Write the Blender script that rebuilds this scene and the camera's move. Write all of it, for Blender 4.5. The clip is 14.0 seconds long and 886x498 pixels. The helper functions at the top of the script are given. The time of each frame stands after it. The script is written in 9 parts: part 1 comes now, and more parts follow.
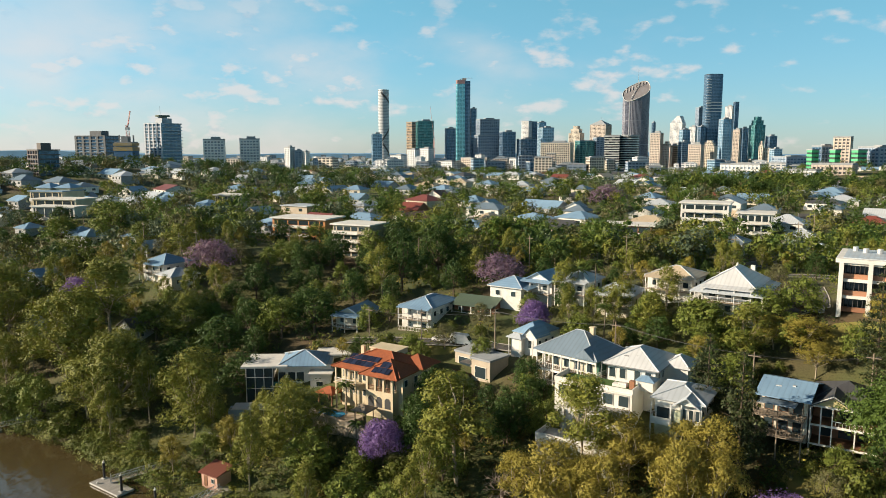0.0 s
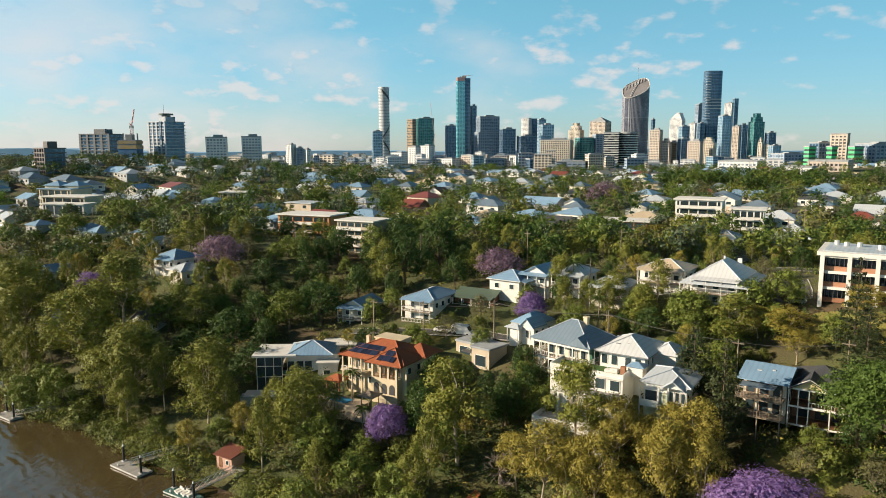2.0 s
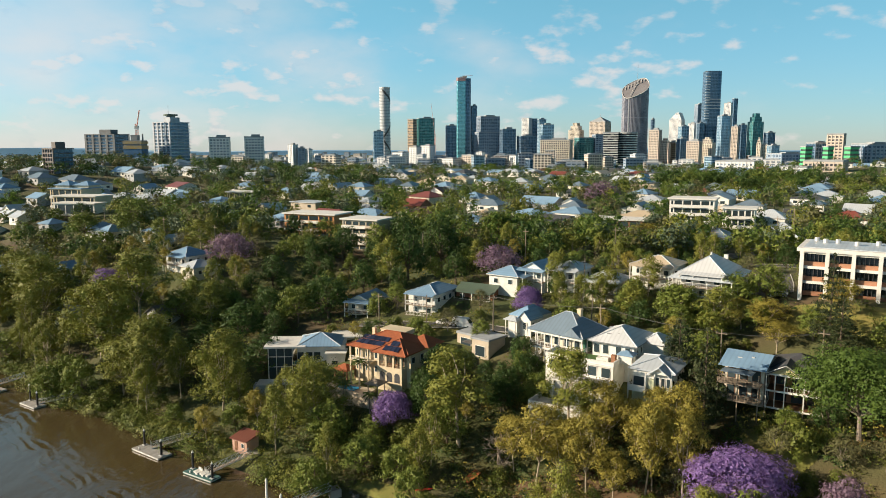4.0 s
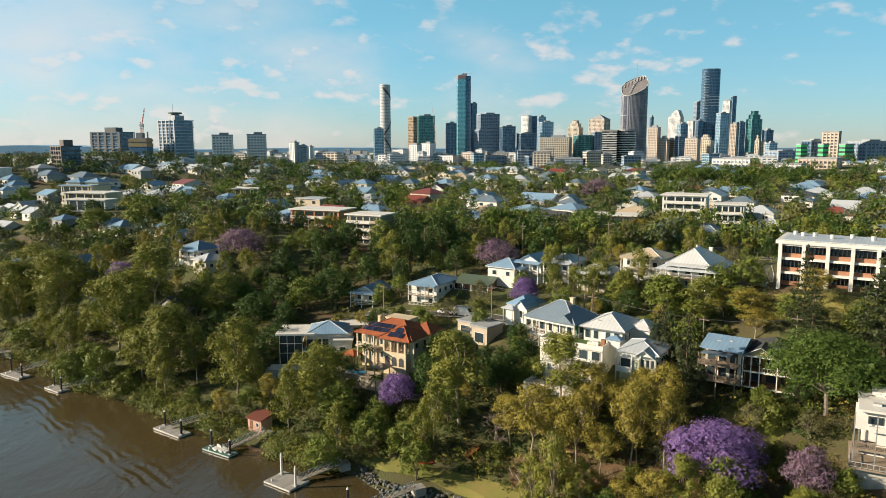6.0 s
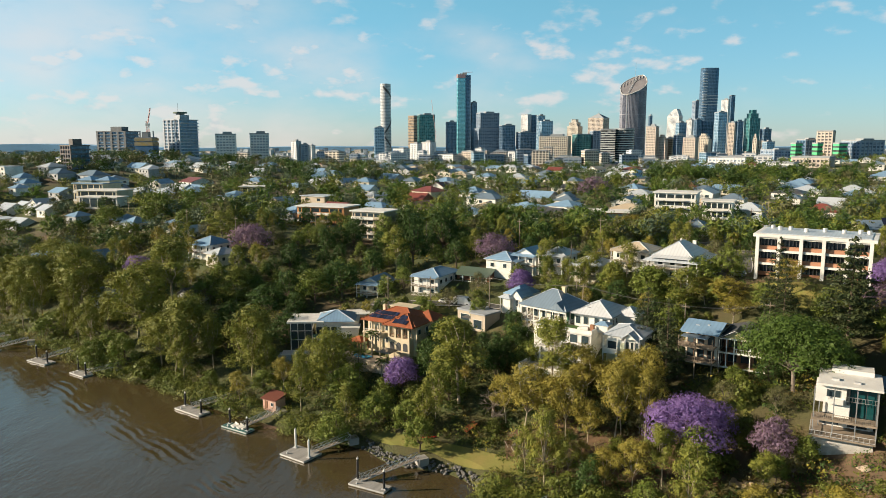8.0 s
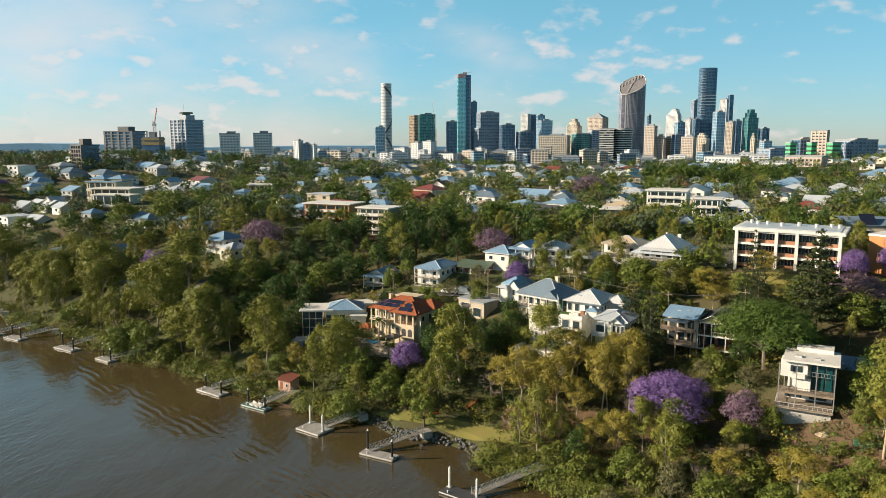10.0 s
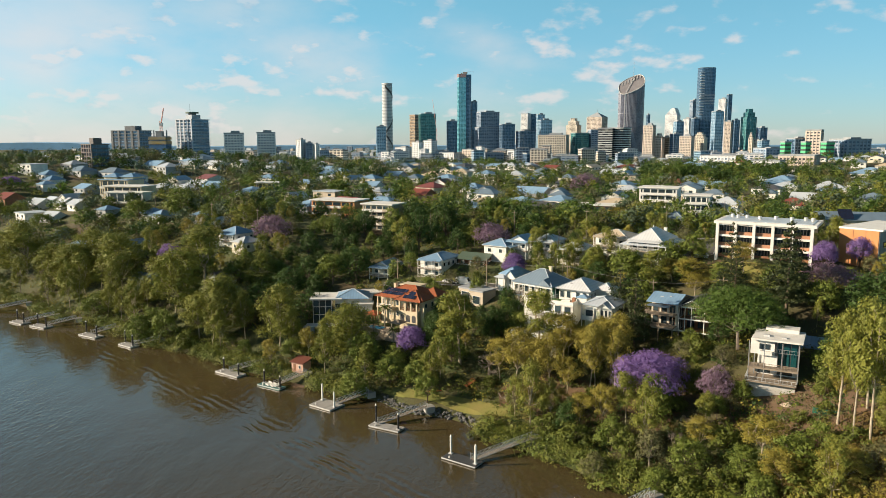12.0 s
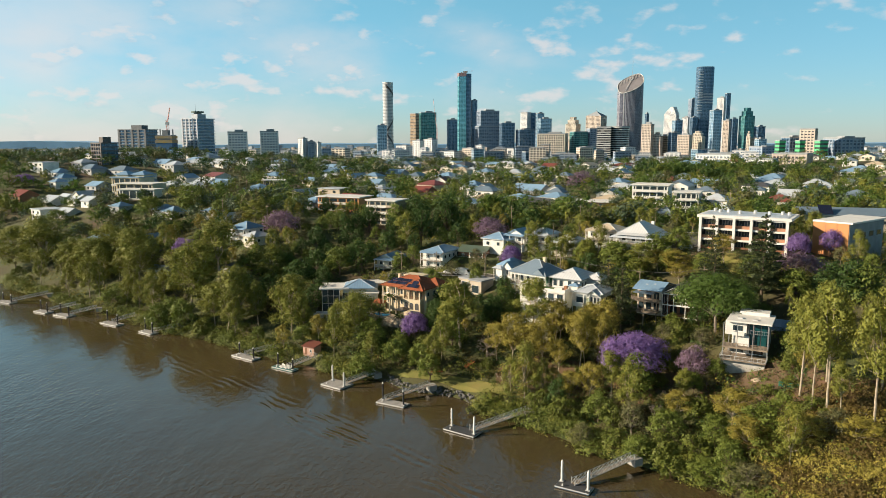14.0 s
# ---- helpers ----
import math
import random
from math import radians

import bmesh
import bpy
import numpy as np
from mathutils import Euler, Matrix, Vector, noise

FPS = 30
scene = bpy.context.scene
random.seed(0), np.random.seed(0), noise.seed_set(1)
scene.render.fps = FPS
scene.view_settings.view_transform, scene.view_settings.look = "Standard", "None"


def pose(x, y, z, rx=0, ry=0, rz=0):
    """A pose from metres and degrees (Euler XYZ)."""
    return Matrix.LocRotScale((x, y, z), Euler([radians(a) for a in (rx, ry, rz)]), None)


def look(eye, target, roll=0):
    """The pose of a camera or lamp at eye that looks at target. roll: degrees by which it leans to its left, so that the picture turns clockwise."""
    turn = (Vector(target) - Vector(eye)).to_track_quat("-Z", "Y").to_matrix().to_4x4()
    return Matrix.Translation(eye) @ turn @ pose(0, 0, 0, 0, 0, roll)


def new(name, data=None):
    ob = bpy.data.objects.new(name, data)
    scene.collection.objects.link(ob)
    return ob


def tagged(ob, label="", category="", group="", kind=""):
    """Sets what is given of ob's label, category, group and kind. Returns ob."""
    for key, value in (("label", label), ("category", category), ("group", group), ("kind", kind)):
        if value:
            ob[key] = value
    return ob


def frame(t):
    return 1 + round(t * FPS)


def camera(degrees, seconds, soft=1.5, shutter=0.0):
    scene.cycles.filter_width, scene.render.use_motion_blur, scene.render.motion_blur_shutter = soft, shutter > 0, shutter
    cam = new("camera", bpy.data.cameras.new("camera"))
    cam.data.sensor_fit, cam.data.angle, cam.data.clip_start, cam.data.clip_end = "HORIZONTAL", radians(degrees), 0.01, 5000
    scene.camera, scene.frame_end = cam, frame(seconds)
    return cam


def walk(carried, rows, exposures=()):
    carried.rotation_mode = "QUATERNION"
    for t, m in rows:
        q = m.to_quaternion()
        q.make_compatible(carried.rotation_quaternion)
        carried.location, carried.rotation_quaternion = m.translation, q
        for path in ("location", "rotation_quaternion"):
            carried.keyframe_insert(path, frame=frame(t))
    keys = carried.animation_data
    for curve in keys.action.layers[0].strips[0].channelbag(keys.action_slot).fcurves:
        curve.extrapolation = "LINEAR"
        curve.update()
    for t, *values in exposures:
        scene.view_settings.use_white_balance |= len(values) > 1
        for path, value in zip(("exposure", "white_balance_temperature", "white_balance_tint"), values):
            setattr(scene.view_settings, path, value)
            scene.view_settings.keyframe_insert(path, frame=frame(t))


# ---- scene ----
cam = camera(62.7, 14.0, soft=0.6)
PATH = [
    (0, (-0.162, -4.834, 66.449), (-0.231, -2.854, 66.174), -0.0),
    (1, (-0.175, -8.376, 66.692), (-0.244, -6.397, 66.413), -0.0),
    (1.5, (-0.131, -10.508, 66.825), (-0.201, -8.529, 66.544), -0.1),
    (2, (-0.113, -12.744, 66.909), (-0.183, -10.765, 66.626), -0.1),
    (3, (-0.174, -17.43, 67.19), (-0.245, -15.451, 66.908), -0.1),
    (5.5, (-0.077, -30.434, 67.935), (-0.148, -28.457, 67.645), -0.1),
    (6.5, (-0.044, -36.555, 67.992), (-0.115, -34.578, 67.7), -0.1),
    (7.5, (0.128, -43.072, 68.162), (0.057, -41.095, 67.869), -0.1),
    (8, (0.134, -46.575, 68.331), (0.063, -44.598, 68.036), -0.1),
    (10.5, (0.204, -65.208, 68.706), (0.132, -63.232, 68.409), -0.1),
    (11.5, (0.377, -72.991, 68.735), (0.304, -71.015, 68.437), -0.1),
    (12.5, (0.362, -80.382, 68.799), (0.29, -78.406, 68.499), -0.1),
    (13.5, (0.432, -88.315, 68.851), (0.36, -86.34, 68.55), -0.1),
    (14, (0.611, -92.217, 69.032), (0.538, -90.241, 68.729), -0.1),
]
walk(cam, [(t, look(eye, aim, lean)) for t, eye, aim, lean in PATH])

# ---- sky, sun, exposure ----
SUN = Vector((-0.93, -0.10, 0.37)).normalized()      # towards the low afternoon sun
scene.view_settings.exposure = 0.87


def build_sky():
    world = bpy.data.worlds.new("sky")
    scene.world = world
    world.use_nodes = True
    nt = world.node_tree
    nt.nodes.clear()
    N, L = nt.nodes.new, nt.links.new
    out, bg = N("ShaderNodeOutputWorld"), N("ShaderNodeBackground")
    sky = N("ShaderNodeTexSky")
    sky.sky_type, sky.sun_disc = "NISHITA", False
    sky.sun_elevation = math.asin(SUN.z)
    sky.sun_rotation = math.atan2(SUN.x, SUN.y)
    sky.altitude, sky.air_density, sky.dust_density, sky.ozone_density = 60, 1.0, 0.0, 4.0
    co = N("ShaderNodeTexCoord")
    sep = N("ShaderNodeSeparateXYZ")
    L(co.outputs["Generated"], sep.inputs[0])
    # clouds: heaped noise in direction space, stretched flat; the same noise a little higher up shades their undersides
    def puffs(lift):
        mp = N("ShaderNodeMapping")
        mp.inputs["Location"].default_value = (0.35, 0.0, lift)
        mp.inputs["Scale"].default_value = (1.0, 1.0, 2.1)
        L(co.outputs["Generated"], mp.inputs["Vector"])
        n1 = N("ShaderNodeTexNoise")
        n1.inputs["Scale"].default_value, n1.inputs["Detail"].default_value, n1.inputs["Roughness"].default_value = 22.0, 6.0, 0.50
        L(mp.outputs[0], n1.inputs["Vector"])
        n2 = N("ShaderNodeTexNoise")
        n2.inputs["Scale"].default_value, n2.inputs["Detail"].default_value = 5.0, 1.0
        L(mp.outputs[0], n2.inputs["Vector"])
        add = N("ShaderNodeMath")
        add.operation = "MULTIPLY_ADD"
        add.inputs[1].default_value = 0.30
        L(n2.outputs["Fac"], add.inputs[0])
        L(n1.outputs["Fac"], add.inputs[2])
        return add.outputs[0], mp.outputs[0]

    here, flat = puffs(0.0)
    above, _ = puffs(0.035)
    # more cloud towards the west
    west = N("ShaderNodeMath")
    west.operation = "MULTIPLY_ADD"
    west.inputs[1].default_value = -0.12
    L(sep.outputs["X"], west.inputs[0])
    L(here, west.inputs[2])
    ramp = N("ShaderNodeMapRange")
    ramp.interpolation_type = "SMOOTHSTEP"
    ramp.inputs["From Min"].default_value, ramp.inputs["From Max"].default_value = 0.675, 0.88
    ramp.inputs["To Max"].default_value = 0.66
    L(west.outputs[0], ramp.inputs["Value"])
    # a thin milky veil low in the west
    n3 = N("ShaderNodeTexNoise")
    n3.inputs["Scale"].default_value, n3.inputs["Detail"].default_value = 6.0, 6.0
    L(flat, n3.inputs["Vector"])
    span = N("ShaderNodeMath")
    span.operation = "MAXIMUM"
    span.inputs[1].default_value = -0.5
    L(sep.outputs["X"], span.inputs[0])
    thin = N("ShaderNodeMath")
    thin.operation = "MULTIPLY_ADD"
    thin.inputs[1].default_value = -0.55
    L(span.outputs[0], thin.inputs[0])
    L(n3.outputs["Fac"], thin.inputs[2])
    veil = N("ShaderNodeMapRange")
    veil.interpolation_type = "SMOOTHSTEP"
    veil.inputs["From Min"].default_value, veil.inputs["From Max"].default_value = 0.40, 0.95
    veil.inputs["To Max"].default_value = 0.62
    L(thin.outputs[0], veil.inputs["Value"])
    cover = N("ShaderNodeMath")
    cover.operation = "MAXIMUM"
    L(ramp.outputs[0], cover.inputs[0])
    L(veil.outputs[0], cover.inputs[1])
    # clouds thin out overhead
    fade = N("ShaderNodeMapRange")
    fade.inputs["From Min"].default_value, fade.inputs["From Max"].default_value = 0.12, 0.24
    fade.inputs["To Min"].default_value, fade.inputs["To Max"].default_value = 1.0, 0.2
    L(sep.outputs["Z"], fade.inputs["Value"])
    m = N("ShaderNodeMath")
    m.operation = "MULTIPLY"
    L(cover.outputs[0], m.inputs[0])
    L(fade.outputs[0], m.inputs[1])
    under = N("ShaderNodeMath")
    under.operation = "SUBTRACT"
    L(above, under.inputs[0])
    L(here, under.inputs[1])
    shade = N("ShaderNodeMapRange")
    shade.interpolation_type = "SMOOTHSTEP"
    shade.inputs["From Min"].default_value, shade.inputs["From Max"].default_value = -0.06, 0.06
    L(under.outputs[0], shade.inputs["Value"])
    cloud = N("ShaderNodeMix")
    cloud.data_type = "RGBA"
    low = N("ShaderNodeMath")
    low.operation = "MULTIPLY"
    L(shade.outputs[0], low.inputs[0])
    L(ramp.outputs[0], low.inputs[1])
    L(low.outputs[0], cloud.inputs["Factor"])
    cloud.inputs[6].default_value, cloud.inputs[7].default_value = (8.0, 7.2, 6.9, 1), (5.0, 5.2, 5.9, 1)
    # the clear air of the day: bluer towards the horizon, cyan overhead
    up = N("ShaderNodeMapRange")
    up.inputs["From Min"].default_value, up.inputs["From Max"].default_value = 0.0, 0.25
    L(sep.outputs["Z"], up.inputs["Value"])
    tone = N("ShaderNodeMix")
    tone.data_type = "RGBA"
    L(up.outputs[0], tone.inputs["Factor"])
    tone.inputs[6].default_value, tone.inputs[7].default_value = (0.80, 0.98, 1.28, 1), (1.26, 1.84, 1.42, 1)
    zenith = N("ShaderNodeMapRange")
    zenith.interpolation_type = "SMOOTHSTEP"
    zenith.inputs["From Min"].default_value, zenith.inputs["From Max"].default_value = 0.3, 0.75
    L(sep.outputs["Z"], zenith.inputs["Value"])
    tone2 = N("ShaderNodeMix")
    tone2.data_type = "RGBA"
    L(zenith.outputs[0], tone2.inputs["Factor"])
    L(tone.outputs[2], tone2.inputs[6])
    tone2.inputs[7].default_value = (0.22, 0.27, 0.26, 1)
    air = N("ShaderNodeMix")
    air.data_type, air.blend_type = "RGBA", "MULTIPLY"
    air.inputs["Factor"].default_value = 1.0
    L(sky.outputs[0], air.inputs[6])
    L(tone2.outputs[2], air.inputs[7])
    east = N("ShaderNodeMapRange")
    east.inputs["From Min"].default_value, east.inputs["From Max"].default_value = -0.1, 0.6
    east.inputs["To Min"].default_value, east.inputs["To Max"].default_value = 1.04, 0.80
    L(sep.outputs["X"], east.inputs["Value"])
    dim = N("ShaderNodeVectorMath")
    dim.operation = "SCALE"
    L(air.outputs[2], dim.inputs[0])
    L(east.outputs[0], dim.inputs["Scale"])
    mix = N("ShaderNodeMix")
    mix.data_type = "RGBA"
    L(m.outputs[0], mix.inputs["Factor"])
    L(dim.outputs[0], mix.inputs[6])
    L(cloud.outputs[2], mix.inputs[7])
    L(mix.outputs[2], bg.inputs["Color"])
    bg.inputs["Strength"].default_value = 0.0585
    L(bg.outputs[0], out.inputs["Surface"])


build_sky()
sun_data = bpy.data.lights.new("sun", "SUN")
sun_data.energy, sun_data.angle, sun_data.color = 5.0, radians(0.6), (1.0, 0.84, 0.63)
sun = new("sun", sun_data)
sun.matrix_basis = look(SUN * 300, (0, 0, 0))

# ---- materials ----


def shader(name):
    mt = bpy.data.materials.new(name)
    mt.use_nodes = True
    nt = mt.node_tree
    return mt, nt, nt.nodes["Principled BSDF"], nt.nodes.new, nt.links.new


def blend(N, L, fac, a, b):
    mx = N("ShaderNodeMix")
    mx.data_type = "RGBA"
    if isinstance(fac, float):
        mx.inputs["Factor"].default_value = fac
    else:
        L(fac, mx.inputs["Factor"])
    for sock, v in ((mx.inputs[6], a), (mx.inputs[7], b)):
        if isinstance(v, tuple):
            sock.default_value = (*v, 1)
        else:
            L(v, sock)
    return mx.outputs[2]


def noise_of(N, L, vec, scale, detail=4.0, lo=0.35, hi=0.65):
    n = N("ShaderNodeTexNoise")
    n.inputs["Scale"].default_value, n.inputs["Detail"].default_value = scale, detail
    L(vec, n.inputs["Vector"])
    r = N("ShaderNodeMapRange")
    r.inputs["From Min"].default_value, r.inputs["From Max"].default_value = lo, hi
    L(n.outputs["Fac"], r.inputs["Value"])
    return r.outputs[0]


def math_node(N, L, op, a, b=0.0):
    m = N("ShaderNodeMath")
    m.operation = op
    for i, v in enumerate((a, b)):
        if isinstance(v, (int, float)):
            m.inputs[i].default_value = v
        else:
            L(v, m.inputs[i])
    return m.outputs[0]


def bump(N, L, bsdf, height, strength, dist=0.05):
    b = N("ShaderNodeBump")
    b.inputs["Strength"].default_value, b.inputs["Distance"].default_value = strength, dist
    L(height, b.inputs["Height"])
    L(b.outputs[0], bsdf.inputs["Normal"])


def plain(name, c1, c2=None, rough=0.7, metal=0.0, big=0.35, fine=6.0, rel=0.3):
    """A painted, plastered or weathered surface: two scales of variation and fine relief."""
    mt, nt, bs, N, L = shader(name)
    c2 = c2 or tuple(v * 0.75 for v in c1)
    co = N("ShaderNodeTexCoord").outputs["Object"]
    a = noise_of(N, L, co, big, 5.0)
    f = noise_of(N, L, co, fine, 6.0, 0.3, 0.7)
    col = blend(N, L, a, c1, c2)
    col = blend(N, L, math_node(N, L, "MULTIPLY", f, 0.35), col, tuple(v * 0.6 for v in c1))
    L(col, bs.inputs["Base Color"])
    bs.inputs["Roughness"].default_value, bs.inputs["Metallic"].default_value = rough, metal
    bump(N, L, bs, f, rel, 0.03)
    return mt


def sheet(name, c1, c2, rough=0.45, axis="X", pitch=0.9, metal=0.0):
    """Ribbed metal roofing: ribs run down the slope, with weathering in streaks."""
    mt, nt, bs, N, L = shader(name)
    co = N("ShaderNodeTexCoord").outputs["Object"]
    sep = N("ShaderNodeSeparateXYZ")
    L(co, sep.inputs[0])
    w = math_node(N, L, "ABSOLUTE", math_node(N, L, "SINE", math_node(N, L, "MULTIPLY", sep.outputs[axis], math.pi / pitch)))
    rib = math_node(N, L, "POWER", w, 0.25)
    a = noise_of(N, L, co, 0.3, 6.0, 0.3, 0.7)
    rnd = N("ShaderNodeObjectInfo").outputs["Random"]
    col = blend(N, L, a, c1, c2)
    col = blend(N, L, math_node(N, L, "MULTIPLY", rnd, 0.3), col, tuple(v * 0.55 for v in c1))
    col = blend(N, L, rib, tuple(v * 0.62 for v in c1), col)
    L(col, bs.inputs["Base Color"])
    bs.inputs["Roughness"].default_value, bs.inputs["Metallic"].default_value = rough, metal
    bump(N, L, bs, rib, 0.5, 0.04)
    return mt


def tiles(name, c1, c2, row=0.35):
    """Clay roof tiles: courses across the slope."""
    mt, nt, bs, N, L = shader(name)
    co = N("ShaderNodeTexCoord").outputs["Object"]
    sep = N("ShaderNodeSeparateXYZ")
    L(co, sep.inputs[0])
    z = math_node(N, L, "FRACT", math_node(N, L, "MULTIPLY", sep.outputs["Z"], 1 / (row * 0.42)))
    a = noise_of(N, L, co, 2.5, 6.0)
    b = noise_of(N, L, co, 0.35, 4.0)
    col = blend(N, L, a, c1, c2)
    col = blend(N, L, math_node(N, L, "MULTIPLY", b, 0.5), col, tuple(v * 0.5 for v in c1))
    col = blend(N, L, math_node(N, L, "MULTIPLY", z, 0.4), col, tuple(v * 0.4 for v in c1))
    L(col, bs.inputs["Base Color"])
    bs.inputs["Roughness"].default_value = 0.8
    bump(N, L, bs, z, 0.6, 0.05)
    return mt


def boards(name, c1, pitch=0.22):
    """Painted weatherboards: a step every board."""
    mt, nt, bs, N, L = shader(name)
    co = N("ShaderNodeTexCoord").outputs["Object"]
    sep = N("ShaderNodeSeparateXYZ")
    L(co, sep.inputs[0])
    z = math_node(N, L, "FRACT", math_node(N, L, "MULTIPLY", sep.outputs["Z"], 1 / pitch))
    a = noise_of(N, L, co, 0.5, 5.0)
    col = blend(N, L, a, c1, tuple(v * 0.82 for v in c1))
    col = blend(N, L, math_node(N, L, "MULTIPLY", math_node(N, L, "GREATER_THAN", z, 0.88), 0.4), col, tuple(v * 0.4 for v in c1))
    L(col, bs.inputs["Base Color"])
    bs.inputs["Roughness"].default_value = 0.6
    bump(N, L, bs, z, 0.5, 0.03)
    return mt


def foliage(name, c1, c2, c3, trans=0.12):
    """Leaves: hue varies from leaf clump to leaf clump and from tree to tree, light passes through a little."""
    mt, nt, bs, N, L = shader(name)
    out = nt.nodes["Material Output"]
    isl = N("ShaderNodeNewGeometry").outputs["Random Per Island"]
    rnd = N("ShaderNodeObjectInfo").outputs["Random"]
    co = N("ShaderNodeTexCoord").outputs["Object"]
    patch = noise_of(N, L, co, 0.9, 4.0)
    col = blend(N, L, isl, c1, c2)
    col = blend(N, L, math_node(N, L, "MULTIPLY", patch, 0.55), col, c3)
    col = blend(N, L, math_node(N, L, "MULTIPLY", rnd, 0.30), col, tuple(v * 0.5 for v in c1))
    L(col, bs.inputs["Base Color"])
    bs.inputs["Roughness"].default_value = 0.55
    bs.inputs["Specular IOR Level"].default_value = 0.2
    tr = N("ShaderNodeBsdfTranslucent")
    L(col, tr.inputs["Color"])
    mx = N("ShaderNodeMixShader")
    mx.inputs[0].default_value = trans
    L(bs.outputs[0], mx.inputs[1])
    L(tr.outputs[0], mx.inputs[2])
    L(mx.outputs[0], out.inputs["Surface"])
    return mt


def glass(name, col=(0.02, 0.03, 0.035), rough=0.06):
    mt, nt, bs, N, L = shader(name)
    rnd = N("ShaderNodeObjectInfo").outputs["Random"]
    L(blend(N, L, rnd, col, tuple(v * 2.2 for v in col)), bs.inputs["Base Color"])
    bs.inputs["Roughness"].default_value = rough
    bs.inputs["Specular IOR Level"].default_value = 0.6
    return mt


def facade(name, wall, pane, floor=3.6, band=0.5, bay=0.0, pier=0.2, rough=0.25, metal=0.0):
    """A tower's skin: floor bands and piers of the wall colour, glass between, blinds and dirt varied."""
    mt, nt, bs, N, L = shader(name)
    co = N("ShaderNodeTexCoord").outputs["Object"]
    sep = N("ShaderNodeSeparateXYZ")
    L(co, sep.inputs[0])
    fz = math_node(N, L, "FRACT", math_node(N, L, "MULTIPLY", sep.outputs["Z"], 1 / floor))
    solid = math_node(N, L, "LESS_THAN", fz, band)
    if bay:
        s = math_node(N, L, "ADD", sep.outputs["X"], sep.outputs["Y"])
        fx = math_node(N, L, "FRACT", math_node(N, L, "MULTIPLY", s, 1 / bay))
        solid = math_node(N, L, "MAXIMUM", solid, math_node(N, L, "LESS_THAN", fx, pier))
    a = noise_of(N, L, co, 0.03, 4.0)
    f = noise_of(N, L, co, 0.25, 3.0)
    w = blend(N, L, a, wall, tuple(v * 0.75 for v in wall))
    g = blend(N, L, f, pane, tuple(v * 0.45 for v in pane))
    L(blend(N, L, solid, g, w), bs.inputs["Base Color"])
    r = N("ShaderNodeMapRange")
    r.inputs["To Min"].default_value, r.inputs["To Max"].default_value = rough, 0.7
    L(solid, r.inputs["Value"])
    L(r.outputs[0], bs.inputs["Roughness"])
    bs.inputs["Metallic"].default_value = metal
    return mt


def ground_material():
    mt, nt, bs, N, L = shader("ground_cover")
    co = N("ShaderNodeTexCoord").outputs["Object"]
    a = noise_of(N, L, co, 0.035, 6.0, 0.44, 0.70)
    b = noise_of(N, L, co, 0.22, 6.0)
    c = noise_of(N, L, co, 2.5, 6.0)
    grass = blend(N, L, b, (0.055, 0.078, 0.020), (0.088, 0.092, 0.026))
    earth = blend(N, L, b, (0.120, 0.072, 0.038), (0.062, 0.045, 0.026))
    col = blend(N, L, a, grass, earth)
    col = blend(N, L, math_node(N, L, "MULTIPLY", c, 0.35), col, (0.05, 0.05, 0.02))
    L(col, bs.inputs["Base Color"])
    bs.inputs["Roughness"].default_value = 0.95
    bump(N, L, bs, c, 0.5, 0.12)
    return mt


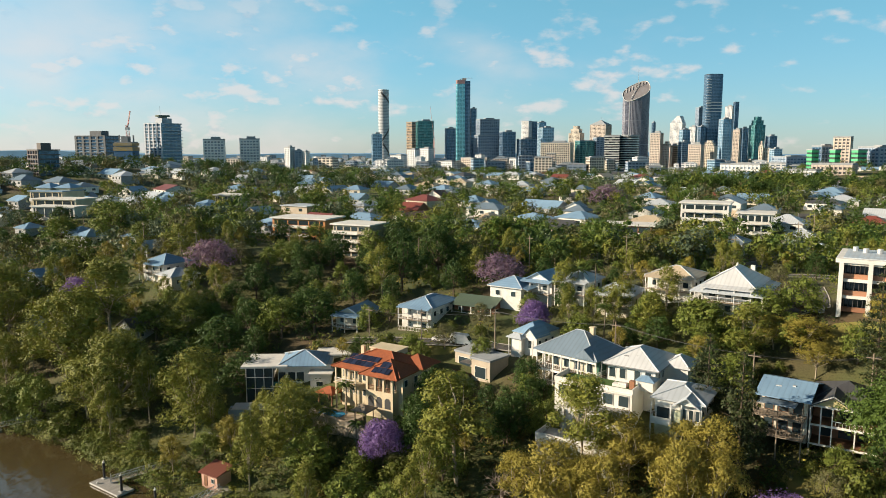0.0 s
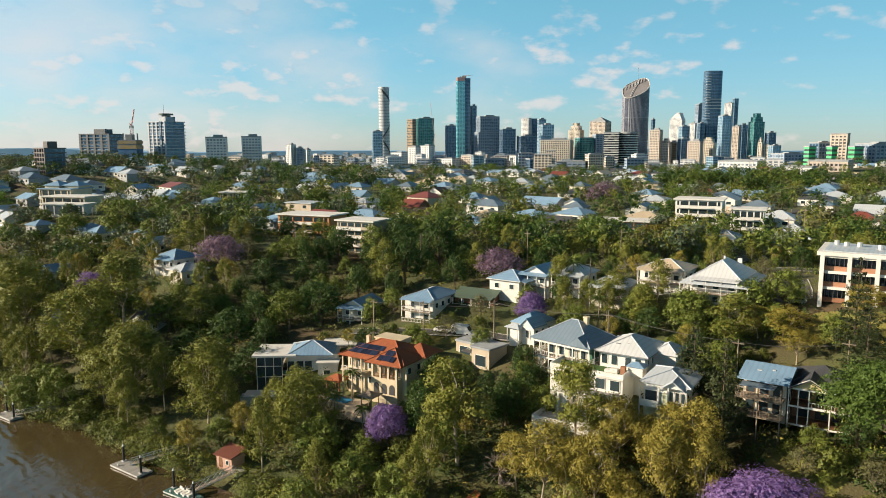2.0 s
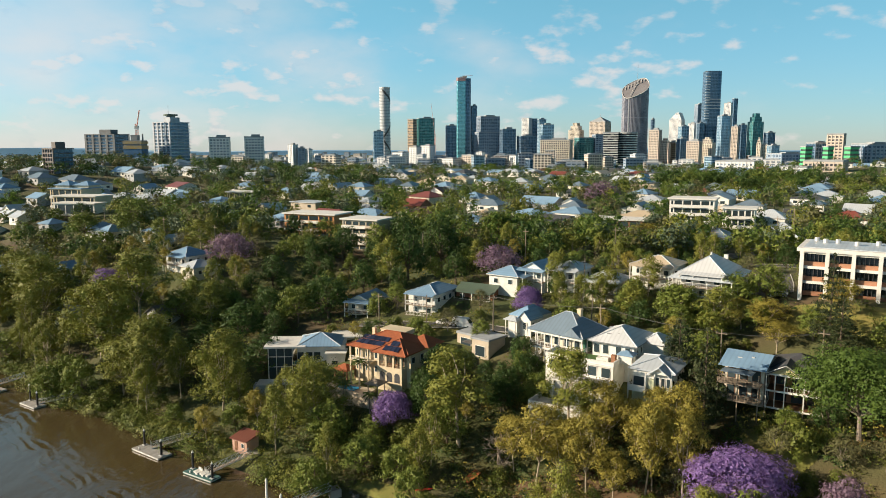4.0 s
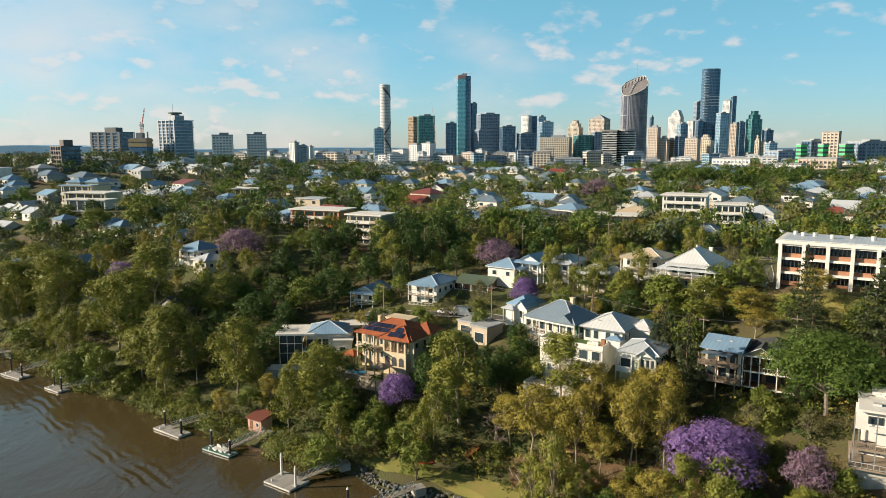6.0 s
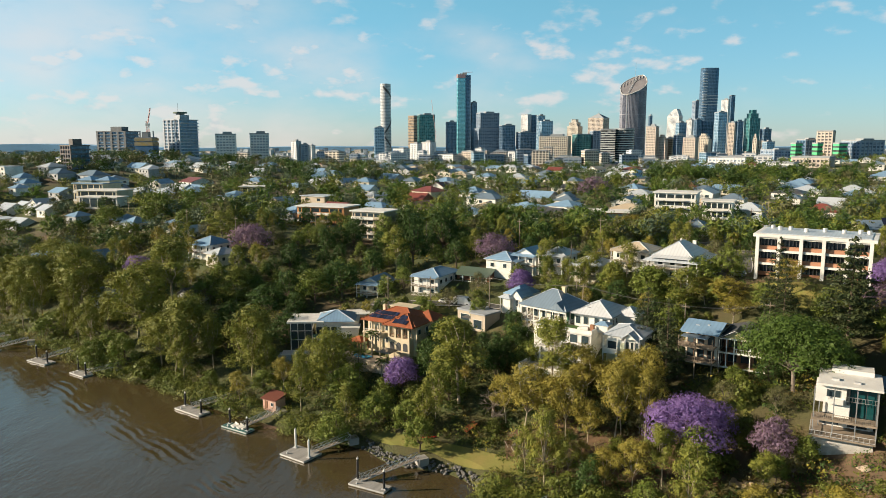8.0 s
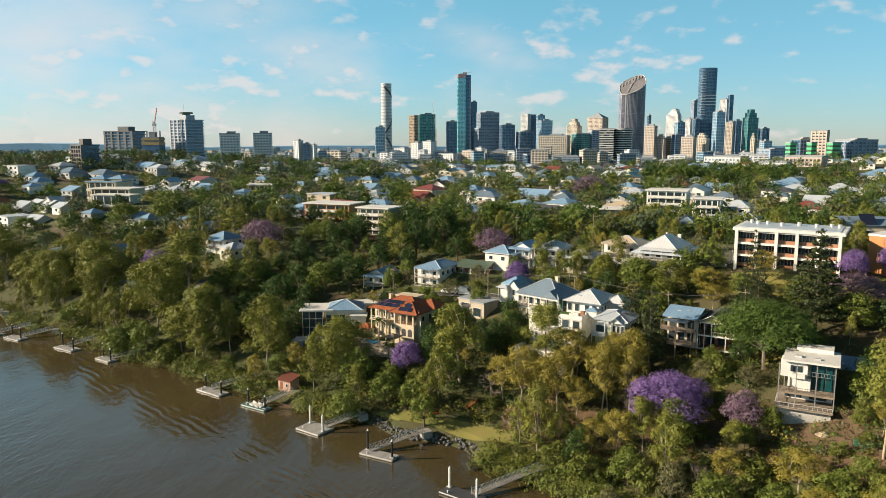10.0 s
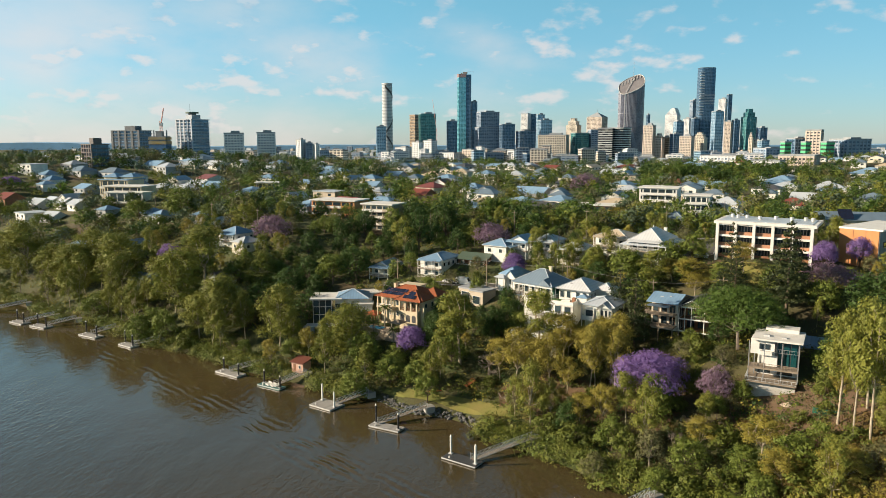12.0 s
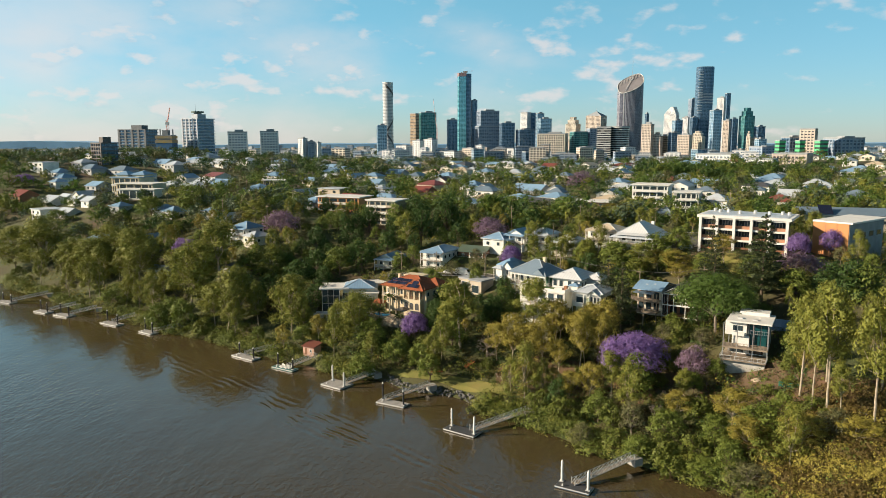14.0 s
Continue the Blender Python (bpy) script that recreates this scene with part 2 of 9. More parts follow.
def water_material():
    mt, nt, bs, N, L = shader("river_water")
    co = N("ShaderNodeTexCoord").outputs["Object"]
    mp = N("ShaderNodeMapping")
    mp.inputs["Rotation"].default_value = (0, 0, radians(25))
    mp.inputs["Scale"].default_value = (1.0, 0.45, 1.0)
    L(co, mp.inputs["Vector"])
    big = noise_of(N, L, co, 0.012, 4.0)
    col = blend(N, L, big, (0.068, 0.050, 0.023), (0.054, 0.041, 0.020))
    L(col, bs.inputs["Base Color"])
    bs.inputs["Roughness"].default_value = 0.06
    bs.inputs["Specular IOR Level"].default_value = 0.58
    n1 = N("ShaderNodeTexNoise")
    n1.inputs["Scale"].default_value, n1.inputs["Detail"].default_value, n1.inputs["Distortion"].default_value = 0.8, 6.0, 0.6
    L(mp.outputs[0], n1.inputs["Vector"])
    n2 = N("ShaderNodeTexNoise")
    n2.inputs["Scale"].default_value, n2.inputs["Detail"].default_value = 0.14, 3.0
    L(mp.outputs[0], n2.inputs["Vector"])
    # calm patches and ruffled patches
    calm = noise_of(N, L, co, 0.02, 3.0, 0.40, 0.62)
    h = math_node(N, L, "ADD", math_node(N, L, "MULTIPLY", n1.outputs["Fac"], math_node(N, L, "ADD", math_node(N, L, "MULTIPLY", calm, 0.7), 0.25)),
                  math_node(N, L, "MULTIPLY", n2.outputs["Fac"], 1.1))
    # the spreading wake of a boat that has gone by: two crests side by side along a line
    sp = N("ShaderNodeSeparateXYZ")
    L(co, sp.inputs[0])
    off = math_node(N, L, "ADD", math_node(N, L, "MULTIPLY", math_node(N, L, "ADD", sp.outputs["X"], 103.0), 0.679),
                    math_node(N, L, "MULTIPLY", math_node(N, L, "ADD", sp.outputs["Y"], -138.0), 0.734))
    bend = math_node(N, L, "MULTIPLY", n2.outputs["Fac"], 9.0)
    wave = math_node(N, L, "SINE", math_node(N, L, "ADD", math_node(N, L, "MULTIPLY", off, 2.6), bend))
    near = math_node(N, L, "MULTIPLY", off, 1 / 5.0)
    band = math_node(N, L, "POWER", 2.718, math_node(N, L, "MULTIPLY", math_node(N, L, "MULTIPLY", near, near), -1.0))
    broken = noise_of(N, L, co, 0.09, 2.0, 0.42, 0.62)
    h = math_node(N, L, "ADD", h, math_node(N, L, "MULTIPLY", math_node(N, L, "MULTIPLY", wave, band), math_node(N, L, "MULTIPLY", broken, 0.42)))
    bump(N, L, bs, h, 0.33, 0.5)
    return mt


M_GROUND, M_WATER = ground_material(), water_material()
M_GUM = foliage("gum_leaves", (0.182, 0.196, 0.034), (0.284, 0.279, 0.052), (0.108, 0.130, 0.024))
M_OLIVE = foliage("olive_gum_leaves", (0.263, 0.221, 0.040), (0.347, 0.290, 0.055), (0.171, 0.154, 0.032))
M_GREEN = foliage("broad_leaves", (0.131, 0.172, 0.031), (0.215, 0.246, 0.045), (0.089, 0.120, 0.023))
M_DUSTY = foliage("dusty_twigs_and_leaves", (0.124, 0.124, 0.052), (0.184, 0.172, 0.074), (0.088, 0.094, 0.040))
M_DARK = foliage("dark_leaves", (0.045, 0.089, 0.020), (0.085, 0.137, 0.032), (0.037, 0.063, 0.017), 0.25)
M_FIG = foliage("fig_leaves", (0.082, 0.140, 0.026), (0.143, 0.212, 0.040), (0.057, 0.092, 0.021), 0.3)
# woodland leaves with distance haze put into a blue-grey tint
M_HAZE_LEAF = foliage("haze_blue_leaves", (0.110, 0.150, 0.085), (0.170, 0.210, 0.125), (0.075, 0.105, 0.062))
M_PINE = foliage("pine_needles", (0.041, 0.059, 0.023), (0.077, 0.092, 0.033), (0.031, 0.041, 0.017), 0.2)
M_JACA = foliage("jacaranda_flowers", (0.23, 0.135, 0.37), (0.37, 0.25, 0.53), (0.15, 0.09, 0.23), 0.35)
M_JACA_PALE = foliage("faded_jacaranda_flowers", (0.25, 0.16, 0.24), (0.34, 0.23, 0.33), (0.17, 0.125, 0.11), 0.4)
M_PALM = foliage("palm_fronds", (0.085, 0.132, 0.031), (0.139, 0.186, 0.046), (0.062, 0.093, 0.023), 0.3)
M_SHRUB = foliage("shrub_leaves", (0.100, 0.125, 0.022), (0.176, 0.193, 0.035), (0.070, 0.086, 0.017))
M_DRY = foliage("dry_grass_blades", (0.116, 0.080, 0.021), (0.159, 0.111, 0.031), (0.073, 0.061, 0.019))
M_BARK_PALE = plain("pale_gum_bark", (0.42, 0.36, 0.27), (0.26, 0.20, 0.14), 0.85, big=1.2, fine=8)
M_BARK = plain("dark_bark", (0.13, 0.095, 0.065), (0.075, 0.055, 0.04), 0.9, big=1.5, fine=9)
M_BARK_GREY = plain("grey_bark", (0.24, 0.20, 0.16), (0.14, 0.11, 0.09), 0.9, big=1.5, fine=9)

M_WHITE = plain("white_render", (0.72, 0.70, 0.66), (0.62, 0.60, 0.56), 0.7)
M_CREAM = plain("cream_render", (0.62, 0.52, 0.36), (0.52, 0.43, 0.29), 0.75)
M_BEIGE = plain("beige_render", (0.50, 0.42, 0.32), (0.42, 0.35, 0.27), 0.75)
M_CONC = plain("weathered_concrete", (0.36, 0.34, 0.31), (0.26, 0.25, 0.23), 0.85)
M_GREY = plain("grey_paint_and_shade", (0.25, 0.26, 0.27), None, 0.6)
M_CONTAINER = plain("pale_blue_container_paint", (0.36, 0.43, 0.50), None, 0.6)
M_DARKGREY = plain("charcoal_paint_and_shade", (0.06, 0.062, 0.066), None, 0.55)
M_TIMBER = plain("weathered_timber", (0.30, 0.24, 0.18), (0.20, 0.16, 0.12), 0.85, big=1.0, fine=12)
M_TIMBER_RED = plain("stained_timber", (0.24, 0.11, 0.055), (0.17, 0.08, 0.04), 0.7, big=1.0, fine=12)
M_BRICK = plain("face_brick", (0.30, 0.14, 0.075), (0.22, 0.10, 0.06), 0.85, big=0.6, fine=5)
M_SPANDREL = plain("terracotta_spandrel", (0.42, 0.21, 0.12), (0.35, 0.17, 0.10), 0.75)
M_ORANGE = plain("orange_cladding", (0.55, 0.24, 0.085), (0.47, 0.20, 0.07), 0.7)
M_STAINED = plain("stained_render", (0.56, 0.54, 0.50), (0.36, 0.34, 0.31), 0.85, big=0.5, fine=4)
M_METAL = plain("galvanised_steel", (0.45, 0.45, 0.45), (0.34, 0.34, 0.34), 0.4, 0.6)
M_ALU = plain("pale_aluminium", (0.62, 0.62, 0.60), (0.5, 0.5, 0.5), 0.45, 0.2)
M_BLACK = plain("black_sleeve", (0.018, 0.018, 0.02), None, 0.5)
M_ROCK = plain("grey_rock", (0.17, 0.165, 0.155), (0.095, 0.092, 0.088), 0.9, big=0.8, fine=5)
M_ROAD = plain("asphalt", (0.075, 0.072, 0.07), (0.055, 0.053, 0.05), 0.9, big=0.15, fine=3)
M_LAWN = plain("mown_lawn", (0.16, 0.17, 0.034), (0.22, 0.18, 0.05), 0.95, big=0.25, fine=3)
M_TURF = plain("green_turf", (0.05, 0.13, 0.025), (0.06, 0.11, 0.025), 0.9, big=0.5, fine=6)
M_POOL = glass("pool_water", (0.02, 0.12, 0.22), 0.03)
M_BOARD_WHITE = boards("white_weatherboard", (0.70, 0.68, 0.63))
M_BOARD_CREAM = boards("cream_weatherboard", (0.62, 0.57, 0.46))
M_BOARD_GREY = boards("grey_weatherboard", (0.33, 0.34, 0.35))
M_BOARD_GREEN = boards("green_weatherboard", (0.04, 0.13, 0.08))
M_BOARD_YELLOW = boards("pale_yellow_weatherboard", (0.58, 0.60, 0.42))
M_GLASS = glass("window_glass")
M_TEAL_GLASS = glass("teal_glass", (0.006, 0.035, 0.038))
M_SOLAR = glass("solar_cells", (0.012, 0.016, 0.032), 0.15)
# slight blue in this silver sheet is reflected sky put into the colour
M_ROOF_SILVER = sheet("silver_sky_tint_roof", (0.52, 0.56, 0.60), (0.42, 0.455, 0.49))
M_ROOF_WHITE = sheet("off_white_sheet_roof", (0.66, 0.67, 0.68), (0.56, 0.57, 0.58))
M_ROOF_GREY = sheet("grey_blue_sheet_roof", (0.18, 0.24, 0.30), (0.14, 0.19, 0.24))
# blue-grey sheet, its stronger blue painted in for the reflected sky
M_ROOF_BLUE = sheet("blue_grey_sky_tint_roof", (0.24, 0.38, 0.53), (0.18, 0.29, 0.42))
M_ROOF_GREEN = sheet("dull_green_sheet_roof", (0.10, 0.14, 0.10), (0.08, 0.11, 0.085))
M_ROOF_DARK = sheet("charcoal_sheet_roof", (0.085, 0.085, 0.09), (0.06, 0.06, 0.065))
M_ROOF_RED = sheet("red_sheet_roof", (0.24, 0.065, 0.05), (0.18, 0.055, 0.04))
M_ROOF_CREAM = sheet("cream_sheet_roof", (0.58, 0.47, 0.33), (0.5, 0.40, 0.28))
M_TILE = tiles("terracotta_tiles", (0.40, 0.11, 0.035), (0.30, 0.075, 0.028))

# ---- mesh helpers ----


class Shape:
    """Collects boxes, bars, prisms and free faces into one mesh."""

    def __init__(self):
        self.v, self.f = [], []

    def add(self, verts, faces):
        o = len(self.v)
        self.v += [tuple(p) for p in verts]
        self.f += [tuple(i + o for i in f) for f in faces]
        return self

    def box(self, x, y, z, sx, sy, sz, turn=0.0):
        """Centre x, y, bottom z and full sizes."""
        c, s = math.cos(radians(turn)), math.sin(radians(turn))
        vs = []
        for dz in (0, sz):
            for dx, dy in ((-1, -1), (1, -1), (1, 1), (-1, 1)):
                a, b = dx * sx / 2, dy * sy / 2
                vs.append((x + a * c - b * s, y + a * s + b * c, z + dz))
        return self.add(vs, [(3, 2, 1, 0), (4, 5, 6, 7), (0, 1, 5, 4), (1, 2, 6, 5), (2, 3, 7, 6), (3, 0, 4, 7)])

    def bar(self, p, q, r0, r1=None, n=6):
        """A round, tapered bar from p to q."""
        r1 = r0 if r1 is None else r1
        p, q = Vector(p), Vector(q)
        w = (q - p).normalized()
        a = w.cross(Vector((0.31, 0.17, 0.93)) if abs(w.z) < 0.9 else Vector((1, 0, 0))).normalized()
        b = w.cross(a)
        vs = []
        for o, r in ((p, r0), (q, r1)):
            for i in range(n):
                t = 2 * math.pi * i / n
                vs.append(o + a * (r * math.cos(t)) + b * (r * math.sin(t)))
        fs = [(i, (i + 1) % n, n + (i + 1) % n, n + i) for i in range(n)]
        return self.add(vs, fs + [tuple(range(n - 1, -1, -1)), tuple(range(n, 2 * n))])

    def prism(self, outline, z0, z1):
        n = len(outline)
        vs = [(*p, z0) for p in outline] + [(*p, z1) for p in outline]
        fs = [(i, (i + 1) % n, n + (i + 1) % n, n + i) for i in range(n)]
        return self.add(vs, fs + [tuple(range(n - 1, -1, -1)), tuple(range(n, 2 * n))])

    def hip(self, x, y, z, w, d, rise, over=0.6, ridge=None, thick=0.16):
        """A hipped roof with its fascia; ridge runs along the longer side, ridge=0 makes a pyramid."""
        W, D = w / 2 + over, d / 2 + over
        if ridge is None:
            ridge = max(0.0, abs(w - d))
        rx, ry = (ridge / 2, 0.0) if w >= d else (0.0, ridge / 2)
        lo = [(x - W, y - D, z), (x + W, y - D, z), (x + W, y + D, z), (x - W, y + D, z)]
        up = [(a, b, c + thick) for a, b, c in lo]
        e = 0.02
        top = [(x - rx - e, y - ry - e, z + rise), (x + rx + e, y - ry - e, z + rise), (x + rx + e, y + ry + e, z + rise), (x - rx - e, y + ry + e, z + rise)]
        vs = lo + up + top
        fs = [(3, 2, 1, 0)] + [(i, (i + 1) % 4, 4 + (i + 1) % 4, 4 + i) for i in range(4)]
        fs += [(4 + i, 4 + (i + 1) % 4, 8 + (i + 1) % 4, 8 + i) for i in range(4)] + [(8, 9, 10, 11)]
        return self.add(vs, fs)

    def gable(self, x, y, z, w, d, rise, over=0.5, along="x", thick=0.16):
        """A gabled roof as two thick slopes; the ridge runs along x or y."""
        L, S = (w / 2 + over, d / 2 + over) if along == "x" else (d / 2 + over, w / 2 + over)
        drop = rise * over / (S - over)
        sec = [(-S, -drop), (0, rise), (S, -drop), (S, thick - drop), (0, rise + thick), (-S, thick - drop)]
        vs = []
        for l in (-L, L):
            for s, h in sec:
                vs.append((x + l, y + s, z + h) if along == "x" else (x - s, y + l, z + h))
        fs = [(i, (i + 1) % 6, 6 + (i + 1) % 6, 6 + i) for i in range(6)]
        fs += [(5, 4, 1, 0), (4, 3, 2, 1), (6, 7, 10, 11), (7, 8, 9, 10)]
        return self.add(vs, fs)

    def gable_wall(self, x, y, z, w, rise, thick=0.15, along="x"):
        """The triangle of wall under a gable; spans w across the ridge."""
        tri = [(-w / 2, 0), (w / 2, 0), (0, rise)]
        vs = []
        for t in (-thick / 2, thick / 2):
            for s, h in tri:
                vs.append((x + t, y + s, z + h) if along == "x" else (x + s, y + t, z + h))
        return self.add(vs, [(0, 1, 2), (5, 4, 3), (0, 3, 4, 1), (1, 4, 5, 2), (2, 5, 3, 0)])

    def mesh(self, name, *mats, smooth=False):
        me = bpy.data.meshes.new(name)
        me.from_pydata(self.v, [], self.f)
        bm = bmesh.new()
        bm.from_mesh(me)
        bmesh.ops.recalc_face_normals(bm, faces=bm.faces)
        bm.to_mesh(me)
        bm.free()
        for m in mats:
            me.materials.append(m)
        if smooth:
            me.shade_smooth()
        return me


def part(name, shape, material, parent, label="", at=None, smooth=False, kind=""):
    """One mesh object under a thing or a part."""
    ob = new(name, shape.mesh(name, material, smooth=smooth) if isinstance(shape, Shape) else shape)
    ob.parent = parent
    if at is not None:
        ob.matrix_basis = at
    return tagged(ob, label, kind=kind)


def thing(name, x, y, z, turn=0.0, label="", category="", group="", kind=""):
    ob = new(name)
    ob.empty_display_size = 0.3
    ob.matrix_basis = pose(x, y, z, 0, 0, turn)
    return tagged(ob, label, category, group, kind)


def leaf_mesh(name, faces, mats):
    """A mesh of loose faces from an (n, corners, 3) array."""
    n, k = faces.shape[:2]
    me = bpy.data.meshes.new(name)
    me.vertices.add(k * n)
    me.vertices.foreach_set("co", np.ascontiguousarray(faces, dtype=np.float32).ravel())
    me.loops.add(k * n)
    me.loops.foreach_set("vertex_index", np.arange(k * n, dtype=np.int32))
    me.polygons.add(n)
    me.polygons.foreach_set("loop_start", np.arange(0, k * n, k, dtype=np.int32))
    for m in mats:
        me.materials.append(m)
    me.update(calc_edges=True)
    return me


# ---- the lie of the land ----
NX, NY = 0.563, 0.826                                # points inland from the river


def smooth_step(a, lo, hi):
    t = np.clip((a - lo) / (hi - lo), 0, 1)
    return t * t * (3 - 2 * t)


def bank_offset(u):
    """How far inland the water's edge lies, along the bank."""
    bays = 2.6 * np.exp(-((u + 125) / 40) ** 2) + 3.0 * np.exp(-((u + 208) / 22) ** 2) + 4.5 * np.exp(-((u + 80) / 8) ** 2) - 5.0 * np.exp(-((u + 44) / 9) ** 2)
    return 70 + bays + 8 * np.exp(-((u + 52) / 20) ** 2) - 0.17 * np.clip(u + 20, 0, 400) + 1.2 * np.sin(u / 9.0) + 4 * smooth_step(-u, 240, 330)


def inland(x, y):
    u = NY * x - NX * y
    return NX * x + NY * y - bank_offset(u)


PROFILE_D = (-900, -460, -400, -60, -25, -2.5, 0, 4, 15, 30, 48, 60, 87, 105, 185, 300, 600, 1000, 1500, 3000, 4000, 4700, 9000)
PROFILE_Z = (16, 9, -5, -6, -4, -0.9, 0.25, 2.0, 4.2, 10, 17.5, 20.5, 28.5, 30, 30, 35, 38, 26, 14, 12, 12, 12, 12)
MOUNDS = (  # x, y, height, radius
    (88, 150, 6.5, 36), (76, 50, 6.0, 23), (-100, 228, 5.0, 40), (-320, 560, 14, 170), (-45, 212, -4, 30), (-4, 178, 1.0, 20),
    (-270, 385, -8, 70), (60, 120, -2.5, 16), (82, 56, 2.0, 14),
    (-215, 352, 5.0, 45), (-126, 361, 5, 50), (22, 136, 2, 16), (-22, 142, 1.5, 14),
    (430, 690, 12, 140),
)


def height(x, y):
    """The ground's height over the river; x and y may be arrays."""
    x, y = np.asarray(x, float), np.asarray(y, float)
    d = inland(x, y)
    z = np.interp(d, PROFILE_D, PROFILE_Z)
    away = np.hypot(x, y)
    far = np.interp(away, (0, 350, 700, 1100, 1600, 3000, 4000, 4700, 9000), (0, 34, 37.5, 26, 14, 12, 12, 12, 12))
    k = smooth_step(away, 350, 650) * smooth_step(d, 0, 120)
    z = z * (1 - k) + far * k
    for mx, my, h, r in MOUNDS:
        z = z + h * np.exp(-((x - mx) ** 2 + (y - my) ** 2) / r ** 2) * smooth_step(d, 0, 18)
    z = z + smooth_step(d, 6, 40) * (0.6 * np.sin(x / 17 + 1.3) * np.cos(y / 21) + 0.5 * np.sin(x / 7.1) * np.sin(y / 8.3 + 2))
    return z

# ---- ground and river ----


def lines(lo, hi, step, reach_lo, reach_hi, grow=1.16):
    mid = list(np.arange(lo, hi + step / 2, step))
    s, a = step, mid[0]
    left = []
    while a > reach_lo:
        s *= grow
        a -= s
        left.append(a)
    s, b = step, mid[-1]
    right = []
    while b < reach_hi:
        s *= grow
        b += s
        right.append(b)
    return np.array(left[::-1] + mid + right)


def build_ground():
    xs, ys = lines(-230, 190, 2.6, -4700, 4700), lines(-30, 330, 2.6, -1500, 4800)
    X, Y = np.meshgrid(xs, ys)
    Z = height(X, Y)
    n, m = len(ys), len(xs)
    verts = np.stack([X, Y, Z], -1).reshape(-1, 3)
    i = np.arange(n * m).reshape(n, m)
    faces = np.stack([i[:-1, :-1], i[:-1, 1:], i[1:, 1:], i[1:, :-1]], -1).reshape(-1, 4)
    me = bpy.data.meshes.new("ground")
    me.from_pydata(verts.tolist(), [], faces.tolist())
    me.materials.append(M_GROUND)
    me.shade_smooth()
    return tagged(new("ground", me), "grassy and earthy hillside above the river", "ground", kind="structure")


build_ground()
river = Shape()
river.add([(-2500, -1200, 0), (1500, -1200, 0), (1500, 500, 0), (-2500, 1500, 0)], [(0, 1, 2, 3)])
tagged(new("water", river.mesh("water", M_WATER)), "calm brown river with ruffled patches", "water", kind="structure")

# ---- trees ----
rng = np.random.default_rng(7)


def leaves_in(r, centres, radii, n, size, hang=0.0, shell=0.55, slim=0.6, core=0.0):
    """n leaf clumps spread through blobs, denser towards their skins, facing roughly outwards; core adds broad inner clumps that stop the light."""
    centres, radii = np.asarray(centres, float), np.asarray(radii, float)
    vol = radii[:, 0] * radii[:, 1]
    m = max(3, n // 3)                                  # twig ends, each with its tuft of leaves
    k = r.choice(len(centres), m, p=vol / vol.sum())
    d = r.normal(size=(m, 3))
    d[:, 2] += 0.25
    d /= np.linalg.norm(d, axis=1)[:, None]
    rad = shell + (1.08 - shell) * r.random(m) ** 0.7
    twig = centres[k] + d * radii[k] * rad[:, None]
    way = 1.3 * d + 0.22 * r.normal(size=(m, 3)) + (0, 0, 0.3)
    j = r.integers(m, size=n)
    pos = twig[j] + r.normal(size=(n, 3)) * size * np.array((0.8, 0.8, 0.6))
    nrm = way[j] + 0.28 * r.normal(size=(n, 3))
    s = size * (0.55 + 0.9 * r.random(n))[:, None]
    w = s * (slim * (0.75 + 0.5 * r.random(n)))[:, None]
    if core:
        q = min(450, max(6, int(n * core * 1.6)))
        k = r.choice(len(centres), q, p=vol / vol.sum())
        d = r.normal(size=(q, 3))
        d /= np.linalg.norm(d, axis=1)[:, None]
        pos = np.concatenate([pos, centres[k] + d * radii[k] * (0.12 + 0.38 * r.random(q))[:, None]])
        nrm = np.concatenate([nrm, d + 0.8 * r.normal(size=(q, 3))])
        big = (radii[k].mean(1) * (0.28 + 0.17 * r.random(q)))[:, None]
        s, w = np.concatenate([s, big]), np.concatenate([w, big * 0.75])
    nrm /= np.linalg.norm(nrm, axis=1)[:, None]
    a = np.cross(nrm, r.normal(size=nrm.shape))
    a[:, 2] -= hang
    a /= np.linalg.norm(a, axis=1)[:, None]
    b = np.cross(nrm, a)
    return np.stack([pos - a * s * 0.45 - b * w * 0.65, pos - a * s * 0.35 + b * w * 0.65, pos + a * s * 0.7], 1)


def limbs(r, sh, start, ends, r0, r1=0.05, sag=0.25, n=5):
    """Bent, tapering limbs from one fork to many ends."""
    for e in ends:
        s, e = Vector(start), Vector(e)
        m = s.lerp(e, 0.5) + Vector(r.normal(size=3)) * (e - s).length * 0.08 + Vector((0, 0, sag * (e - s).length * 0.3))
        sh.bar(s, m, r0, (r0 + r1) / 2, n)
        sh.bar(m, e, (r0 + r1) / 2, r1, n)


